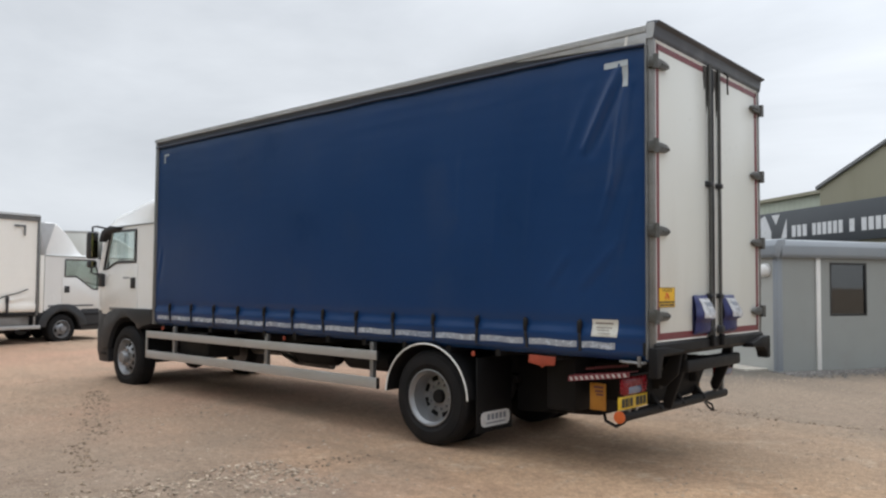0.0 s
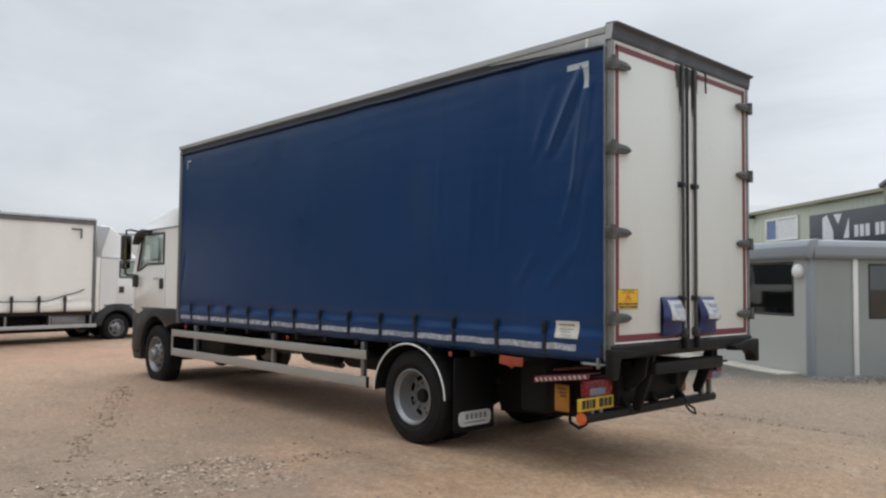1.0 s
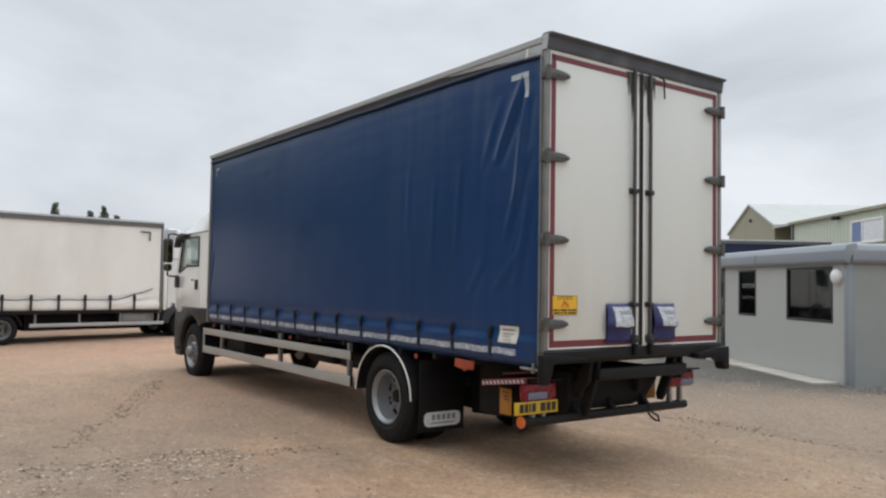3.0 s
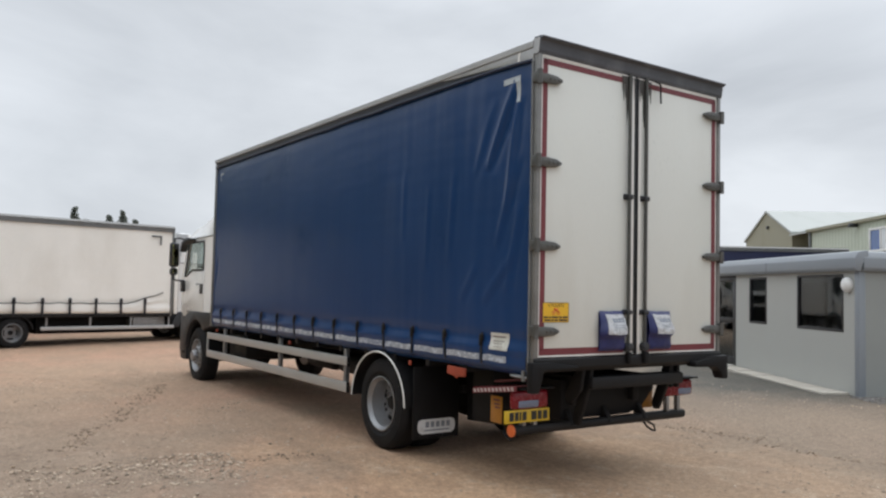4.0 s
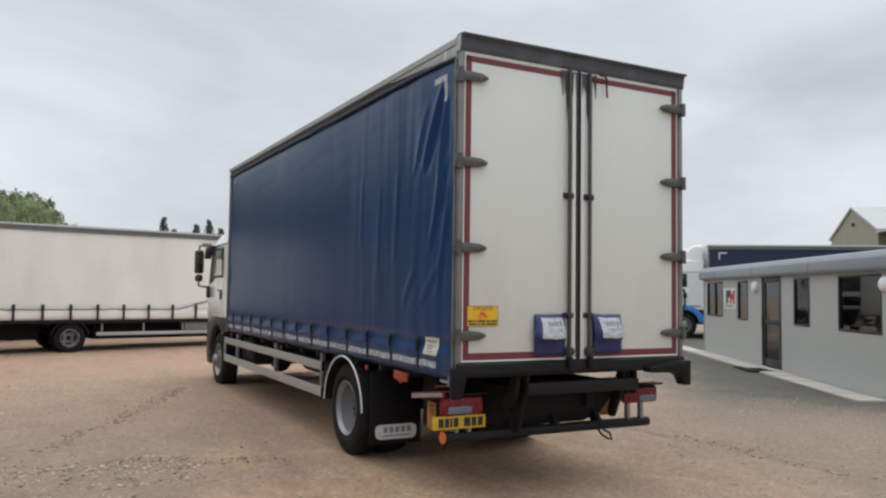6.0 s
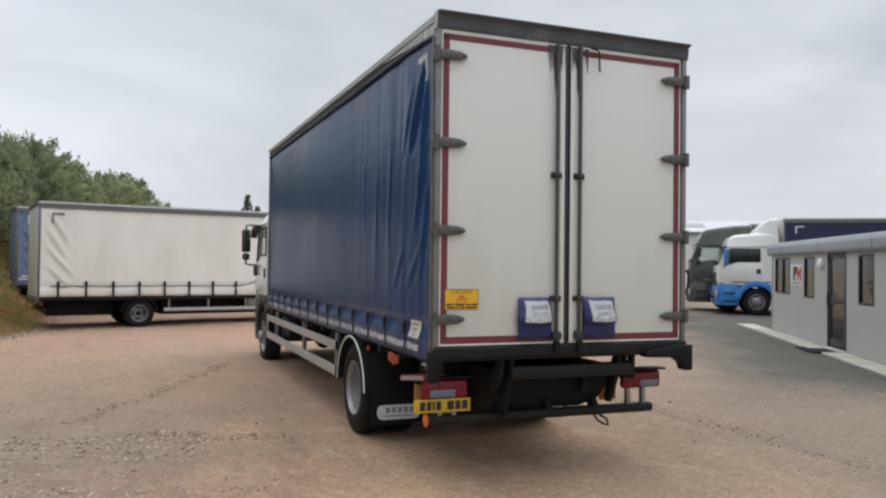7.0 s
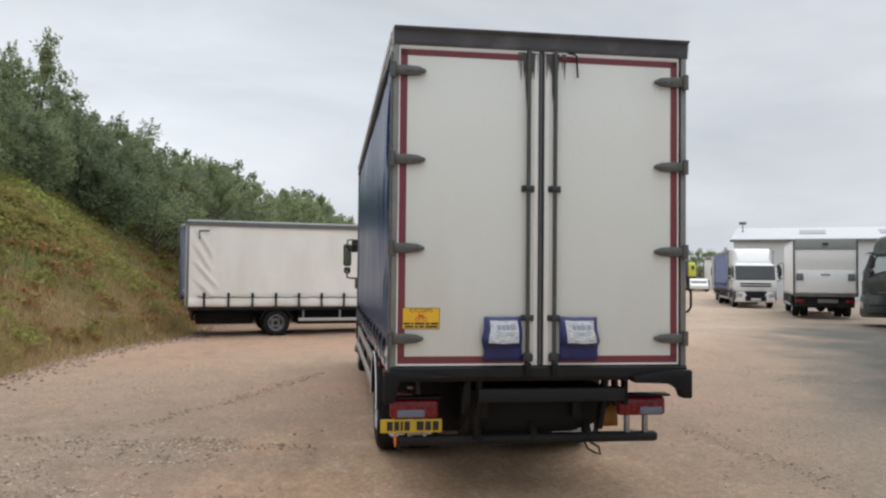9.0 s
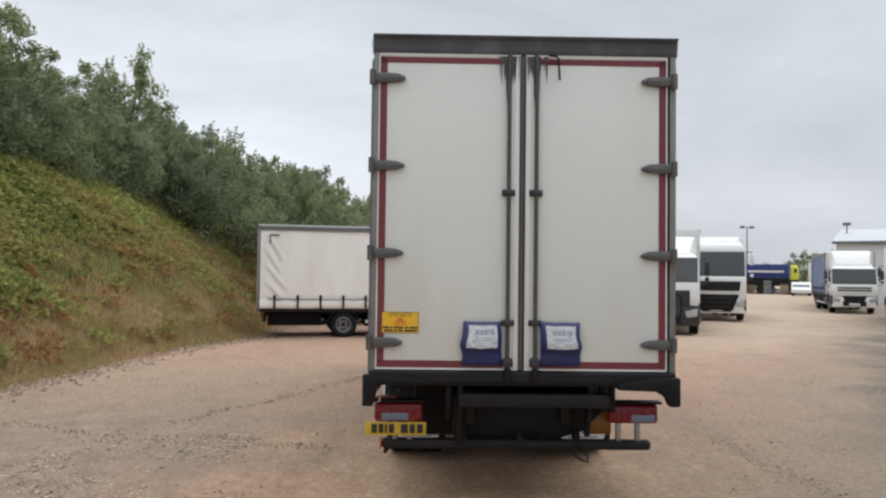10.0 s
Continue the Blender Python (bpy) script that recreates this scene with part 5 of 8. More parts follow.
for x in [STRAPS[0] - 0.38] + STRAPS:
    bm = B()
    xa, xb = (x + 0.02, x + 0.36) if x < 0.7 else (x + 0.035, min(x + 0.575, 8.42))
    sheet(bm, 12, 3, lambda u, v: (xa + (xb - xa) * u, curtain_y(xa + (xb - xa) * u, 1.168 + 0.058 * v) + 0.003, 1.168 + 0.058 * v - 0.004 * math.sin(u * 7)))
    part("reflective_strip", bm, M_REFLECT, cur_left, "silver reflective strip", 80)

# rear frame
for s in (1, -1):
    bm = B()
    box(bm, -0.012, 0.046, s * 1.228, s * 1.277, 1.12, 3.93, 0.008)
    part("rear_post", bm, M_REARPOST, truck, "grey steel rear corner post")
    bm = B()
    cyl(bm, (0.052, s * 1.284, 1.10), (0.052, s * 1.284, 3.84), 0.013, 10)
    part("tension_pole", bm, M_POST, truck)
bm = B()
prism(bm, [(0.046, 3.898), (-0.014, 3.898), (-0.024, 3.93), (-0.034, 4.010), (-0.076, 4.028), (-0.076, 4.042), (-0.03, 4.050), (0.046, 4.052)], "y", -1.28, 1.28, 0.004)
hdr = part("rear_header", bm, M_HEADER, truck, "scuffed dark grey rear header rail")
for ys in (1, -1):
    bm = B()
    prism(bm, [(-0.030, 3.990), (-0.014, 3.900), (0.048, 3.900), (0.048, 4.034), (-0.030, 4.034)], "y", ys * 1.281, ys * 1.288)
    part("header_end", bm, M_GUTTER, hdr, "grey end plate")
bm = B()
prism(bm, [(0.05, 3.835), (0.20, 3.862), (0.55, 3.890), (1.45, 3.945), (1.45, 3.956), (0.05, 3.956)], "y", 1.262, 1.284, 0.003)
cc = part("corner_capping", bm, M_GUTTER, truck, "grey steel corner capping")
bm = B()
prism(bm, [(0.235, 3.866), (0.262, 3.866), (0.250, 3.954), (0.223, 3.954)], "y", 1.284, 1.290)
part("capping_strap", bm, M_WTAPE, cc, "pale strap")
bm = B()
prism(bm, [(0.10, 1.24), (-0.015, 1.24), (-0.03, 1.225), (-0.03, 1.15), (-0.01, 1.13), (0.10, 1.13)], "y", -1.277, 1.277, 0.006)
part("rear_sill", bm, M_BLACK, truck)

# the two doors, each with its tape, hinges, lock rods and pouch
M_DOORSTAIN = mat("door_grime", (0.085, 0.082, 0.078), 0.6, var=0.3)
for s, wa, wb, rod in ((1, 0.045, 1.240, 1.142), (-1, 1.273, 2.478, 1.371)):
    ya, yb = yl(wa), yl(wb)
    bm = B()
    box(bm, -0.004, 0.05, ya, yb, 1.250, 3.893, 0.006)
    door = part("rear_door", bm, M_DOOR, truck, "white rear door edged with red tape")
    hinge_y, free_y = (ya, yb) if s > 0 else (yb, ya)
    inn = -s
    bm = B()
    box(bm, -0.0075, -0.003, hinge_y + inn * 0.010, hinge_y + inn * 0.068, 1.305, 3.868)
    box(bm, -0.0075, -0.003, hinge_y + inn * 0.010, free_y - inn * 0.135, 3.816, 3.868)
    box(bm, -0.0075, -0.003, hinge_y + inn * 0.010, free_y - inn * 0.135, 1.263, 1.322)
    part("red_tape", bm, M_RED, door, "dark red marking tape")
    bm = B()
    box(bm, -0.010, 0.012, hinge_y - inn * 0.002, hinge_y + inn * 0.008, 1.247, 3.896)
    box(bm, -0.010, 0.012, hinge_y, free_y, 3.884, 3.896)
    box(bm, -0.010, 0.012, hinge_y, free_y, 1.247, 1.259)
    part("edge_trim", bm, M_WTAPE, door)
    # lock rod with guides, cams and handle
    ry = yl(rod)
    bm = B()
    cyl(bm, (-0.034, ry, 1.17), (-0.034, ry, 3.90), 0.0175, 12)
    rob = part("lock_rod", bm, M_ROD, door, "grey steel locking rod")
    for zc, hgt, wd in ((2.728, 0.055, 0.056), (1.640, 0.05, 0.056)):
        bm = B()
        box(bm, -0.022, -0.004, ry - wd, ry + wd, zc - hgt / 2, zc + hgt / 2, 0.006)
        box(bm, -0.062, -0.018, ry - 0.032, ry + 0.032, zc - hgt * 0.42, zc + hgt * 0.42, 0.010)
        for yy in (-wd * 0.75, wd * 0.75):
            cyl(bm, (-0.030, ry + yy, zc), (-0.020, ry + yy, zc), 0.009, 6)
        part("rod_guide", bm, M_PLASTIC, rob, "dark rod guide bracket")
    bm = B()
    lathe(bm, [(0.020, -0.07), (0.036, -0.066), (0.042, -0.03), (0.038, -0.006)], (0, ry - s * 0.004, 1.318), (1, 0, 0), 16)
    box(bm, -0.055, -0.006, ry - 0.044, ry + 0.044, 1.275, 1.345, 0.012)
    part("rod_cam", bm, M_PLASTIC, rob, "black cam lock")
    for za, zb in ((1.16, 1.27),):
        bm = B()
        box(bm, -0.070, -0.02, ry - 0.026, ry + 0.026, za, zb, 0.010)
        part("rod_keeper", bm, M_LIFT, rob)
    # rubber seal beside the meeting edge and a bright strip
    bm = B()
    box(bm, -0.020, 0.03, free_y - inn * -0.004, free_y - inn * 0.007, 1.25, 3.89, 0.003)
    part("door_seal", bm, M_PLASTIC, door, "dark grey rubber door seal")
    bm = B()
    box(bm, -0.010, -0.003, free_y - inn * 0.010, free_y - inn * 0.052, 1.262, 3.87, 0.002)
    part("edge_strip", bm, M_WTAPE, door)
    # runs of grime below the header beside the rod
    bm = B()
    rnd = random.Random(3 + s)
    for k in range(90):
        yy = ry + rnd.gauss(0, 0.020 if k < 50 else 0.034) - s * (0.012 if s < 0 else 0.0)
        ln, wd = 0.07 + rnd.random() ** 2 * (0.40 if abs(yy - ry) < 0.022 else 0.17), 0.004 + 0.008 * rnd.random()
        prism(bm, [(yy - wd, 3.884), (yy + wd, 3.884), (yy + wd * 0.5, 3.884 - ln * 0.7), (yy, 3.884 - ln)], "x", -0.0085 - 0.00008 * k, -0.0080)
    part("grime_streak", bm, M_DOORSTAIN, door, "dark run of grime")
    for zc in (3.683, 2.945, 2.212, 1.469):
        bm = B()
        e = hinge_y - inn * 0.065
        tip = hinge_y + inn * 0.222
        prism(bm, [(e, zc - 0.035), (hinge_y + inn * 0.05, zc - 0.044), (hinge_y + inn * 0.16, zc - 0.036), (tip, zc - 0.012), (tip, zc + 0.012), (hinge_y + inn * 0.16, zc + 0.036), (hinge_y + inn * 0.05, zc + 0.044), (e, zc + 0.035)], "x", -0.042, -0.006, 0.010)
        cyl(bm, (-0.040, e + inn * 0.012, zc - 0.062), (-0.040, e + inn * 0.012, zc + 0.062), 0.026, 12)
        box(bm, -0.052, 0.03, e - inn * 0.012, e + inn * 0.035, zc - 0.05, zc + 0.05, 0.008)
        hob = part("hinge", bm, M_HINGE, door, "pointed steel strap hinge")
        for q in (0.075, 0.125, 0.175):
            bm = B()
            lathe(bm, [(0.013, 0.0), (0.012, 0.006), (0.004, 0.009)], (-0.042, hinge_y + inn * q, zc), (-1, 0, 0), 10)
            part("hinge_bolt", bm, M_HINGE, hob)
    # blue document pouch with a white label
    pa, pb = (0.770, 1.090) if s > 0 else (1.415, 1.742)
    p0, p1 = yl(pb), yl(pa)
    bm = B()

    def pouch(u, v):
        y, z = p0 + (p1 - p0) * u, 1.286 + (1.650 - 1.286) * v
        flap = 0.135 * min(1.0, (1.03 - v) / 0.48) ** 0.8 if v > 0.40 else 0.135 - 0.055 * min(1.0, (0.40 - v) / 0.05) - 0.03 * (0.40 - v)
        y += s * 0.020 * (u if s > 0 else 1 - u) * (math.exp(-(((v - 0.46) / 0.16) ** 2)) + 0.5 * math.exp(-((v / 0.2) ** 2)))
        fat = flap * (math.sin(math.pi * min(max(u, 0.015), 0.985)) ** 0.35) * min(1.0, (v + 0.04) / 0.10)
        return (-0.012 - fat - 0.006 * noise.noise(Vector((y * 14, z * 11, 3 + s))), y + 0.012 * noise.noise(Vector((z * 7, u, s))), z + 0.008 * noise.noise(Vector((y * 9, v, 7))))

    sheet(bm, 16, 18, pouch)
    box(bm, -0.014, -0.005, p0 + 0.01, p1 - 0.01, 1.295, 1.64)
    pob = part("document_pouch", bm, M_BAG, door, "bulging blue vinyl document pouch", 80)
    bm = B()
    sheet(bm, 10, 8, lambda u, v: Vector(pouch(0.12 + 0.74 * u, 0.42 + 0.50 * v)) + Vector((-0.006, 0, 0)))
    lob = part("pouch_label", bm, M_SILVERLABEL, pob, "crumpled silver white printed label", 80)
    for (ua, ub, va, vb) in ((0.20, 0.31, 0.72, 0.83), (0.33, 0.36, 0.72, 0.83), (0.38, 0.47, 0.72, 0.83), (0.49, 0.58, 0.72, 0.83), (0.60, 0.70, 0.72, 0.83), (0.22, 0.70, 0.645, 0.66), (0.26, 0.74, 0.595, 0.61)):
        bm = B()
        sheet(bm, 8, 2, lambda u, v: Vector(pouch(ua + (ub - ua) * u, va + (vb - va) * v)) + Vector((-0.0085, 0, 0)))
        part("print_bar", bm, M_GREYTEXT, lob)
    if s > 0:
        left_door = door
    else:
        right_door = door


bm = B()
box(bm, 0.006, 0.03, yl(1.273), yl(1.240), 1.25, 3.89)
part("meeting_seal", bm, M_POST, truck, "grey seal between the doors")


def letters(name, text, size, m, material, parent, label="", depth=0.0006, align="CENTER"):
    cu = bpy.data.curves.new(name, "FONT")
    cu.body, cu.size, cu.extrude, cu.align_x, cu.align_y, cu.resolution_u = text, size, depth, align, "CENTER", 3
    tmp = new("tmp", cu)
    me = bpy.data.meshes.new_from_object(tmp.evaluated_get(bpy.context.evaluated_depsgraph_get()))
    bpy.data.objects.remove(tmp)
    bpy.data.curves.remove(cu)
    me.materials.clear()
    me.materials.append(material)
    me.transform(m)
    ob = new(name, me)
    ob.parent = parent
    return tagged(ob, label)


# yellow cyclist warning sticker
BACK = Matrix(((0, 0, -1, 0), (-1, 0, 0, 0), (0, 1, 0, 0), (0, 0, 0, 1)))
bm = B()
box(bm, -0.0095, -0.0045, yl(0.402), yl(0.094), 1.547, 1.722)
stk = part("warning_sticker", bm, M_YELLOW, left_door, "yellow warning sticker with black lettering")
letters("sticker_text", "CYCLISTS", 0.044, Matrix.Translation((-0.0100, yl(0.248), 1.698)) @ BACK, M_INK, stk)
for za, zb, words in ((1.584, 1.600, ((0.104, 0.156), (0.166, 0.186), (0.196, 0.276), (0.286, 0.318), (0.328, 0.392))), (1.559, 1.575, ((0.112, 0.186), (0.196, 0.222), (0.232, 0.272), (0.282, 0.386)))):
    for wa, wb in words:
        bm = B()
        box(bm, -0.0105, -0.0095, yl(wb), yl(wa), za, zb)
        part("print_bar", bm, M_INK, stk)
bm = B()
for wa, wb, za, zb in ((0.094, 0.402, 1.547, 1.5505), (0.094, 0.402, 1.7185, 1.722), (0.094, 0.0975, 1.5505, 1.7185), (0.3985, 0.402, 1.5505, 1.7185)):
    box(bm, -0.0103, -0.0094, yl(wb), yl(wa), za, zb)
part("sticker_border", bm, M_INK, stk)
bm = B()
cy = yl(0.248)
for dy in (-0.030, 0.030):
    lathe(bm, [(0.020, 0), (0.020, 0.001), (0.014, 0.001), (0.014, 0)], (-0.0095, cy + dy, 1.630), (-1, 0, 0), 16, caps=False)
tube(bm, [(-0.010, cy - 0.03, 1.630), (-0.010, cy - 0.005, 1.656), (-0.010, cy + 0.03, 1.630)], 0.006, 5)
tube(bm, [(-0.010, cy - 0.020, 1.664), (-0.010, cy + 0.010, 1.660), (-0.010, cy + 0.022, 1.672)], 0.009, 5)
part("sticker_symbol", bm, M_ORANGE, stk)
# loose cord hanging from the header
bm = B()
tube(bm, [(-0.05, yl(1.47), 3.885), (-0.055, yl(1.52), 3.88), (-0.055, yl(1.548), 3.86), (-0.05, yl(1.552), 3.78), (-0.05, yl(1.560), 3.68)], 0.009, 6)
part("cord", bm, M_BLACK, truck, "short black cord hanging from the header")
bm = B()
tube(bm, [(-0.012, yl(1.40), 3.86), (-0.014, yl(1.47), 3.83), (-0.013, yl(1.56), 3.85)], 0.008, 6)
part("cord", bm, M_RED, truck, "red cord end")

# small black door holdback on the kerb side
bm = B()
tube(bm, [(0.02, -1.28, 1.90), (0.02, -1.315, 1.895), (0.02, -1.335, 1.86), (0.02, -1.335, 1.74), (0.02, -1.31, 1.70), (0.02, -1.28, 1.69)], 0.011, 8)
part("door_holdback", bm, M_BLACK, truck, "bent black door holdback")

# buffers, sill brackets, lift frame and underrun bar
for wa, wb in ((-0.055, 0.088), (2.410, 2.572)):
    bm = B()
    o = 1 if wa < 1 else -1
    ya, yb = yl(wa), yl(wb)
    edge, innr = (ya, yb) if o > 0 else (yb, ya)
    if o > 0:
        prism(bm, [(edge, 1.205), (edge, 0.945), (edge - 0.085, 0.945), (edge - 0.135, 1.13), (edge - 0.55, 1.14), (edge - 0.55, 1.16), (edge - 0.20, 1.205)], "x", -0.06, 0.02, 0.012)
    else:
        prism(bm, [(edge, 1.205), (edge, 0.965), (edge - o * 0.085, 0.965), (edge - o * 0.115, 1.04), (edge - o * 0.20, 1.09), (edge - o * 0.52, 1.10), (edge - o * 0.52, 1.15), (edge - o * 0.20, 1.205)], "x", -0.10, 0.02, 0.015)
    part("rubber_buffer", bm, M_LIFT, truck, "black rubber corner buffer")
bm = B()
box(bm, 0.02, 0.16, yl(2.02), yl(0.74), 0.93, 1.045, 0.02)
part("lift_beam", bm, M_BLACK, truck, "black tail lift cross beam")
for w, foot in ((0.66, 0.80), (0.76, 0.58), (1.86, 0.66)):
    bm = B()
    prism(bm, [(0.04, 1.13), (0.13, 1.13), (0.28, foot + 0.06), (0.26, foot), (0.20, foot), (0.08, 0.92)], "y", yl(w) - 0.020, yl(w) + 0.020, 0.006)
    part("lift_arm", bm, M_LIFT, truck)
for w in (1.97, 2.06):
    bm = B()
    box(bm, 0.12, 0.19, yl(w) - 0.022, yl(w) + 0.022, 0.88, 1.135, 0.006)
    part("lift_hanger", bm, M_LIFT, truck)
bm = B()
prism(bm, [(yl(0.72), 0.60), (yl(1.66), 0.60), (yl(1.86), 0.66), (yl(2.04), 0.84), (yl(2.04), 0.98), (yl(0.72), 0.98)], "x", 0.42, 1.30, 0.01)
part("folded_platform", bm, M_LIFT, truck, "black folded tail lift platform")
for w in (0.9, 1.75):
    bm = B()
    cyl(bm, (0.30, yl(w), 0.98), (0.9, yl(w), 0.90), 0.04, 12)
    part("lift_ram", bm, M_LIFT, truck)
bm = B()
box(bm, 0.32, 0.42, yl(2.45), yl(0.085), 0.515, 0.605, 0.035, 3)
ubar = part("underrun_bar", bm, M_BLACK, truck, "dusty black rear underrun bar")
bm = B()
lathe(bm, [(0.055, 0.0), (0.055, 0.012), (0.03, 0.018)], (0.37, yl(0.085), 0.560), (0, 1, 0), 16)
part("end_reflector", bm, M_ORANGE, ubar, "round orange end reflector")
for w in (0.20, 0.33, 2.16, 2.33):
    bm = B()
    box(bm, 0.33, 0.38, yl(w) - 0.020, yl(w) + 0.020, 0.60, 0.78, 0.004)
    part("lamp_bracket", bm, M_STEEL, truck)
for w in (0.8, 1.3, 1.8):
    bm = B()
    prism(bm, [(0.30, 0.56), (0.42, 0.56), (0.62, 0.78), (0.50, 0.80)], "y", yl(w) - 0.03, yl(w) + 0.03, 0.005)
    part("underrun_stay", bm, M_BLACK, truck)
bm = B()
tube(bm, [(0.30, yl(1.75), 0.53), (0.27, yl(1.77), 0.48), (0.26, yl(1.83), 0.445), (0.26, yl(1.88), 0.43), (0.27, yl(1.87), 0.49), (0.30, yl(1.80), 0.53)], 0.011, 6)
part("tow_loop", bm, M_BLACK, truck)
for wa, wb in ((0.024, 0.447), (2.055, 2.497)):
    bm = B()
    box(bm, 0.28, 0.35, yl(wb), yl(wa), 0.757, 0.925, 0.032, 3)
    lob = part("tail_lamp", bm, M_REDLENS, truck, "red tail lamp cluster with a clear section")
    bm = B()
    ca, cb = (wa + 0.06, wa + 0.30) if wa < 1 else (wb - 0.24, wb - 0.03)
    box(bm, 0.275, 0.31, yl(cb), yl(ca), 0.770, 0.838, 0.012)
    part("clear_section", bm, M_CLEARLENS, lob)
    bm = B()
    box(bm, 0.23, 0.36, yl(wb + 0.02), yl(wa + 0.05), 0.935, 0.955, 0.005)
    part("lamp_hood", bm, M_LIFT, lob)
bm = B()
box(bm, 0.302, 0.314, yl(0.475), yl(-0.055), 0.638, 0.753, 0.004)
plate = part("number_plate", bm, M_PLATE, truck, "yellow rear number plate")
for a, b in ((0.035, 0.085), (0.098, 0.140), (0.152, 0.172), (0.186, 0.232), (0.290, 0.352), (0.366, 0.414), (0.430, 0.482)):
    bm = B()
    box(bm, 0.2995, 0.303, yl(-0.035 + b), yl(-0.035 + a), 0.657, 0.735)
    part("plate_bar", bm, M_INK, plate)
# amber boards behind the lamps
for wa, wb, x in ((1.95, 2.14, 0.52),):
    bm = B()
    box(bm, x, x + 0.015, yl(wb), yl(wa), 0.62, 0.82, 0.004)
    part("marker_board", bm, M_AMBER, truck, "amber marker board")
bm = B()
box(bm, 0.505, 0.670, 1.190, 1.200, 0.60, 0.845, 0.004)
mb = part("hazard_plate", bm, M_AMBER, truck, "orange and red hazard plate")
bm = B()
for zz in (0.80, 0.765, 0.735):
    box(bm, 0.53, 0.60 + 0.4 * (zz - 0.73), 1.2005, 1.2025, zz, zz + 0.018)
part("print_bar", bm, M_REDTEXT, mb)
M_FADED = mat("dirty_white_stripe", (0.44, 0.40, 0.38), 0.6, var=0.3, scale=20)
# red and white board beside the tail, with its striped edge
bm = B()
prism(bm, [(0.26, 0.965), (0.86, 0.890), (0.86, 0.900), (0.26, 0.975)], "y", 1.06, 1.262)
prism(bm, [(0.24, 0.928), (0.86, 0.846), (0.86, 0.888), (0.24, 0.970)], "y", 1.250, 1.268)
sb = part("striped_board", bm, M_RED, truck, "red and white striped side board")
for k in range(11):
    bm = B()
    x = 0.255 + k * 0.055
    z = 0.932 - (x - 0.26) * 0.132
    prism(bm, [(x, z), (x + 0.026, z - 0.004), (x + 0.044, z + 0.028), (x + 0.018, z + 0.032)], "y", 1.2685, 1.2705)
    part("white_stripe", bm, M_FADED, sb)
bm = B()
prism(bm, [(0.36, 1.000), (0.80, 0.940), (0.80, 0.962), (0.36, 1.022)], "y", 1.040, 1.056)
ib = part("inner_strip", bm, M_RED, sb, "red and white inner strip")
bm = B()
box(bm, 0.10, 0.34, 1.20, 1.25, 1.055, 1.075, 0.004)
cyl(bm, (0.14, 1.26, 1.03), (0.14, 1.26, 1.12), 0.018, 8)
cyl(bm, (0.10, 1.255, 1.062), (0.30, 1.255, 1.062), 0.012, 8)
part("ratchet", bm, M_STEEL, truck, "steel curtain tension ratchet")
# orange flap hanging under the curtain, amber marker lamp
bm = B()
prism(bm, [(1.02, 1.055), (1.32, 1.065), (1.33, 0.985), (1.20, 0.965), (1.17, 0.945), (1.14, 0.967), (1.03, 0.975)], "y", 1.225, 1.245, 0.004)
part("hanging_tag", bm, M_TAG, truck, "faded orange red tag below the curtain")
for x in (2.02, 5.2, 8.3):
    bm = B()
    box(bm, x - 0.02, x + 0.02, 1.23, 1.255, 1.00, 1.05, 0.008)
    part("side_marker", bm, M_TAG, truck, "faded amber side marker")

# mudguard, flap and the guards along the side
for s in (1, -1):
    bm = B()
    n = 24
    ang = [math.radians(2 + 176 * k / n) for k in range(n + 1)]
    cz = WR
    outer = [(RWX + 0.02 + 0.612 * math.cos(q), cz + 0.59 * math.sin(q)) for q in ang]
    inner = [(RWX + 0.02 + 0.585 * math.cos(q), cz + 0.565 * math.sin(q)) for q in ang]
    prism(bm, outer + inner[::-1], "y", s * 0.60, s * 1.262, 0.0)
    mg = part("mudguard", bm, M_BLACK, truck, "black mudguard with a white edge")
    bm = B()
    lip = [(RWX + 0.02 + 0.600 * math.cos(q), s * 1.264, cz + 0.578 * math.sin(q)) for q in ang]
    tube(bm, lip, 0.010, 6)
    part("mudguard_edge", bm, M_WTAPE, mg, "white mudguard edge")
    bm = B()
    box(bm, RWX - 0.66, RWX - 0.64, s * 0.60, s * 1.20, 0.20, 0.98, 0.004)
    fl = part("mudflap", bm, M_LIFT, truck, "black rubber mudflap with a white maker's plate")
    bm = B()
    y0, y1 = (0.66, 1.14) if s > 0 else (-1.14, -0.66)
    prism(bm, [(y0 + 0.05, 0.255), (y1 - 0.05, 0.255), (y1 - 0.012, 0.275), (y1, 0.31), (y1, 0.36), (y1 - 0.012, 0.395), (y1 - 0.05, 0.41), (y0 + 0.05, 0.41), (y0 + 0.012, 0.395), (y0, 0.36), (y0, 0.31), (y0 + 0.012, 0.275)], "x", RWX - 0.672, RWX - 0.660)
    fp = part("flap_plate", bm, M_LABEL, fl, "white maker's plate")
    for k in range(5):
        bm = B()
        box(bm, RWX - 0.675, RWX - 0.6715, y0 + 0.07 + k * 0.068, y0 + 0.115 + k * 0.068, 0.325, 0.385)
        part("print_bar", bm, M_GREYTEXT, fp)
    bm = B()
    box(bm, RWX - 0.675, RWX - 0.6715, y0 + 0.08, y1 - 0.08, 0.285, 0.300)
    part("print_bar", bm, M_GREYTEXT, fp)
side_guard(truck, 3.46, 8.80, 1.245, ((0.535, 0.655), (0.858, 0.965)), (3.58, 5.64, 8.02))
side_guard(truck, 3.46, 8.60, -1.245, ((0.535, 0.655), (0.858, 0.965)), (3.58, 5.64, 8.02))
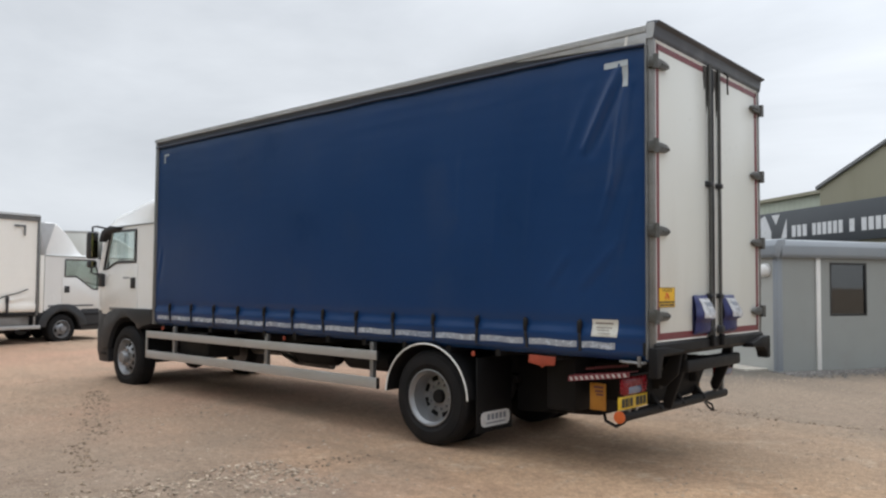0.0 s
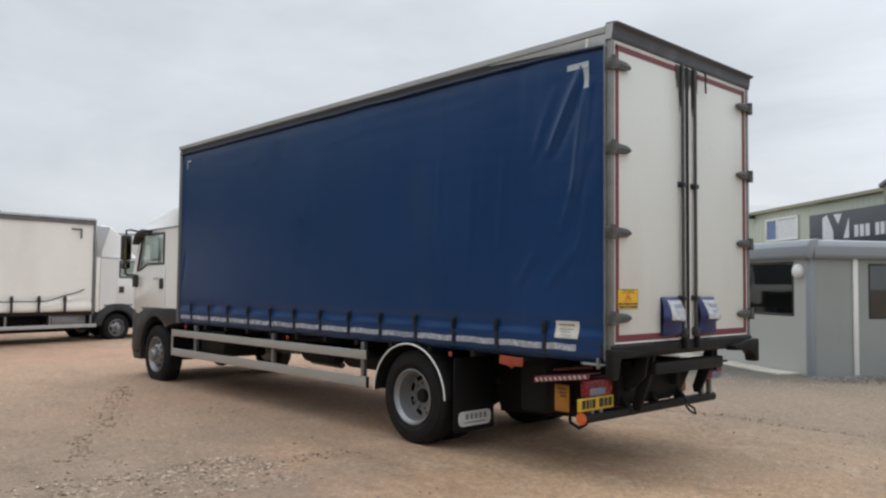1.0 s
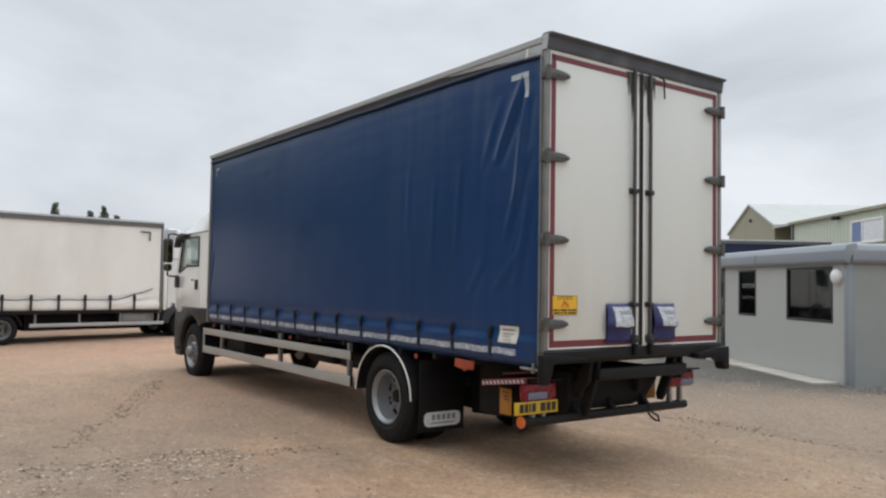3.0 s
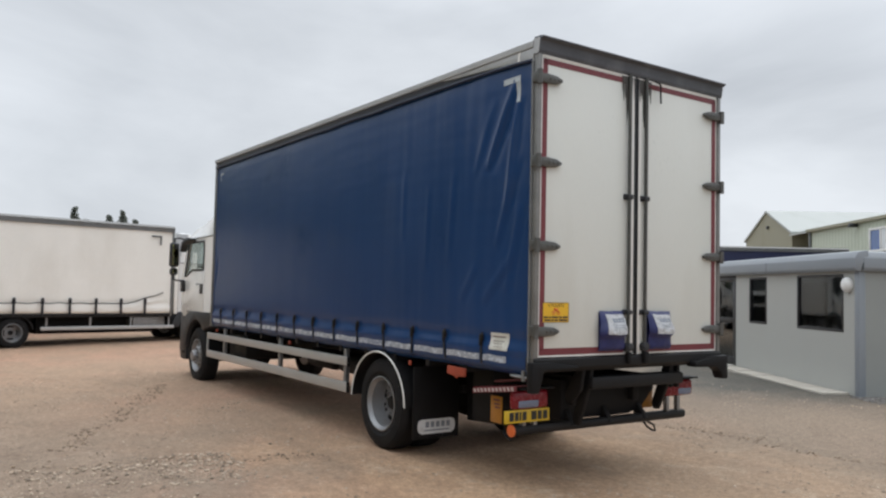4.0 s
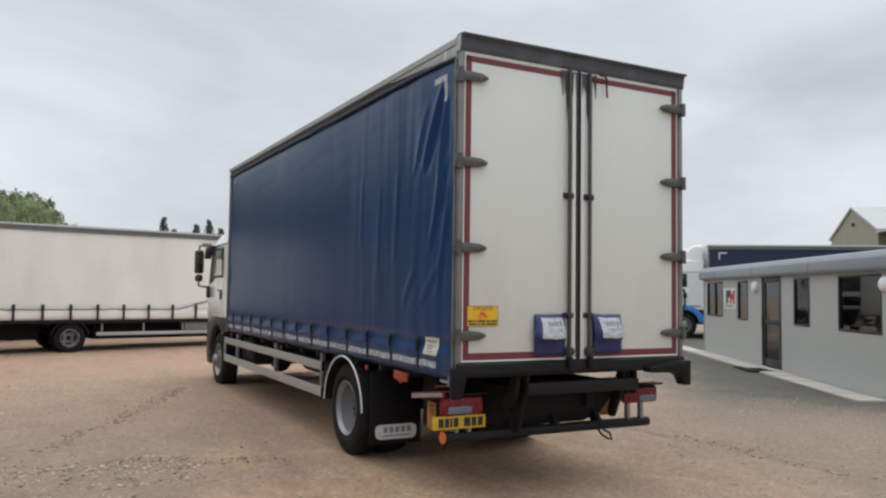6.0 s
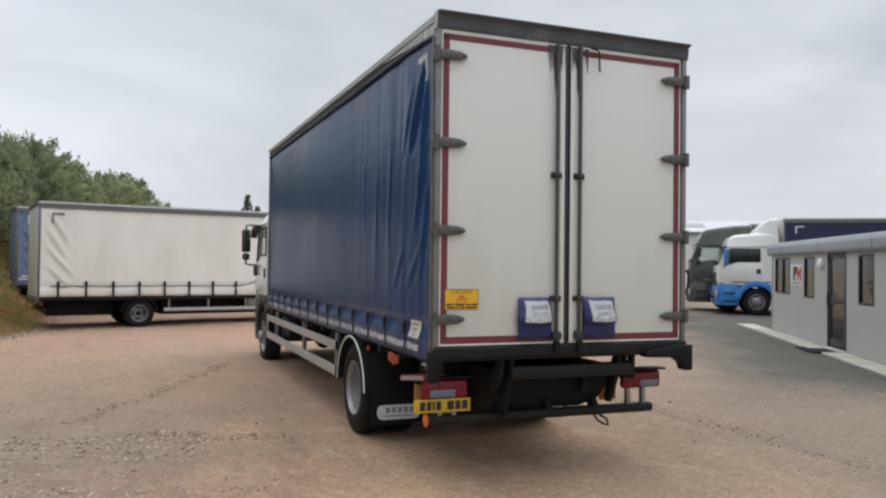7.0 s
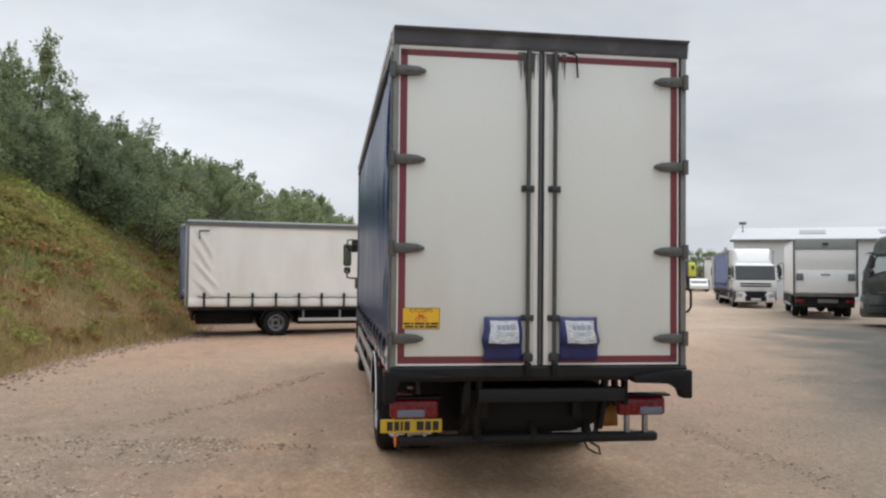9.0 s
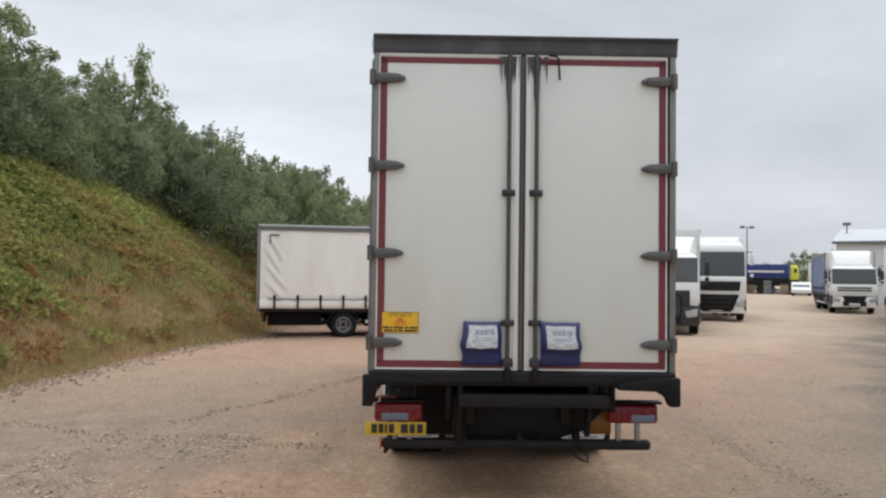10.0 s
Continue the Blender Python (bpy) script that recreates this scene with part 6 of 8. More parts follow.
# tanks and boxes slung from the chassis
bm = B()
box(bm, 1.00, 1.34, 0.50, 0.92, 0.50, 1.10, 0.03)
part("toolbox", bm, M_LIFT, truck, "black side toolbox")
# block added to stand in for the deep shade under the tail
bm = B()
prism(bm, [(0.98, 0.42), (2.02, 0.36), (2.02, 0.96), (0.98, 0.96)], "y", -0.30, 0.48, 0.02)
part("undertray", bm, M_LIFT, truck, "black block added to darken the gap under the tail")
for k, (x, y) in enumerate(((4.1, 0.72), (5.1, 0.72))):
    bm = B()
    lathe(bm, [(0.04, -0.42), (0.11, -0.40), (0.14, -0.34), (0.14, 0.34), (0.11, 0.40), (0.04, 0.42)], (x, y, 0.80), (1, 0, 0), 20)
    part("air_tank", bm, M_BLACK, truck)
bm = B()
box(bm, 6.3, 7.5, -1.18, -0.55, 0.50, 1.0, 0.08, 3)
part("fuel_tank", bm, M_STEEL, truck, "dull aluminium fuel tank")
bm = B()
box(bm, 7.2, 8.0, 0.55, 1.12, 0.62, 1.0, 0.03)
part("battery_box", bm, M_BLACK, truck)
bm = B()
lathe(bm, [(0.04, -0.4), (0.2, -0.36), (0.21, 0.3), (0.1, 0.36)], (8.3, -0.75, 0.70), (1, 0, 0), 20)
tube(bm, [(8.0, -0.75, 0.60), (7.7, -0.7, 0.52), (6.9, -0.3, 0.50), (5.8, -0.1, 0.52)], 0.05, 8)
part("silencer", bm, M_STEEL, truck)
bm = B()
tube(bm, [(0.62, 1.05, 0.60), (0.55, 1.12, 0.50), (0.42, 1.16, 0.47), (0.34, 1.15, 0.52)], 0.016, 8)
part("air_hose", bm, M_RUBBER, truck)
bm = B()
tube(bm, [(1.0, 0.3, 0.72), (1.6, 0.2, 0.60), (2.2, 0.1, 0.62)], 0.03, 8)
part("air_hose", bm, M_RUBBER, truck)
bm = B()
cyl(bm, (3.0, 0, 0.62), (8.6, 0, 0.78), 0.06, 12)
part("propshaft", bm, M_BLACK, truck)

cab(truck, 8.70, 10.68, 1.20, M_CABMAIN, zb=1.16, zs=2.08, zt=2.61, zr=3.14, zrf=2.98, lower=M_PLASTIC, screen_z=1.88, wheel_x=FWX + 0.14, wheel_r=WR, band=True, kerb=True)
for a, b in ((9.50, 9.54), (9.56, 9.59), (9.61, 9.64), (9.66, 9.70)):
    bm = B()
    box(bm, a, b, 1.212, 1.216, 1.80, 1.83)
    part("badge_bar", bm, M_GREYTEXT, truck)

# ---- the other lorries round the yard ----


def lorry(name, label, m, body_l, top, paint, body, kind="curtain", floor=1.0, wr=0.48, rear_axle=2.5, front_axle=None, gap=0.12, cab_l=2.0, hw=1.15, bhw=1.25, straps=0.85, low_paint=None, lower=None,
          cab_zb=1.0, cab_zs=1.85, cab_zt=2.40, cab_zr=2.75, cab_zrf=2.65, fairing=0.6, screen_z=1.70, visor=False, guard=True, rear=None, rail=M_POST, simple=True, grille=M_PLASTIC, group="", twin=False, face="slots", fair_back=0.0, white_mirrors=False, dip=0.12, collar=False):
    """A rigid lorry whose tail stands at the origin and whose nose points along x."""
    root = thing(name, label, "lorry", m, group)
    x1 = body_l + gap
    xf = x1 + cab_l
    fa = front_axle if front_axle is not None else xf - 1.35
    chassis(root, 0.2, xf - 0.5, 0.66, 0.92, ((rear_axle, wr), (fa, wr - 0.05)))
    for s in (1, -1):
        wheel(root, rear_axle, s * (bhw - 0.05), wr, wr, s, "rear", dual=True, nuts=False, segs=20)
        if twin:
            wheel(root, rear_axle + 1.3, s * (bhw - 0.05), wr, wr, s, "rear", dual=True, nuts=False, segs=20)
        wheel(root, fa, s * (hw - 0.02), wr, wr, s, "front", nuts=False, segs=20)
    bm = B()
    box(bm, 0.0, body_l, -bhw + 0.02, bhw - 0.02, floor - 0.10, floor, 0.01)
    part("load_bed", bm, M_BLACK, root)
    if kind == "curtain":
        for s in (1, -1):
            bm = B()
            creases = [((0.25, top - 0.25), (0.75, top - 1.1), 0.03), ((0.2, top - 0.7), (0.7, top - 1.5), 0.03), ((0.2, top - 1.2), (0.9, top - 2.0), 0.03), ((0.2, top - 1.7), (0.8, top - 2.3), 0.025), ((body_l - 0.3, floor + 0.4), (body_l - 1.6, floor + 0.15), 0.03)]
            za, zb = floor - 0.04, top - 0.16

            def place(u, v):
                x, z = 0.05 + (body_l - 0.1) * u, za + (zb - za) * v
                return (x, s * (bhw - 0.012 + 1.8 * drape(x, z, 11.0 + body_l + s, creases, straps, 0.5, za)), z)

            sheet(bm, 110, 40, place)
            part("curtain", bm, body, root, "tarpaulin side curtain with creases", 80)
            x = 0.5
            while x < body_l - 0.15:
                bm = B()
                yy = s * (bhw + 0.035)
                box(bm, x - 0.03, x + 0.03, yy - 0.008, yy + 0.008, floor - 0.06, floor + 0.42, 0.004)
                box(bm, x - 0.04, x + 0.04, yy - 0.012, yy + 0.018, floor + 0.26, floor + 0.40, 0.008)
                part("curtain_strap", bm, M_STRAP, root)
                x += straps
            bm = B()
            tube(bm, [(0.3 + (body_l - 0.6) * q / 24, s * (bhw + 0.025), floor + 0.30 - 0.03 * abs(math.sin(q * 1.7)) + (0.30 * max(0, q - 20) / 4)) for q in range(25)], 0.014, 5)
            part("curtain_cord", bm, M_STRAP, root)
            for (xa, xb, z0, z1) in ((0.32, 0.62, top - 0.34, top - 0.29), (0.32, 0.37, top - 0.56, top - 0.34), (body_l - 0.7, body_l - 0.4, top - 0.34, top - 0.29), (body_l - 0.45, body_l - 0.40, top - 0.56, top - 0.34)):
                bm = B()
                box(bm, xa, xb, s * (bhw + 0.022), s * (bhw + 0.028), z0, z1)
                part("chevron_tape", bm, M_POST if body is M_CREAM else M_LABEL, root)
            bm = B()
            prism(bm, [(s * (bhw - 0.06), top - 0.17), (s * (bhw + 0.02), top - 0.17), (s * (bhw + 0.025), top - 0.05), (s * (bhw - 0.02), top), (s * (bhw - 0.06), top)], "x", 0.0, body_l)
            part("cant_rail", bm, rail, root)
            bm = B()
            prism(bm, [(s * (bhw + 0.027), top - 0.05), (s * (bhw + 0.04), top - 0.045), (s * (bhw - 0.015), top + 0.012), (s * (bhw - 0.02), top + 0.004)], "x", 0.0, body_l)
            part("gutter", bm, M_REARPOST, root)
            for xx in (0.0, body_l - 0.06):
                bm = B()
                box(bm, xx, xx + 0.06, s * (bhw - 0.05), s * (bhw + 0.015), floor - 0.08, top - 0.05, 0.008)
                part("corner_post", bm, M_POST, root)
    else:
        bm = B()
        box(bm, 0.03, body_l, -bhw, bhw, floor, top, 0.025)
        part("box_body", bm, body, root, "white panelled box body")
        bm = B()
        for s in (1, -1):
            box(bm, 0.0, 0.06, s * (bhw - 0.05), s * (bhw + 0.01), floor - 0.05, top + 0.01, 0.01)
            box(bm, 0.0, body_l, s * (bhw - 0.02), s * (bhw + 0.012), floor - 0.05, floor + 0.06, 0.008)
            box(bm, 0.0, body_l, s * (bhw - 0.03), s * (bhw + 0.012), top - 0.07, top + 0.012, 0.008)
        part("edge_trim", bm, M_ALU, root)
    bm = B()
    box(bm, 0.0, body_l, -bhw + 0.03, bhw - 0.03, top - 0.03, top + 0.0)
    part("roof", bm, M_ROOFSHEET if body is M_CREAM else M_WTAPE, root)
    bm = B()
    box(bm, body_l - 0.04, body_l, -bhw + 0.03, bhw - 0.03, floor, top - 0.03)
    part("headboard", bm, M_WTAPE, root)
    for s in (1, -1):
        bm = B()
        box(bm, -0.02, 0.03, s * 0.008, s * (bhw - 0.05), floor + 0.02, top - 0.12, 0.008)
        part("rear_door", bm, rear or M_DOOR, root)
    bm = B()
    box(bm, -0.03, 0.02, -bhw, bhw, floor - 0.12, floor + 0.02, 0.008)
    part("rear_sill", bm, M_POST, root)
    bm = B()
    box(bm, -0.03, 0.02, -bhw, bhw, top - 0.12, top, 0.008)
    part("rear_header", bm, M_POST, root)
    bm = B()
    box(bm, 0.15, 0.25, -bhw + 0.1, bhw - 0.1, 0.50, 0.60, 0.01)
    for y in (-0.45, 0.45):
        box(bm, 0.18, 0.26, y - 0.04, y + 0.04, 0.58, 0.70)
    part("underrun_bar", bm, M_BLACK, root)
    for s in (1, -1):
        bm = B()
        box(bm, 0.10, 0.17, s * (bhw - 0.45), s * (bhw - 0.08), 0.66, 0.80, 0.02)
        part("tail_lamp", bm, M_REDLENS, root)
        bm = B()
        n = 14
        ang = [math.radians(10 + 160 * k / n) for k in range(n + 1)]
        prism(bm, [(rear_axle + (wr + 0.09) * math.cos(q), wr + (wr + 0.07) * math.sin(q)) for q in ang] + [(rear_axle + (wr + 0.06) * math.cos(q), wr + (wr + 0.045) * math.sin(q)) for q in ang[::-1]], "y", s * 0.62, s * (bhw - 0.02))
        part("mudguard", bm, M_BLACK, root)
        if guard:
            y = s * (bhw - 0.02)
            xa, xb = rear_axle + wr + 0.25 + (1.3 if twin else 0.0), fa - wr - 0.3
            bm = B()
            box(bm, xa, xb, y - s * 0.03, y, 0.46, 0.555, 0.008)
            part("side_rail", bm, M_ALU, root)
            for q in range(4):
                x = xa + 0.15 + (xb - xa - 0.3) * q / 3
                bm = B()
                box(bm, x - 0.025, x + 0.025, y - s * 0.08, y - s * 0.032, 0.46, floor - 0.1)
                part("guard_post", bm, M_STEEL, root)
    bm = B()
    box(bm, fa - wr - 1.5, fa - wr - 0.55, -bhw + 0.12, -bhw + 0.55, 0.48, 0.86, 0.03)
    part("battery_box", bm, M_STEEL, root)
    bm = B()
    lathe(bm, [(0.04, -0.5), (0.20, -0.46), (0.20, 0.46), (0.04, 0.5)], (fa - wr - 1.5, bhw - 0.4, 0.68), (1, 0, 0), 18)
    part("fuel_tank", bm, M_STEEL, root)
    cab(root, x1, xf, hw, paint, zb=cab_zb, zs=cab_zs, zt=cab_zt, zr=cab_zr, zrf=cab_zrf, lower=lower, low_paint=low_paint, visor=visor, screen_z=screen_z, simple=simple, fairing=fairing, wheel_x=fa, wheel_r=wr, grille=grille, face=face, fair_back=fair_back, white_mirrors=white_mirrors, dip=dip, collar=collar)
    return root


def facing(x, y, hx, hy, dz=0.0):
    """Tail at (x, y) on the yard, nose towards (hx, hy)."""
    return pose(x, y, lift(x, y) + dz, 0, 0, math.degrees(math.atan2(hy, hx)))


M_BLUEGREY = mat("faded_blue_grey", (0.17, 0.21, 0.34), 0.5, var=0.1)
M_SKYBLUE = mat("sky_blue_paint", (0.035, 0.19, 0.52), 0.28, var=0.05, coat=0.4, dirt=(*DUST, 0.15))
M_DARKGREEN = mat("dark_green_grey_paint", (0.060, 0.068, 0.058), 0.3, var=0.08, coat=0.3, dirt=(*DUST, 0.2))
M_ROYAL = mat("royal_blue_curtain", (0.045, 0.095, 0.26), 0.45, var=0.12, scale=1)

# cream curtain-sider parked across by the bank
h2 = Vector((-0.190, 0.9818))
l2 = Vector((-h2.y, h2.x))
tail2 = Vector((-17.12, -4.67)) + l2 * 1.25
cream = lorry("curtainsider_lorry", "white rigid lorry with a grubby cream tarpaulin body beside the bank", pose(tail2.x, tail2.y, 0.05, 0, 0, math.degrees(math.atan2(h2.y, h2.x))),
      6.85, 3.44, M_CABWHITE, M_CREAM, floor=0.90, wr=0.41, rear_axle=2.60, front_axle=7.66, gap=0.26, cab_l=1.95, hw=1.10, straps=0.69, cab_zb=0.92, cab_zs=1.84, cab_zt=2.30, cab_zr=2.50, cab_zrf=2.44, fairing=0.78, screen_z=1.52, rear=M_DOOR, lower=M_PLASTIC, simple=False, dip=0.34, collar=True)

# blocks added to stand in for the shade beneath the cream lorry
for xa, xb, za, zb in ((0.30, 1.95, 0.36, 0.80), (3.30, 6.60, 0.34, 0.80)):
    bm = B()
    box(bm, xa, xb, -0.70, 0.70, za, zb, 0.03)
    part("underfloor_box", bm, M_LIFT, cream, "black block added for the dark under the lorry")

# a blue one alongside, almost hidden behind it
tail3 = Vector((-22.53, -5.85)) + l2 * 1.25
blue2 = lorry("curtainsider_lorry", "lorry with a faded blue-grey curtain body parked behind the cream one", pose(tail3.x, tail3.y, 0.08, 0, 0, math.degrees(math.atan2(h2.y, h2.x))),
              6.0, 3.58, M_CABWHITE, M_BLUEGREY, floor=1.02, wr=0.45, rear_axle=2.3, gap=0.15, cab_l=1.8, hw=1.12, straps=0.9, fairing=0.3, rear=M_BLUEGREY)
for xa, xb, za, zb in ((0.10, 0.75, 1.20, 1.26), (0.16, 0.60, 1.30, 1.35)):
    bm = B()
    box(bm, xa, xb, -1.30, -1.285, za, zb)
    part("word_bar", bm, M_LABEL, blue2)

# white box lorry standing behind it
lorry("box_lorry", "white box lorry parked behind the cream lorry", facing(-29.5, 2.2, 0.50, 0.866), 6.0, 3.45, M_CABWHITE, M_DOOR, kind="box", wr=0.42, rear_axle=2.0, fairing=0.5)

# white and sky blue lorry with a navy curtain behind the office
hb = Vector((-0.60, -0.80))
wheel_pt = Vector((-16.7, 19.3))
lb = Vector((-hb.y, hb.x))
blen = 8.0
fa_x = blen + 0.15 + 2.15 - 1.40
tailb = wheel_pt - hb * fa_x - lb * 1.22
lorry("curtainsider_lorry", "white and sky blue lorry with a navy curtain body", facing(tailb.x, tailb.y, hb.x, hb.y),
      blen, 3.62, M_CABWHITE, M_NAVY, floor=1.05, wr=0.50, rear_axle=2.6, front_axle=fa_x, gap=0.15, cab_l=2.15, hw=1.20, low_paint=M_SKYBLUE, lower=M_SKYBLUE, cab_zb=1.12, cab_zs=2.0, cab_zt=2.48, cab_zr=3.10, cab_zrf=3.02, fairing=0.50, screen_z=1.85, fair_back=0.55)

# dark green lorry beside it
tg = Vector((-20.9, 19.6)) - hb * 6.65
lorry("tractor_lorry", "dark green grey high-roofed lorry beside the blue one", facing(tg.x, tg.y, hb.x, hb.y), 4.3, 3.55, M_DARKGREEN, M_DARKGREEN, kind="box", floor=1.1, wr=0.50, rear_axle=1.8, front_axle=5.2, gap=0.1, cab_l=2.25, hw=1.22, bhw=1.20,
      cab_zb=1.15, cab_zs=2.05, cab_zt=2.65, cab_zr=3.50, cab_zrf=3.35, fairing=0.0, screen_z=1.95, visor=True, guard=False, lower=M_DARKGREEN, grille=M_BLACK)

# white box lorry seen from behind, its tail lift folded up
hx = Vector((-0.88, 0.475))
bx = lorry("box_lorry", "white box lorry with a folded tail lift against its rear", facing(-24.4, 20.4, hx.x, hx.y, 0.05), 6.6, 3.35, M_CABWHITE, M_WTAPE, kind="box", floor=1.05, wr=0.45, rear_axle=1.9, bhw=1.24, fairing=0.5, rear=M_WTAPE)
bm = B()
box(bm, -0.10, -0.04, -1.12, 1.12, 1.10, 2.06, 0.012)
lf = part("tail_lift_platform", bm, M_CABWHITE, bx, "pale grey folded tail lift platform")
for y in (-1.0, 1.0):
    bm = B()
    box(bm, -0.14, -0.09, y - 0.14, y + 0.14, 1.62, 1.92, 0.012)
    part("lift_lamp_box", bm, M_POST, lf)
bm = B()
box(bm, -0.115, -0.10, -0.18, 0.18, 1.84, 1.90, 0.01)
part("grab_slot", bm, M_POST, lf)
bm = B()
box(bm, -0.06, -0.02, -1.18, 1.18, 2.95, 3.42, 0.01)
part("upper_panel", bm, M_OFFDARK, bx, "grey panel above the shutter")
bm = B()
box(bm, -0.036, -0.021, -1.17, 1.17, 2.04, 2.94, 0.004)
part("roller_shutter", bm, M_WTAPE, bx, "white roller shutter")
for y in (-1.225, 1.225):
    bm = B()
    box(bm, -0.055, 0.02, y - 0.035, y + 0.035, 0.98, 3.37, 0.008)
    part("rear_post", bm, M_HEADER, bx, "dark grey rear post")
bm = B()
box(bm, -0.12, -0.05, -0.12, 0.12, 3.15, 3.24, 0.01)
part("rear_camera_box", bm, M_FRAME, bx)
bm = B()
box(bm, 0.06, 0.09, -0.5, 0.28, 0.66, 0.82, 0.004)
part("number_plate", bm, M_POST, bx)
bm = B()
box(bm, 0.16, 0.40, -1.15, 1.15, 0.48, 0.98, 0.02)
part("lift_housing", bm, M_BLACK, bx, "black tail lift housing under the bed")

# white lorry with a royal blue curtain, nose towards the camera's side of the yard
hd = Vector((0.93, -0.3676))
nose = Vector((-35.1, 23.35))
td = nose - hd * 9.9
lorry("curtainsider_lorry", "white lorry with a royal blue curtain body facing down the yard", facing(td.x, td.y, hd.x, hd.y), 8.0, 3.35, M_CABWHITE, M_ROYAL, floor=1.0, wr=0.46, rear_axle=2.4, gap=0.1, cab_l=1.8, hw=1.12, fairing=0.80, cab_zb=0.95, cab_zs=1.75, cab_zt=2.32, cab_zr=2.62, cab_zrf=2.58, screen_z=1.60, face="low")
td2 = nose - hd * 14.0 - Vector((-hd.y, hd.x)) * -1.3
lorry("box_lorry", "grey box lorry behind the blue one", facing(td2.x - 3.5, td2.y + 0.6, hd.x, hd.y), 6.5, 3.3, M_CABWHITE, M_OFFDARK, kind="box", wr=0.46, fairing=0.3)

# big white cab and, nearer, a white box lorry beyond the blue curtain body
hm = Vector((0.95, -0.31))
nm = Vector((-26.67, 12.76))
tm = nm - hm * 8.4
lorry("box_lorry", "white high-roofed lorry facing down the yard", facing(tm.x, tm.y, hm.x, hm.y), 6.0, 3.55, M_CABWHITE, M_WTAPE, kind="box", floor=1.1, wr=0.50, gap=0.1, cab_l=2.3, hw=1.20, bhw=1.20, white_mirrors=True, cab_zb=1.00, cab_zs=2.00, cab_zt=2.88, cab_zr=3.52, cab_zrf=3.42, fairing=0.16, screen_z=1.93, face="high")
nw = Vector((-18.84, 8.13))
tw = nw - hm * 8.2
lorry("box_lorry", "white box lorry with a dark grey bumper facing down the yard", facing(tw.x, tw.y, hm.x, hm.y, -0.05), 6.0, 3.58, M_CABWHITE, M_WTAPE, kind="box", floor=1.05, wr=0.48, gap=0.1, cab_l=2.1, hw=1.12, bhw=1.18, cab_zb=1.0, cab_zs=1.9, cab_zt=2.46, cab_zr=2.80, cab_zrf=2.70, fairing=0.5, screen_z=1.76, lower=M_PLASTIC)

# ---- far end of the yard ----
far_tr = thing("semi_trailer", "royal blue curtain semi-trailer far up the yard", "trailer", pose(-91.0, 40.0, 0.2, 0, 0, 68))
bm = B()
box(bm, 0.0, 5.2, -1.25, 1.25, 1.95, 3.62, 0.03)
part("curtain_body", bm, mat("deep_blue_curtain", (0.020, 0.035, 0.16), 0.5), far_tr)
bm = B()
box(bm, 0.5, 4.6, -1.27, -1.255, 2.6, 2.85)
part("word_bar", bm, M_LABEL, far_tr)
bm = B()
box(bm, 0.0, 5.2, -1.1, 1.1, 0.95, 1.94, 0.02)
for x in (0.8, 2.0, 3.2):
    for s in (1, -1):
        lathe(bm, [(0.45, -0.15), (0.5, -0.1), (0.5, 0.1), (0.45, 0.15)], (x, s * 1.0, 0.5), (0, 1, 0), 18)
part("running_gear", bm, M_BLACK, far_tr)
M_BARKWOOD = mat("weathered_timber", (0.16, 0.12, 0.08), 0.85, var=0.3, scale=6)
lt = thing("flatbed_load", "stack of dark pallets and scrap on the ground far off", "pallets", pose(-86.5, 39.2, 0.2, 0, 0, 68))
rnd = random.Random(9)
for k in range(9):
    bm = B()
    x, h = -1.0 + k * 0.9, 0.7 + rnd.random() * 1.1
    for q in range(4):
        box(bm, x - 0.42, x + 0.42, -0.5, 0.5, q * h / 4 + 0.02, (q + 1) * h / 4 - 0.03, 0.01)
    part("pallet_stack", bm, (M_HEADER, M_BARKWOOD, M_BLACK, M_POST)[k % 4], lt)
yv = thing("tractor_unit", "yellow lorry cab at the end of the blue trailer", "lorry", far_tr.matrix_basis @ pose(5.35, 0, 0))
bm = B()
hull(bm, [(x, 1.75, 3.50, 1.2, 1.15, 0.3) for x in (0.0, 0.3, 0.6, 0.75)] + [(0.90, 1.75, 3.2, 1.15, 1.1, 0.3)])
part("cab", bm, mat("fluorescent_yellow", (0.62, 0.60, 0.06), 0.4), yv)
bm = B()
box(bm, 0.35, 0.70, -1.212, -1.17, 2.6, 3.1, 0.02)
part("side_window", bm, M_DKGLASS, yv)
bm = B()
box(bm, -0.1, 0.9, -1.1, 1.1, 0.6, 1.74, 0.03)
part("lower_body", bm, M_BLACK, yv)
for s in (1, -1):
    wheel(yv, 0.4, s * 1.15, 0.5, 0.5, s, "front", nuts=False, segs=24)
hut = thing("portable_cabin", "small white cabin beyond the parked lorries", "cabin", far_tr.matrix_basis @ pose(8.4, 0.5, 0))
bm = B()
box(bm, -0.9, 1.2, -1.2, 1.2, -0.1, 3.9, 0.04)
part("walls", bm, M_WTAPE, hut)
bm = B()
box(bm, -1.0, 1.3, -1.3, 1.3, 3.9, 4.0, 0.02)
part("roof", bm, M_POST, hut)
bm = B()
box(bm, -0.3, 0.5, -1.225, -1.19, 1.9, 2.9, 0.02)
part("window", bm, M_DKGLASS, hut)


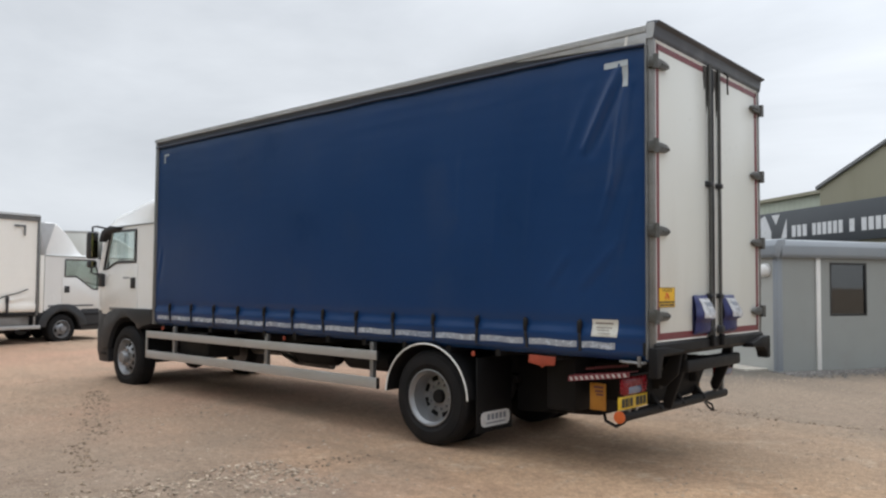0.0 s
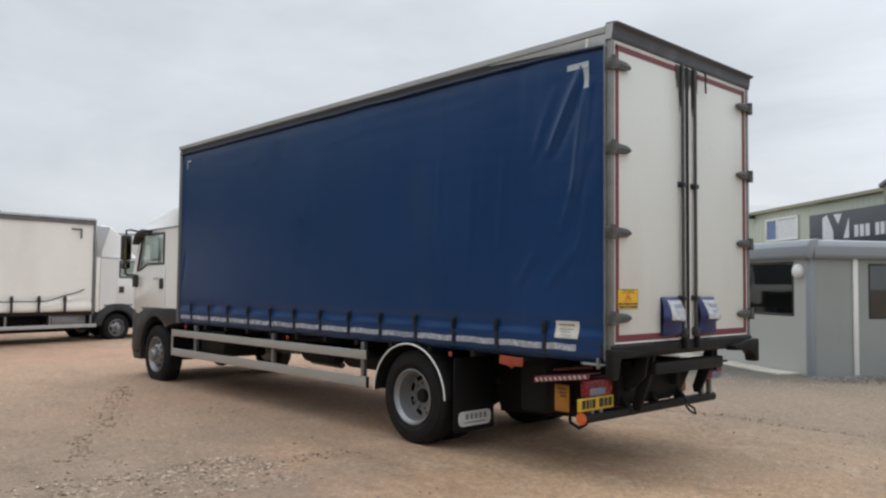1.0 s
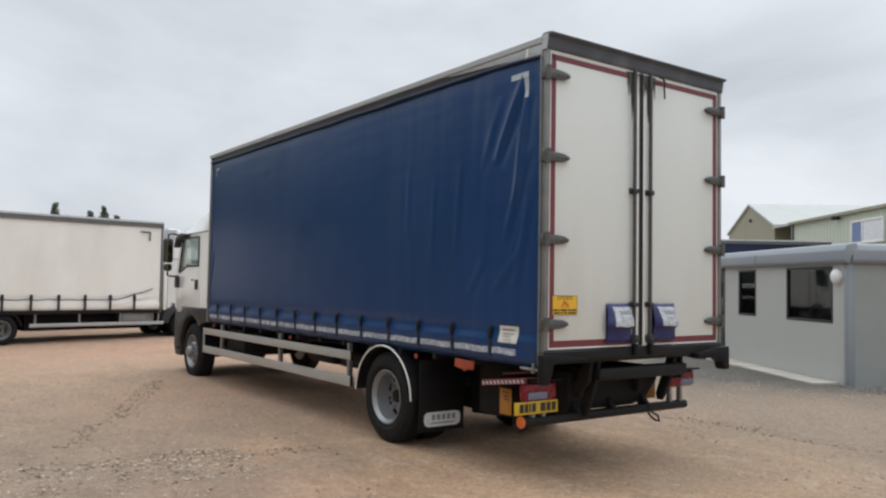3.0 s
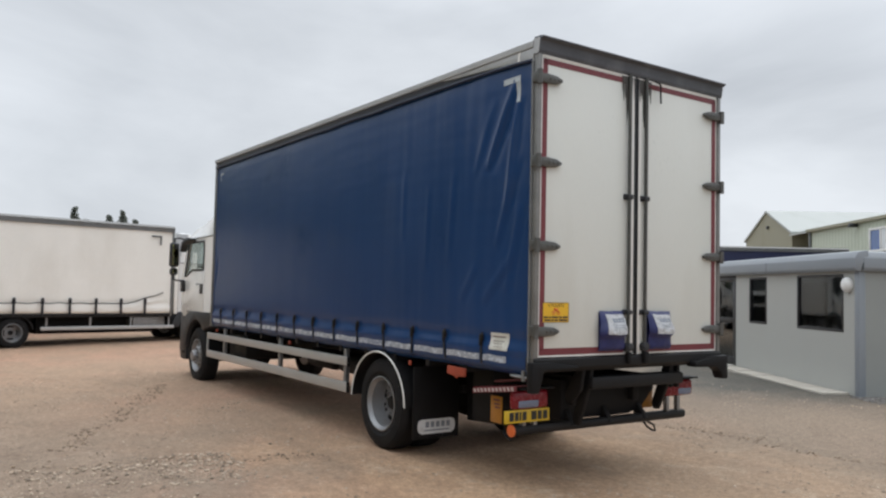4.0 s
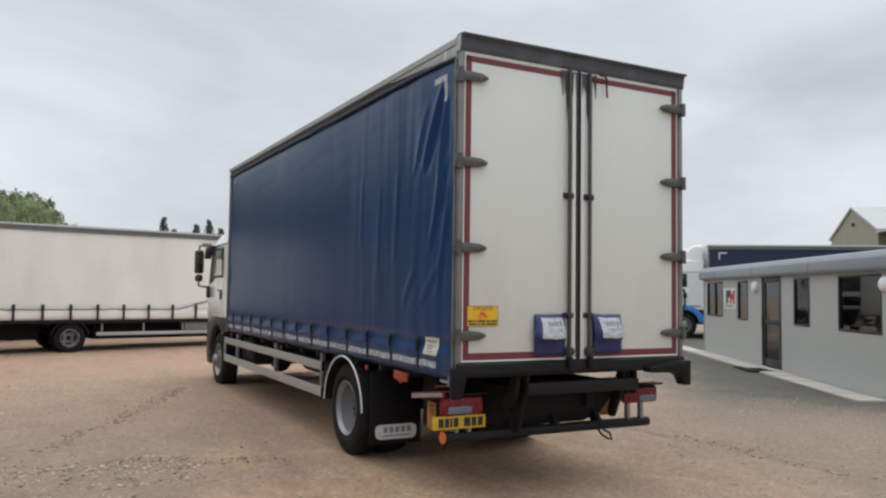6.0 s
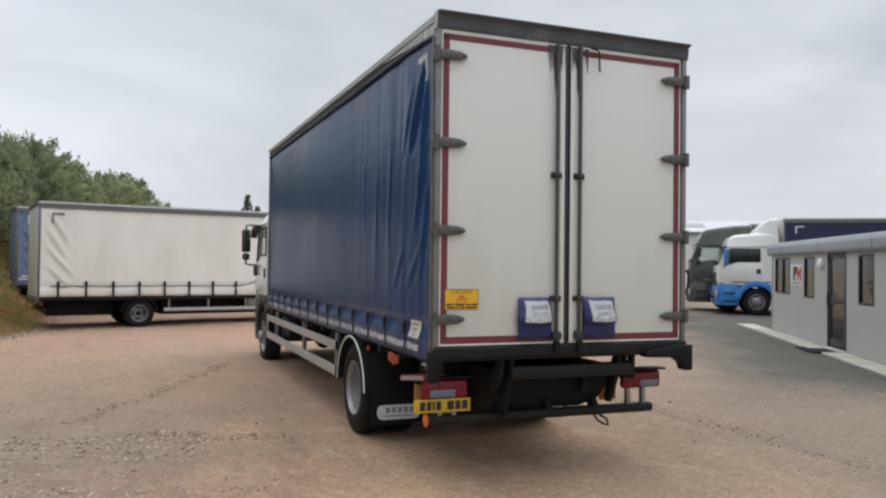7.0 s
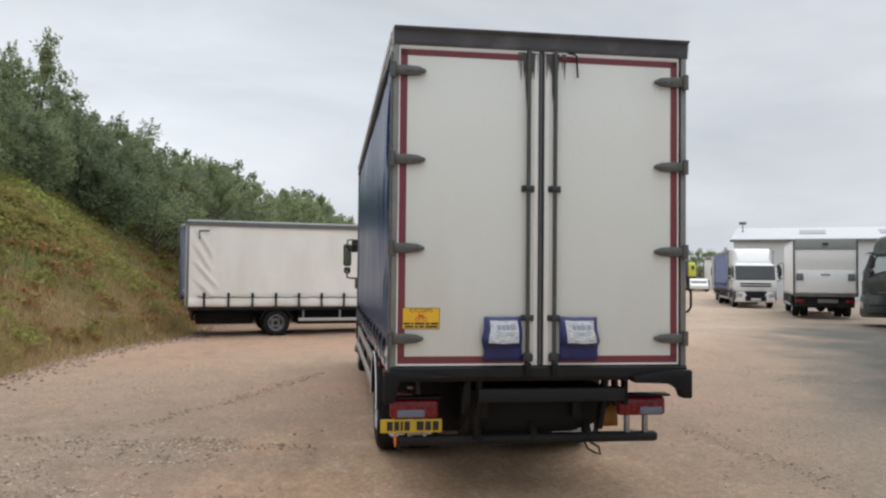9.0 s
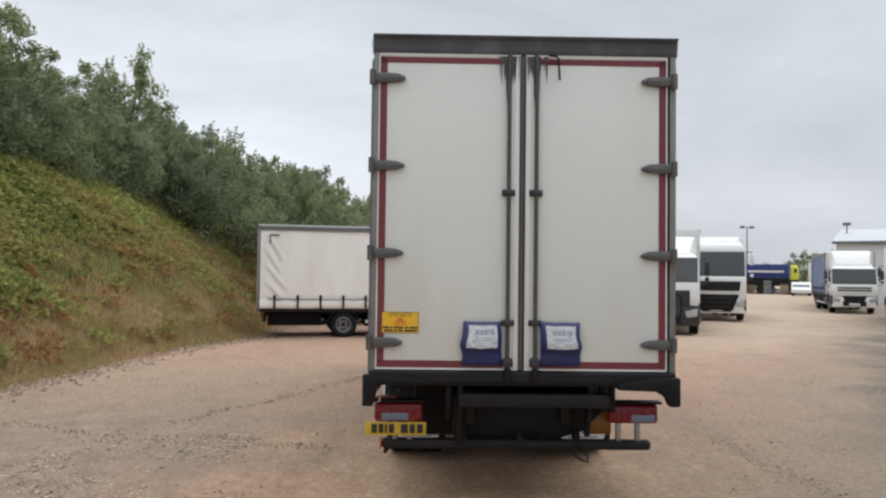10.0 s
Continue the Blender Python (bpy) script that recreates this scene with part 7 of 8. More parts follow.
def van(root, paint, length=5.4, h=2.5):
    bm = B()
    prism(bm, [(0.0, 0.32), (length, 0.32), (length + 0.05, 0.72), (length - 0.75, 0.95), (length - 1.45, h - 0.25), (length - 1.9, h), (0.05, h), (0.0, h - 0.1)], "y", -0.98, 0.98, 0.08, 3)
    part("body", bm, paint, root)
    bm = B()
    prism(bm, [(length - 0.80, 0.98), (length - 0.74, 0.98), (length - 1.42, h - 0.24), (length - 1.48, h - 0.24)], "y", -0.85, 0.85)
    part("windscreen", bm, M_DKGLASS, root)
    for s in (1, -1):
        bm = B()
        prism(bm, [(length - 1.95, 0.98), (length - 0.95, 0.98), (length - 1.50, h - 0.2), (length - 1.95, h - 0.2)], "y", s * 0.98, s * 0.99)
        part("side_window", bm, M_DKGLASS, root)
        for x in (1.0, length - 0.95):
            wheel(root, x, s * 0.96, 0.34, 0.34, s, "front", w=0.22, nuts=False, segs=24)


wv = thing("car", "small white car nosing out between lorries", "car", pose(-81.4, 42.6, 0.2, 0, 0, -24))
van(wv, M_CABWHITE, 4.2, 1.5)
mast = thing("lamp_mast", "tall galvanised floodlight mast with twin heads", "lamp post", pose(-95.3, 42.2, 0.2))
bm = B()
cyl(bm, (0, 0, 0), (0, 0, 8.6), 0.13, 12, 0.07)
part("pole", bm, M_STEEL, mast)
bm = B()
tube(bm, [(0.25, -0.6, 8.55), (0, 0, 8.6), (-0.25, 0.6, 8.55)], 0.05, 8)
part("cross_arm", bm, M_STEEL, mast)
for s in (1, -1):
    bm = B()
    box(bm, s * 0.25 - 0.2, s * 0.25 + 0.2, -s * 0.72 - 0.30, -s * 0.72 + 0.30, 8.42, 8.72, 0.05)
    part("floodlight", bm, M_POST, mast)

# ---- bank, bushes and trees ----


def bank_foot(x):
    y = -7.0 - 0.091 * (x + 7.0) + 0.5 * math.exp(-((x + 21.5) / 2.6) ** 2) + 0.95 * math.exp(-((x + 17.6) / 2.6) ** 2)
    if x > -4:
        y -= 0.10 * (x + 4) ** 1.6
    return y


def bank_material():
    m = bpy.data.materials.new("rough_grass_bank")
    m.use_nodes = True
    n, l = m.node_tree.nodes, m.node_tree.links
    bsdf = n["Principled BSDF"]
    bsdf.inputs["Roughness"].default_value = 0.95
    bsdf.inputs["Specular IOR Level"].default_value = 0.15
    tc = n.new("ShaderNodeTexCoord")

    def tex(s, d=8.0):
        t = n.new("ShaderNodeTexNoise")
        t.inputs["Scale"].default_value, t.inputs["Detail"].default_value, t.inputs["Roughness"].default_value = s, d, 0.65
        l.new(tc.outputs["Object"], t.inputs["Vector"])
        return t.outputs["Fac"]

    r1, r2 = n.new("ShaderNodeValToRGB"), n.new("ShaderNodeValToRGB")
    r1.color_ramp.elements[0].position, r1.color_ramp.elements[0].color = 0.35, (0.235, 0.180, 0.090, 1)
    r1.color_ramp.elements[1].position, r1.color_ramp.elements[1].color = 0.65, (0.400, 0.275, 0.150, 1)
    r2.color_ramp.elements[0].position, r2.color_ramp.elements[0].color = 0.35, (0.075, 0.095, 0.030, 1)
    r2.color_ramp.elements[1].position, r2.color_ramp.elements[1].color = 0.70, (0.160, 0.180, 0.055, 1)
    fine = tex(5.0)
    l.new(fine, r1.inputs[0])
    l.new(fine, r2.inputs[0])
    sep = n.new("ShaderNodeSeparateXYZ")
    l.new(tc.outputs["Object"], sep.inputs[0])
    add = n.new("ShaderNodeMath")
    add.operation = "MULTIPLY_ADD"
    add.inputs[1].default_value = 3.4
    l.new(tex(0.45), add.inputs[0])
    l.new(sep.outputs["Z"], add.inputs[2])
    rg = n.new("ShaderNodeMapRange")
    rg.inputs["From Min"].default_value, rg.inputs["From Max"].default_value = 2.7, 3.7
    l.new(add.outputs[0], rg.inputs["Value"])
    mx = n.new("ShaderNodeMix")
    mx.data_type = "RGBA"
    l.new(rg.outputs[0], mx.inputs["Factor"])
    l.new(r1.outputs[0], mx.inputs[6])
    l.new(r2.outputs[0], mx.inputs[7])
    l.new(mx.outputs[2], bsdf.inputs["Base Color"])
    b = n.new("ShaderNodeBump")
    b.inputs["Strength"].default_value, b.inputs["Distance"].default_value = 1.0, 0.15
    l.new(tex(9.0, 10.0), b.inputs["Height"])
    l.new(b.outputs[0], bsdf.inputs["Normal"])
    return m


def crest(x):
    """Height of the bank's shoulder: it sinks as it runs away from the yard."""
    return 5.5 - 3.4 / (1 + math.exp((x + 36) / 5.0)) * 0.75


def bank_z(x, s):
    """Height over the yard at s metres behind the foot."""
    c = crest(x)
    run = c / 0.80
    t = s / run
    z = c * (t if t < 0.8 else 0.8 + 0.2 * math.tanh((t - 0.8) / 0.2 * 0.9)) if t < 1.6 else c
    z = min(z, c)
    w = min(1.0, s / 1.2)
    z += w * (0.28 * noise.noise(Vector((x * 0.35, s * 0.5, 4))) + 0.14 * noise.noise(Vector((x * 1.1, s * 1.2, 9))) + 0.06 * noise.noise(Vector((x * 3.0, s * 3.0, 2))))
    return lift(x, bank_foot(x)) + z


xs = list(np.arange(14, -40, -0.30)) + list(np.arange(-40, -160, -1.6))
ss = list(np.arange(-0.3, 9.5, 0.28)) + [11, 14, 19, 27, 40, 70, 120]
bv, bf = [], []
for x in xs:
    for s in ss:
        bv.append((x, bank_foot(x) - s, bank_z(x, s) if s > 0 else lift(x, bank_foot(x)) - 0.10))
nb = len(ss)
for i in range(len(xs) - 1):
    for j in range(nb - 1):
        bf.append((i * nb + j, (i + 1) * nb + j, (i + 1) * nb + j + 1, i * nb + j + 1))
me = bpy.data.meshes.new("embankment")
me.from_pydata(bv, [], bf)
me.materials.append(bank_material())
me.shade_smooth()
tagged(new("embankment", me), "steep rough bank of dry brown grass below and green brambles above", "bank", kind="structure")


def quads(name, verts, material, label, category, kind="stuff", group="", per=4, parent=None):
    """One mesh of loose four-cornered leaves."""
    n = len(verts) // per
    me = bpy.data.meshes.new(name)
    me.from_pydata(verts, [], [tuple(range(k * per, k * per + per)) for k in range(n)])
    me.materials.append(material)
    ob = new(name, me)
    ob.parent = parent
    return tagged(ob, label, category, group, kind)


def leaf_material(name, base, var=0.30, brown=None):
    m = mat(name, base, 0.8, var=0.22, scale=0.5, bump=0.0, island=var, spec=0.10, dirt=brown, dirt_at=(0.46, 0.60), dirt_scale=0.40)
    # light comes through the thin leaf as well
    n, l = m.node_tree.nodes, m.node_tree.links
    p = n["Principled BSDF"]
    tr, mx = n.new("ShaderNodeBsdfTranslucent"), n.new("ShaderNodeMixShader")
    mx.inputs[0].default_value = 0.58
    l.new(p.inputs["Base Color"].links[0].from_socket, tr.inputs["Color"])
    l.new(p.outputs[0], mx.inputs[1])
    l.new(tr.outputs[0], mx.inputs[2])
    l.new(mx.outputs[0], n["Material Output"].inputs["Surface"])
    return m


M_LEAF = leaf_material("broad_leaf_green", (0.270, 0.310, 0.172))
M_LEAF2 = leaf_material("olive_leaf_green", (0.280, 0.308, 0.170))
M_LEAF3 = leaf_material("dark_leaf_green", (0.222, 0.265, 0.160))
# needle colour is lightened to carry the distance haze
M_HAZE_NEEDLE = leaf_material("haze_lightened_conifer", (0.185, 0.205, 0.180))
M_BRAMBLE = leaf_material("bramble_leaf", (0.305, 0.315, 0.102), 0.42, (0.37, 0.285, 0.115, 0.60))
M_STRAW = leaf_material("dry_grass", (0.465, 0.340, 0.172), 0.40, (0.31, 0.275, 0.110, 0.70))
M_BARK = mat("grey_brown_bark", (0.10, 0.075, 0.055), 0.9, var=0.3, scale=6, bump=0.3)


def leaf(out, p, size, rnd, flat=0.0):
    a = Vector((rnd.gauss(0, 1), rnd.gauss(0, 1), rnd.gauss(0, 1 - flat))).normalized()
    b = a.orthogonal().normalized()
    b.rotate(Matrix.Rotation(rnd.random() * 6.28, 3, a))
    a, b = a * size, b * size * (0.42 + 0.25 * rnd.random())
    out.extend([tuple(p - a), tuple(p + b - a * 0.1), tuple(p + a), tuple(p - b - a * 0.1)])


rnd = random.Random(5)
out, straw, flower = [], [], []
for _ in range(60000):
    x = -2.5 - 42 * rnd.random() ** 1.3
    s = 0.25 + 8.8 * rnd.random()
    z = bank_z(x, s)
    green = z + 5.4 * (0.5 + 0.5 * noise.noise(Vector((x * 0.3, s * 0.35, 31)))) > 4.9 + 1.4 * rnd.random()
    p = Vector((x, bank_foot(x) - s, z))
    if green:
        h = 0.10 + 0.28 * max(0.0, noise.noise(Vector((x * 0.9, s * 0.9, 17))) + 0.35)
        for _k in range(3):
            leaf(out, p + Vector((rnd.gauss(0, 0.10), rnd.gauss(0, 0.10), h * rnd.random() + 0.02)), 0.040 + 0.065 * rnd.random(), rnd, 0.5)
    else:
        for _k in range(2):
            q = p + Vector((rnd.gauss(0, 0.06), rnd.gauss(0, 0.06), 0))
            ln, w = 0.10 + 0.28 * rnd.random(), 0.006 + 0.006 * rnd.random()
            d = Vector((rnd.gauss(0, 0.35), rnd.gauss(0, 0.35), 1)).normalized() * ln
            e = Vector((rnd.gauss(0, 1), rnd.gauss(0, 1), 0)).normalized() * w
            droop = Vector((rnd.gauss(0, 0.05), rnd.gauss(0, 0.05), -0.02))
            straw.extend([tuple(q - e), tuple(q + e), tuple(q + d + e * 0.3 + droop), tuple(q + d - e * 0.3 + droop)])

# mounds of bramble, and rusty dead stalks lower down
rust = []
for k in range(700):
    x = -3.0 - 30 * rnd.random() ** 1.2
    low = k % 2 == 0
    s = 0.3 + (3.2 if low else 7.5) * rnd.random()
    p = Vector((x, bank_foot(x) - s, bank_z(x, s)))
    rad, hgt = 0.18 + 0.32 * rnd.random(), 0.10 + 0.22 * rnd.random()
    if low and k % 3 == 0:
        continue
    dead = low and noise.noise(Vector((x * 0.4, s * 0.6, 77))) > -0.05
    for _k in range(46):
        a, f = rnd.random() * 6.283, math.sqrt(rnd.random())
        leaf(rust if dead else out, p + Vector((math.cos(a) * rad * f, math.sin(a) * rad * f, hgt * (1 - f * f) * (0.6 + 0.5 * rnd.random()))), 0.04 + 0.05 * rnd.random(), rnd, 0.5)
for _ in range(5200):
    x = -3.0 - 26 * rnd.random()
    s = rnd.gauss(0.15, 0.22)
    q = Vector((x, bank_foot(x) - s, bank_z(x, s) if s > 0 else lift(x, bank_foot(x) - s)))
    d = Vector((rnd.gauss(0, 0.4), rnd.gauss(0.2, 0.4), 1)).normalized() * (0.06 + 0.20 * rnd.random())
    e = Vector((rnd.gauss(0, 1), rnd.gauss(0, 1), 0)).normalized() * 0.010
    straw.extend([tuple(q - e), tuple(q + e), tuple(q + d + e * 0.3), tuple(q + d - e * 0.3)])
quads("dead_bracken", rust, leaf_material("rusty_dead_leaf", (0.36, 0.205, 0.090), 0.40), "rusty brown dead stalks and leaves low on the bank", "bracken")
quads("brambles", out, M_BRAMBLE, "green bramble and nettle leaves over the upper bank", "brambles")
quads("dry_grass", straw, M_STRAW, "dry straw-coloured grass on the lower bank", "grass")

# dark hollow with broken earth low on the bank
bm = B()
for k in range(14):
    x, s = -9.4 + rnd.gauss(0, 0.5), 1.5 + rnd.gauss(0, 0.25)
    r = 0.06 + 0.12 * rnd.random()
    c = Vector((x, bank_foot(x) - s, bank_z(x, s)))
    vs = bmesh.ops.create_icosphere(bm, subdivisions=2, radius=r)["verts"]
    for v in vs:
        v.co = Vector((v.co.x * 1.4, v.co.y, v.co.z * 0.7)) * (1 + 0.35 * noise.noise(v.co * 9 + c)) + c
solid("earth_clods", bm, mat("red_brown_earth", (0.20, 0.085, 0.035), 0.95, var=0.3, bump=0.2), "bare red-brown earth clods on the bank", "earth", kind="stuff")


def tree_parts(seed, height, spread_r, leaves, leaf_size, mat_leaf, lean=0.15, low=0.10):
    """Stems that fork into many uneven clumps of leaves, with loose shoots standing out of the top."""
    r = random.Random(seed)
    bm = B()
    vs = []
    clumps = []
    for k in range(34):
        q = low + (0.93 - low) * ((k + r.random()) / 34)
        wide = spread_r * (1.02 * math.sin(math.pi * min(1.0, 0.24 + 0.70 * q)) ** 0.7) * (0.25 + 0.75 * math.sqrt(r.random()))
        a = 2.399 * k + r.gauss(0, 0.5)
        rad = spread_r * (0.24 + 0.20 * r.random()) * (1.10 - 0.45 * q)
        clumps.append((Vector((math.cos(a) * wide, math.sin(a) * wide, height * q * (0.90 + 0.14 * r.random()))), rad))
    rb = 0.014 * height + 0.02
    tube(bm, [(0, 0, -0.5), (r.gauss(0, lean) * 0.4, r.gauss(0, lean) * 0.4, height * 0.35), (r.gauss(0, lean), r.gauss(0, lean), height * 0.80)], [rb, rb * 0.7, 0.015], 6)
    for c, rad in clumps[::2]:
        tube(bm, [(0, 0, c.z * 0.35), (c.x * 0.45, c.y * 0.45, c.z * 0.62), tuple(c)], [rb * 0.45, rb * 0.3, 0.008], 4)
    per = leaves // 46
    for c, rad in clumps:
        for _k in range(per):
            d = Vector((r.gauss(0, 1), r.gauss(0, 1), r.gauss(0, 0.85) + 0.15)).normalized()
            f = r.random() ** 0.45 * (0.78 + 0.34 * noise.noise(d * 2.1 + c * 3.0))
            leaf(vs, c + d * rad * f, leaf_size * (0.55 + 0.6 * r.random()), r, 0.2)
    # shoots
    for k in range(40):
        c, rad = clumps[int(len(clumps) * (0.35 + 0.65 * r.random())) % len(clumps)]
        d = Vector((r.gauss(0, 0.45) + c.x * 0.2, r.gauss(0, 0.45) + c.y * 0.2, 1.0)).normalized()
        ln = rad * (0.9 + 0.6 * r.random())
        for m in range(leaves // 190):
            f = 0.35 + 0.65 * r.random()
            w = 0.10 * rad * (1.25 - f) + 0.01
            leaf(vs, c + d * ln * f + Vector((r.gauss(0, w), r.gauss(0, w), r.gauss(0, w))), leaf_size * (0.4 + 0.5 * r.random()) * (1.15 - 0.4 * f), r, 0.2)
    return bm, vs


def tree(name, label, seed, height, spread_r, leaves, leaf_size, mat_leaf, **kw):
    root = thing(name, label, "tree" if name != "shrub" else "shrub", pose(0, 0, -60))
    bm, vs = tree_parts(seed, height, spread_r, leaves, leaf_size, mat_leaf, **kw)
    part("trunk" if name != "shrub" else "stem", bm, M_BARK, root)
    me = bpy.data.meshes.new("crown")
    me.from_pydata(vs, [], [tuple(range(4 * k, 4 * k + 4)) for k in range(len(vs) // 4)])
    me.materials.append(mat_leaf)
    ob = new("crown", me)
    ob.parent = root
    return root


KINDS = [tree("tree", "bushy green broadleaf tree on top of the bank", 11, 5.0, 1.9, 9600, 0.068, M_LEAF), tree("tree", "bushy olive green tree on top of the bank", 12, 5.6, 1.7, 9600, 0.066, M_LEAF2), tree("tree", "dark green tree on top of the bank", 13, 4.8, 2.1, 9600, 0.068, M_LEAF3),
         tree("shrub", "dense green shrub on the shoulder of the bank", 14, 2.6, 1.7, 6500, 0.066, M_LEAF, low=0.0), tree("shrub", "dark green shrub on the shoulder of the bank", 15, 2.2, 1.5, 6000, 0.066, M_LEAF3, low=0.02),
         tree("tree", "distant bushy green tree along the bank", 16, 5.2, 1.9, 3800, 0.11, M_LEAF3), tree("tree", "distant olive green tree along the bank", 17, 5.0, 2.0, 3800, 0.11, M_LEAF)]
used = set()


def plant(k, x, y, z, scale, turn, squash=1.0):
    src = KINDS[k]
    m = pose(x, y, z, 0, 0, turn)
    if k not in used:
        used.add(k)
        ob = src
        ob.matrix_basis = m
    else:
        ob = copy_thing(src, m)
    ob.scale = (scale * squash, scale * squash, scale)
    return ob


TREE_H = (5.0, 5.6, 4.8, 2.6, 2.2, 5.2, 5.0)
r = random.Random(21)
x = -4.0
while x > -62:
    run = crest(x) / 0.80
    down = max(0.0, min(1.0, (-24.5 - x) / 6.0))
    for row, off in enumerate((0.8, 1.5, 3.0, 4.8)):
        s = run + off + r.gauss(0, 0.35)
        if row == 0:
            s = s * (1 - down) + (0.9 + 0.5 * r.random()) * down
        elif row == 1:
            s = s * (1 - down) + (2.6 + 0.5 * r.random()) * down
        xx = x + r.gauss(0, 0.5)
        z = bank_z(xx, s) - 0.15
        if row == 3 and x > -30:
            continue
        if row == 0:
            plant(3 + int(r.random() * 2), xx, bank_foot(xx) - s, z, 0.75 + 0.5 * r.random(), r.random() * 360, 1.15)
        else:
            k = int(r.random() * 3) if x > -40 else 5 + int(r.random() * 2)
            top = 9.5 + 2.3 * max(0.0, min(1.0, (x + 36) / 9.0)) + 0.035 * max(0.0, -34 - x) + 0.6 * (row - 2) if row > 1 else (9.6 if x > -30 else 7.6)
            sc = max(0.55, (top - z) / TREE_H[k]) * (0.72 + 0.40 * r.random())
            plant(k, xx, bank_foot(xx) - s, z, sc, r.random() * 360, 1.15 / max(1.0, sc ** 0.5))
    x -= 1.9 if x > -45 else 2.6
x = -62.0
while x > -150:
    s = 4.0 + r.gauss(0, 1.0)
    k = 5 + int(r.random() * 2)
    z = bank_z(x, max(0.5, s)) - 0.2
    plant(k, x, bank_foot(x) - s, z, (9.6 + 0.03 * (-60 - x) - z) / TREE_H[k] * (0.8 + 0.3 * r.random()), r.random() * 360, 1.0)
    x -= 3.0


def conifer(seed, h):
    root = thing("conifer", "dark pointed conifer far behind the lorries", "tree", pose(0, 0, -60), group="far conifers")
    rr = random.Random(seed)
    bm = B()
    cyl(bm, (0, 0, -0.5), (0, 0, h * 0.95), 0.16, 7, 0.03)
    part("trunk", bm, M_BARK, root)
    vs = []
    tiers = int(h * 2.2)
    for k in range(tiers):
        q = k / tiers
        z = h * (0.12 + 0.86 * q)
        rad = 0.26 * h * (1 - q) ** 0.8 * (0.8 + 0.35 * rr.random()) + 0.1
        for b in range(9):
            a = rr.random() * 6.283
            for t in range(14):
                f = rr.random()
                p = Vector((math.cos(a) * rad * f, math.sin(a) * rad * f, z - 0.25 * rad * f + rr.gauss(0, 0.10)))
                leaf(vs, p, 0.10 + 0.10 * rr.random(), rr, 0.2)
    me = bpy.data.meshes.new("crown")
    me.from_pydata(vs, [], [tuple(range(4 * i, 4 * i + 4)) for i in range(len(vs) // 4)])
    me.materials.append(M_HAZE_NEEDLE)
    ob = new("crown", me)
    ob.parent = root
    return root


CON = [conifer(1, 9.2), conifer(2, 8.2)]
spots = [(-73.8, 8.2, 0, 0.96), (-75.0, 9.4, 1, 0.95), (-78.2, 12.1, 1, 1.05), (-78.0, 13.4, 0, 1.0), (-78.6, 14.7, 1, 1.02), (-74.0, 6.7, 1, 0.80), (-74.0, 7.6, 0, 0.76)]
seen_c = set()
for cx, cy, k, sc in spots:
    m = pose(cx, cy, lift(cx, cy) - 0.1, 0, 0, cx * 37)
    if k in seen_c:
        ob = copy_thing(CON[k], m)
    else:
        seen_c.add(k)
        ob = CON[k]
        ob.matrix_basis = m
    ob.scale = (sc * 0.85, sc * 0.85, sc * 1.02)

# trees at the far end of the yard
for fx, fy, k, sc in ((-101.8, 52.2, 2, 1.15), (-101.0, 54.2, 0, 1.15), (-104.2, 46.6, 2, 0.85), (-106, 44.0, 1, 0.9), (-112, 58, 0, 1.2), (-110, 62, 2, 1.2)):
    plant(k, fx, fy + 0.8, 0.2, sc, fx * 13, 1.35)

# ---- loose stones ----
tmp = bmesh.new()
bmesh.ops.create_icosphere(tmp, subdivisions=1, radius=1.0)
ico_v = np.array([v.co[:] for v in tmp.verts])
ico_f = np.array([[v.index for v in f.verts] for f in tmp.faces])
tmp.free()
rs = np.random.RandomState(4)


def stones(name, pts, sizes, material, label):
    V, F = [], []
    for i, (p, s) in enumerate(zip(pts, sizes)):
        jit = ico_v * (1 + 0.30 * (rs.rand(len(ico_v), 1) - 0.5)) * (np.array([1.0, 0.6 + 0.5 * rs.rand(), 0.35 + 0.35 * rs.rand()])) * s
        a = rs.rand() * 6.28
        c, sn = np.cos(a), np.sin(a)
        V.append(jit @ np.array([[c, sn, 0], [-sn, c, 0], [0, 0, 1]]) + p)
        F.append(ico_f + i * len(ico_v))
    me = bpy.data.meshes.new(name)
    me.from_pydata(np.concatenate(V).tolist(), [], np.concatenate(F).tolist())
    me.materials.append(material)
    return tagged(new(name, me), label, "stones", kind="stuff")


pts, sizes = [], []
while len(pts) < 15000:
    x, y = -11 + 16.5 * rs.rand(), -6.3 + 15 * rs.rand()
    d = noise.noise(Vector((x * 0.55, y * 0.55, 40))) + 0.6 * noise.noise(Vector((x * 1.9, y * 1.9, 44)))
    inside = -9.9 < x < -0.2 and 0.0 < y < 2.5
    if rs.rand() > 0.20 + 0.9 * d + (0.25 if y < -1.5 else 0.0) or inside:
        continue
    s = 0.004 + 0.013 * rs.rand() ** 2.6 + (0.014 if rs.rand() < 0.012 else 0)
    pts.append((x, y, ground_z(x, y) + s * 0.18))
    sizes.append(s)
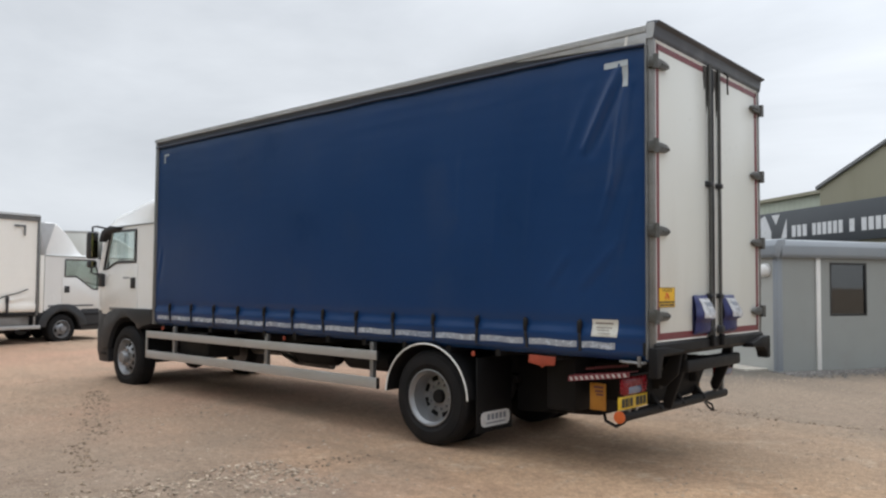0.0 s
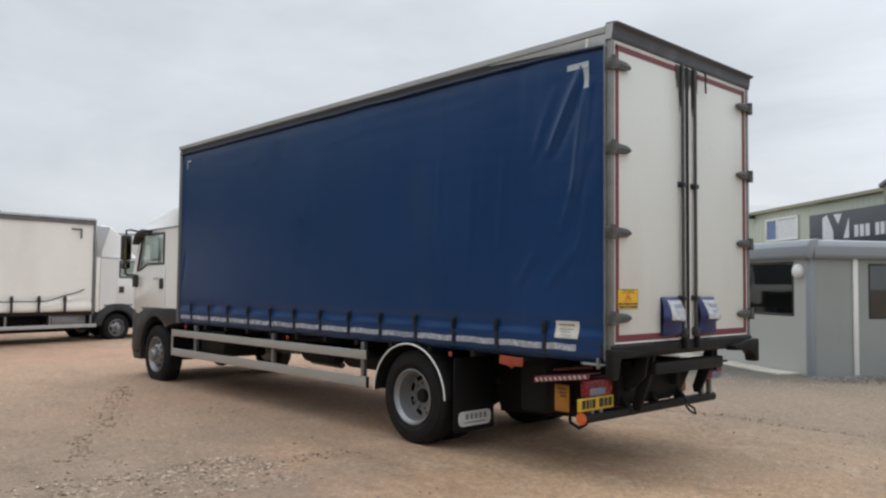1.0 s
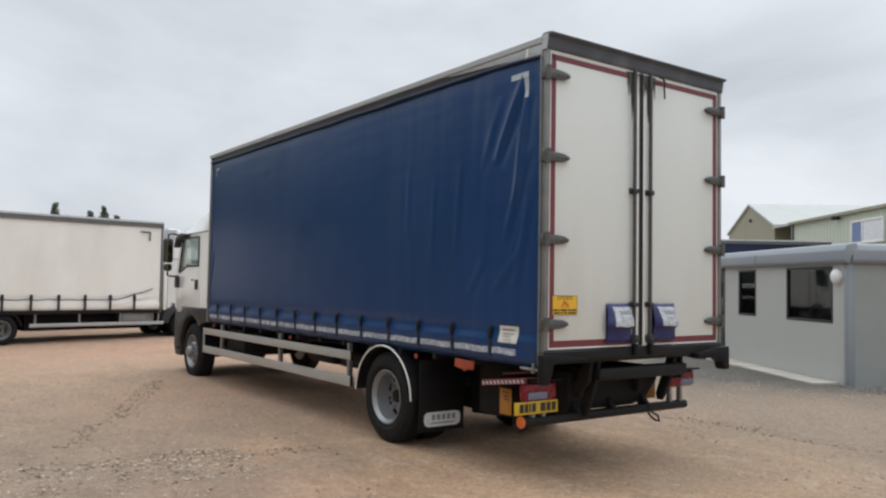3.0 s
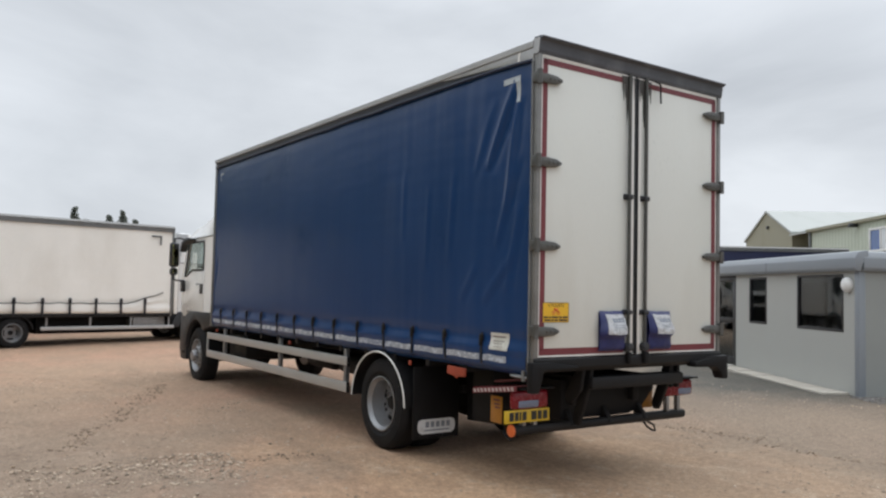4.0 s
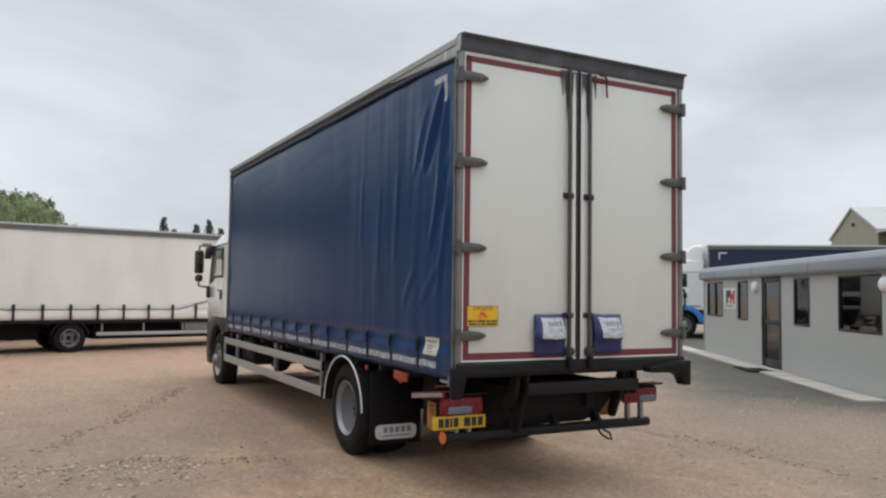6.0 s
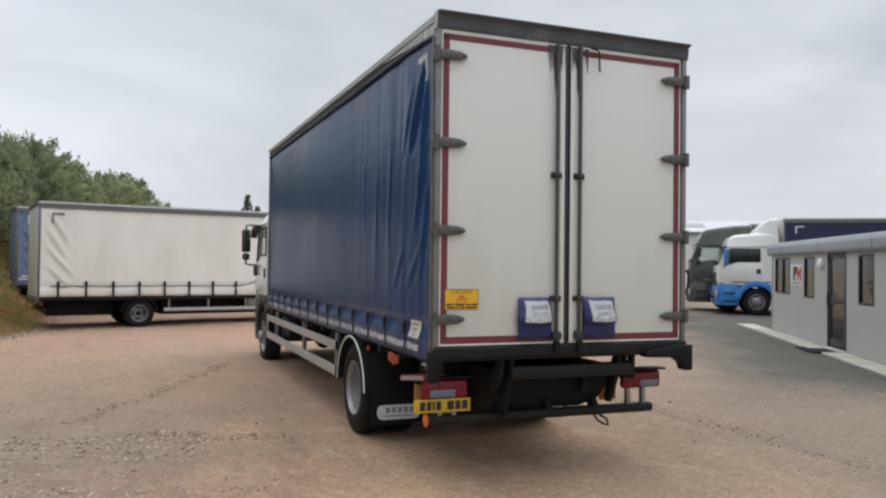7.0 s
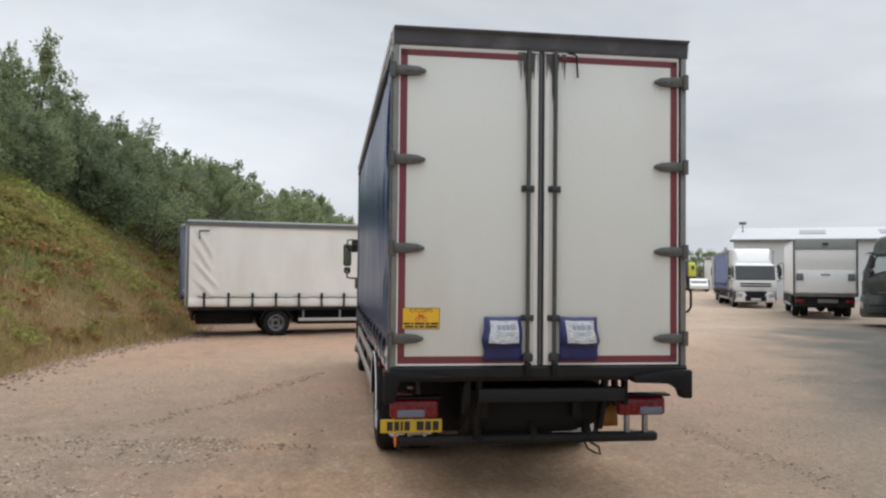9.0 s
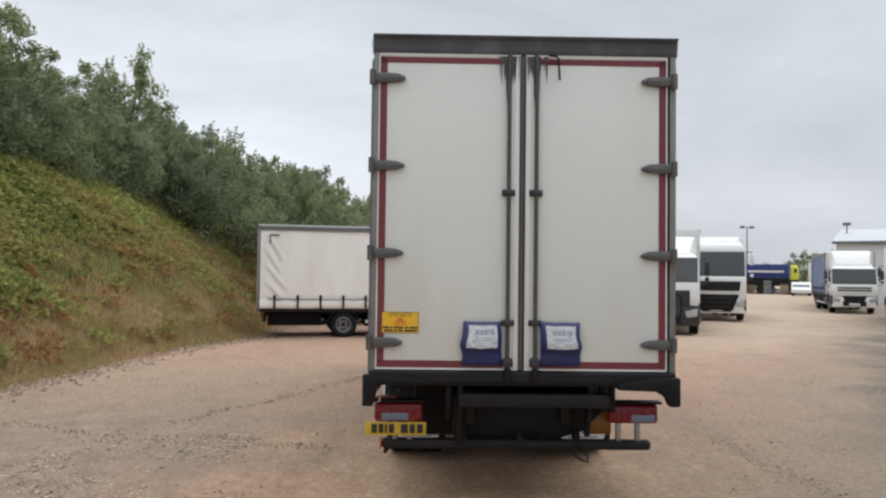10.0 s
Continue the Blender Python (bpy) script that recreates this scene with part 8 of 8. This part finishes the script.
# coarse pebbles where the grey gravel lies open
while len(pts) < 23000:
    x, y = -3.4 + 6.4 * rs.rand(), -6.4 + 4.9 * rs.rand()
    d = noise.noise(Vector((x * 0.8, y * 0.8, 60))) + 0.5 * noise.noise(Vector((x * 2.6, y * 2.6, 64)))
    if rs.rand() > 0.35 + 0.9 * d:
        continue
    s = 0.008 + 0.018 * rs.rand() ** 2.2
    pts.append((x, y, ground_z(x, y) + s * 0.22))
    sizes.append(s)
M_STONE = mat("mixed_gravel", (0.40, 0.320, 0.245), 0.9, var=0.2, scale=30, bump=0.02, island=0.45)
stones("loose_gravel", pts, sizes, M_STONE, "loose tan and grey gravel over the yard")
# low gravel ridges thrown up beside the wheel tracks, darkened for their shadow line
pts, sizes = [], []
for (xa, ya), (xb, yb), many in (((-4.3, -3.0), (-9.0, -0.6), 620), ((-4.4, -5.8), (-2.6, -0.6), 700), ((-3.2, 4.10), (2.8, 4.40), 380), ((0.8, -3.4), (-1.2, -0.9), 160), ((-2.3, -4.4), (0.4, -1.8), 160)):
    for _ in range(many):
        q = rs.rand()
        w = 0.085 * rs.randn() * (1 + 0.7 * noise.noise(Vector((q * 14, ya, 2)))) + 0.22 * noise.noise(Vector((q * 5, xa, 5)))
        d = math.hypot(xb - xa, yb - ya)
        x, y = xa + (xb - xa) * q - (yb - ya) / d * w, ya + (yb - ya) * q + (xb - xa) / d * w
        s = 0.006 + 0.016 * rs.rand() ** 2
        pts.append((x, y, ground_z(x, y) + s * 0.3))
        sizes.append(s)
stones("gravel_ridges", pts, sizes, mat("shadow_tone_gravel", (0.285, 0.213, 0.153), 0.9, var=0.2, scale=30, bump=0.02, island=0.35), "low ridges of loose gravel along old wheel tracks, darkened for their shadow line")
pts, sizes = [], []
while len(pts) < 5000:
    x = -3 - 26 * rs.rand()
    y = bank_foot(x) + 0.25 + rs.randn() * 0.38
    s = 0.010 + 0.035 * rs.rand() ** 2.5
    pts.append((x, y, ground_z(x, y) + s * 0.25))
    sizes.append(s)
stones("bank_foot_rubble", pts, sizes, mat("red_brown_rubble", (0.27, 0.195, 0.15), 0.9, var=0.2, scale=30, bump=0.02, island=0.35), "ridge of loose rubble along the foot of the bank")
pts, sizes = [], []
while len(pts) < 2600:
    t, w = -0.2 + 3.4 * rs.rand(), 0.08 + abs(rs.randn()) * 0.35
    q = off_m @ Vector((-w, -t, 0))
    s = 0.010 + 0.022 * rs.rand() ** 2
    pts.append((q.x, q.y, ground_z(q.x, q.y) + s * 0.25))
    sizes.append(s)
stones("office_gravel_strip", pts, sizes, mat("dark_gravel", (0.17, 0.16, 0.15), 0.9, var=0.2, scale=30, island=0.45), "dark gravel strip below the office end wall")
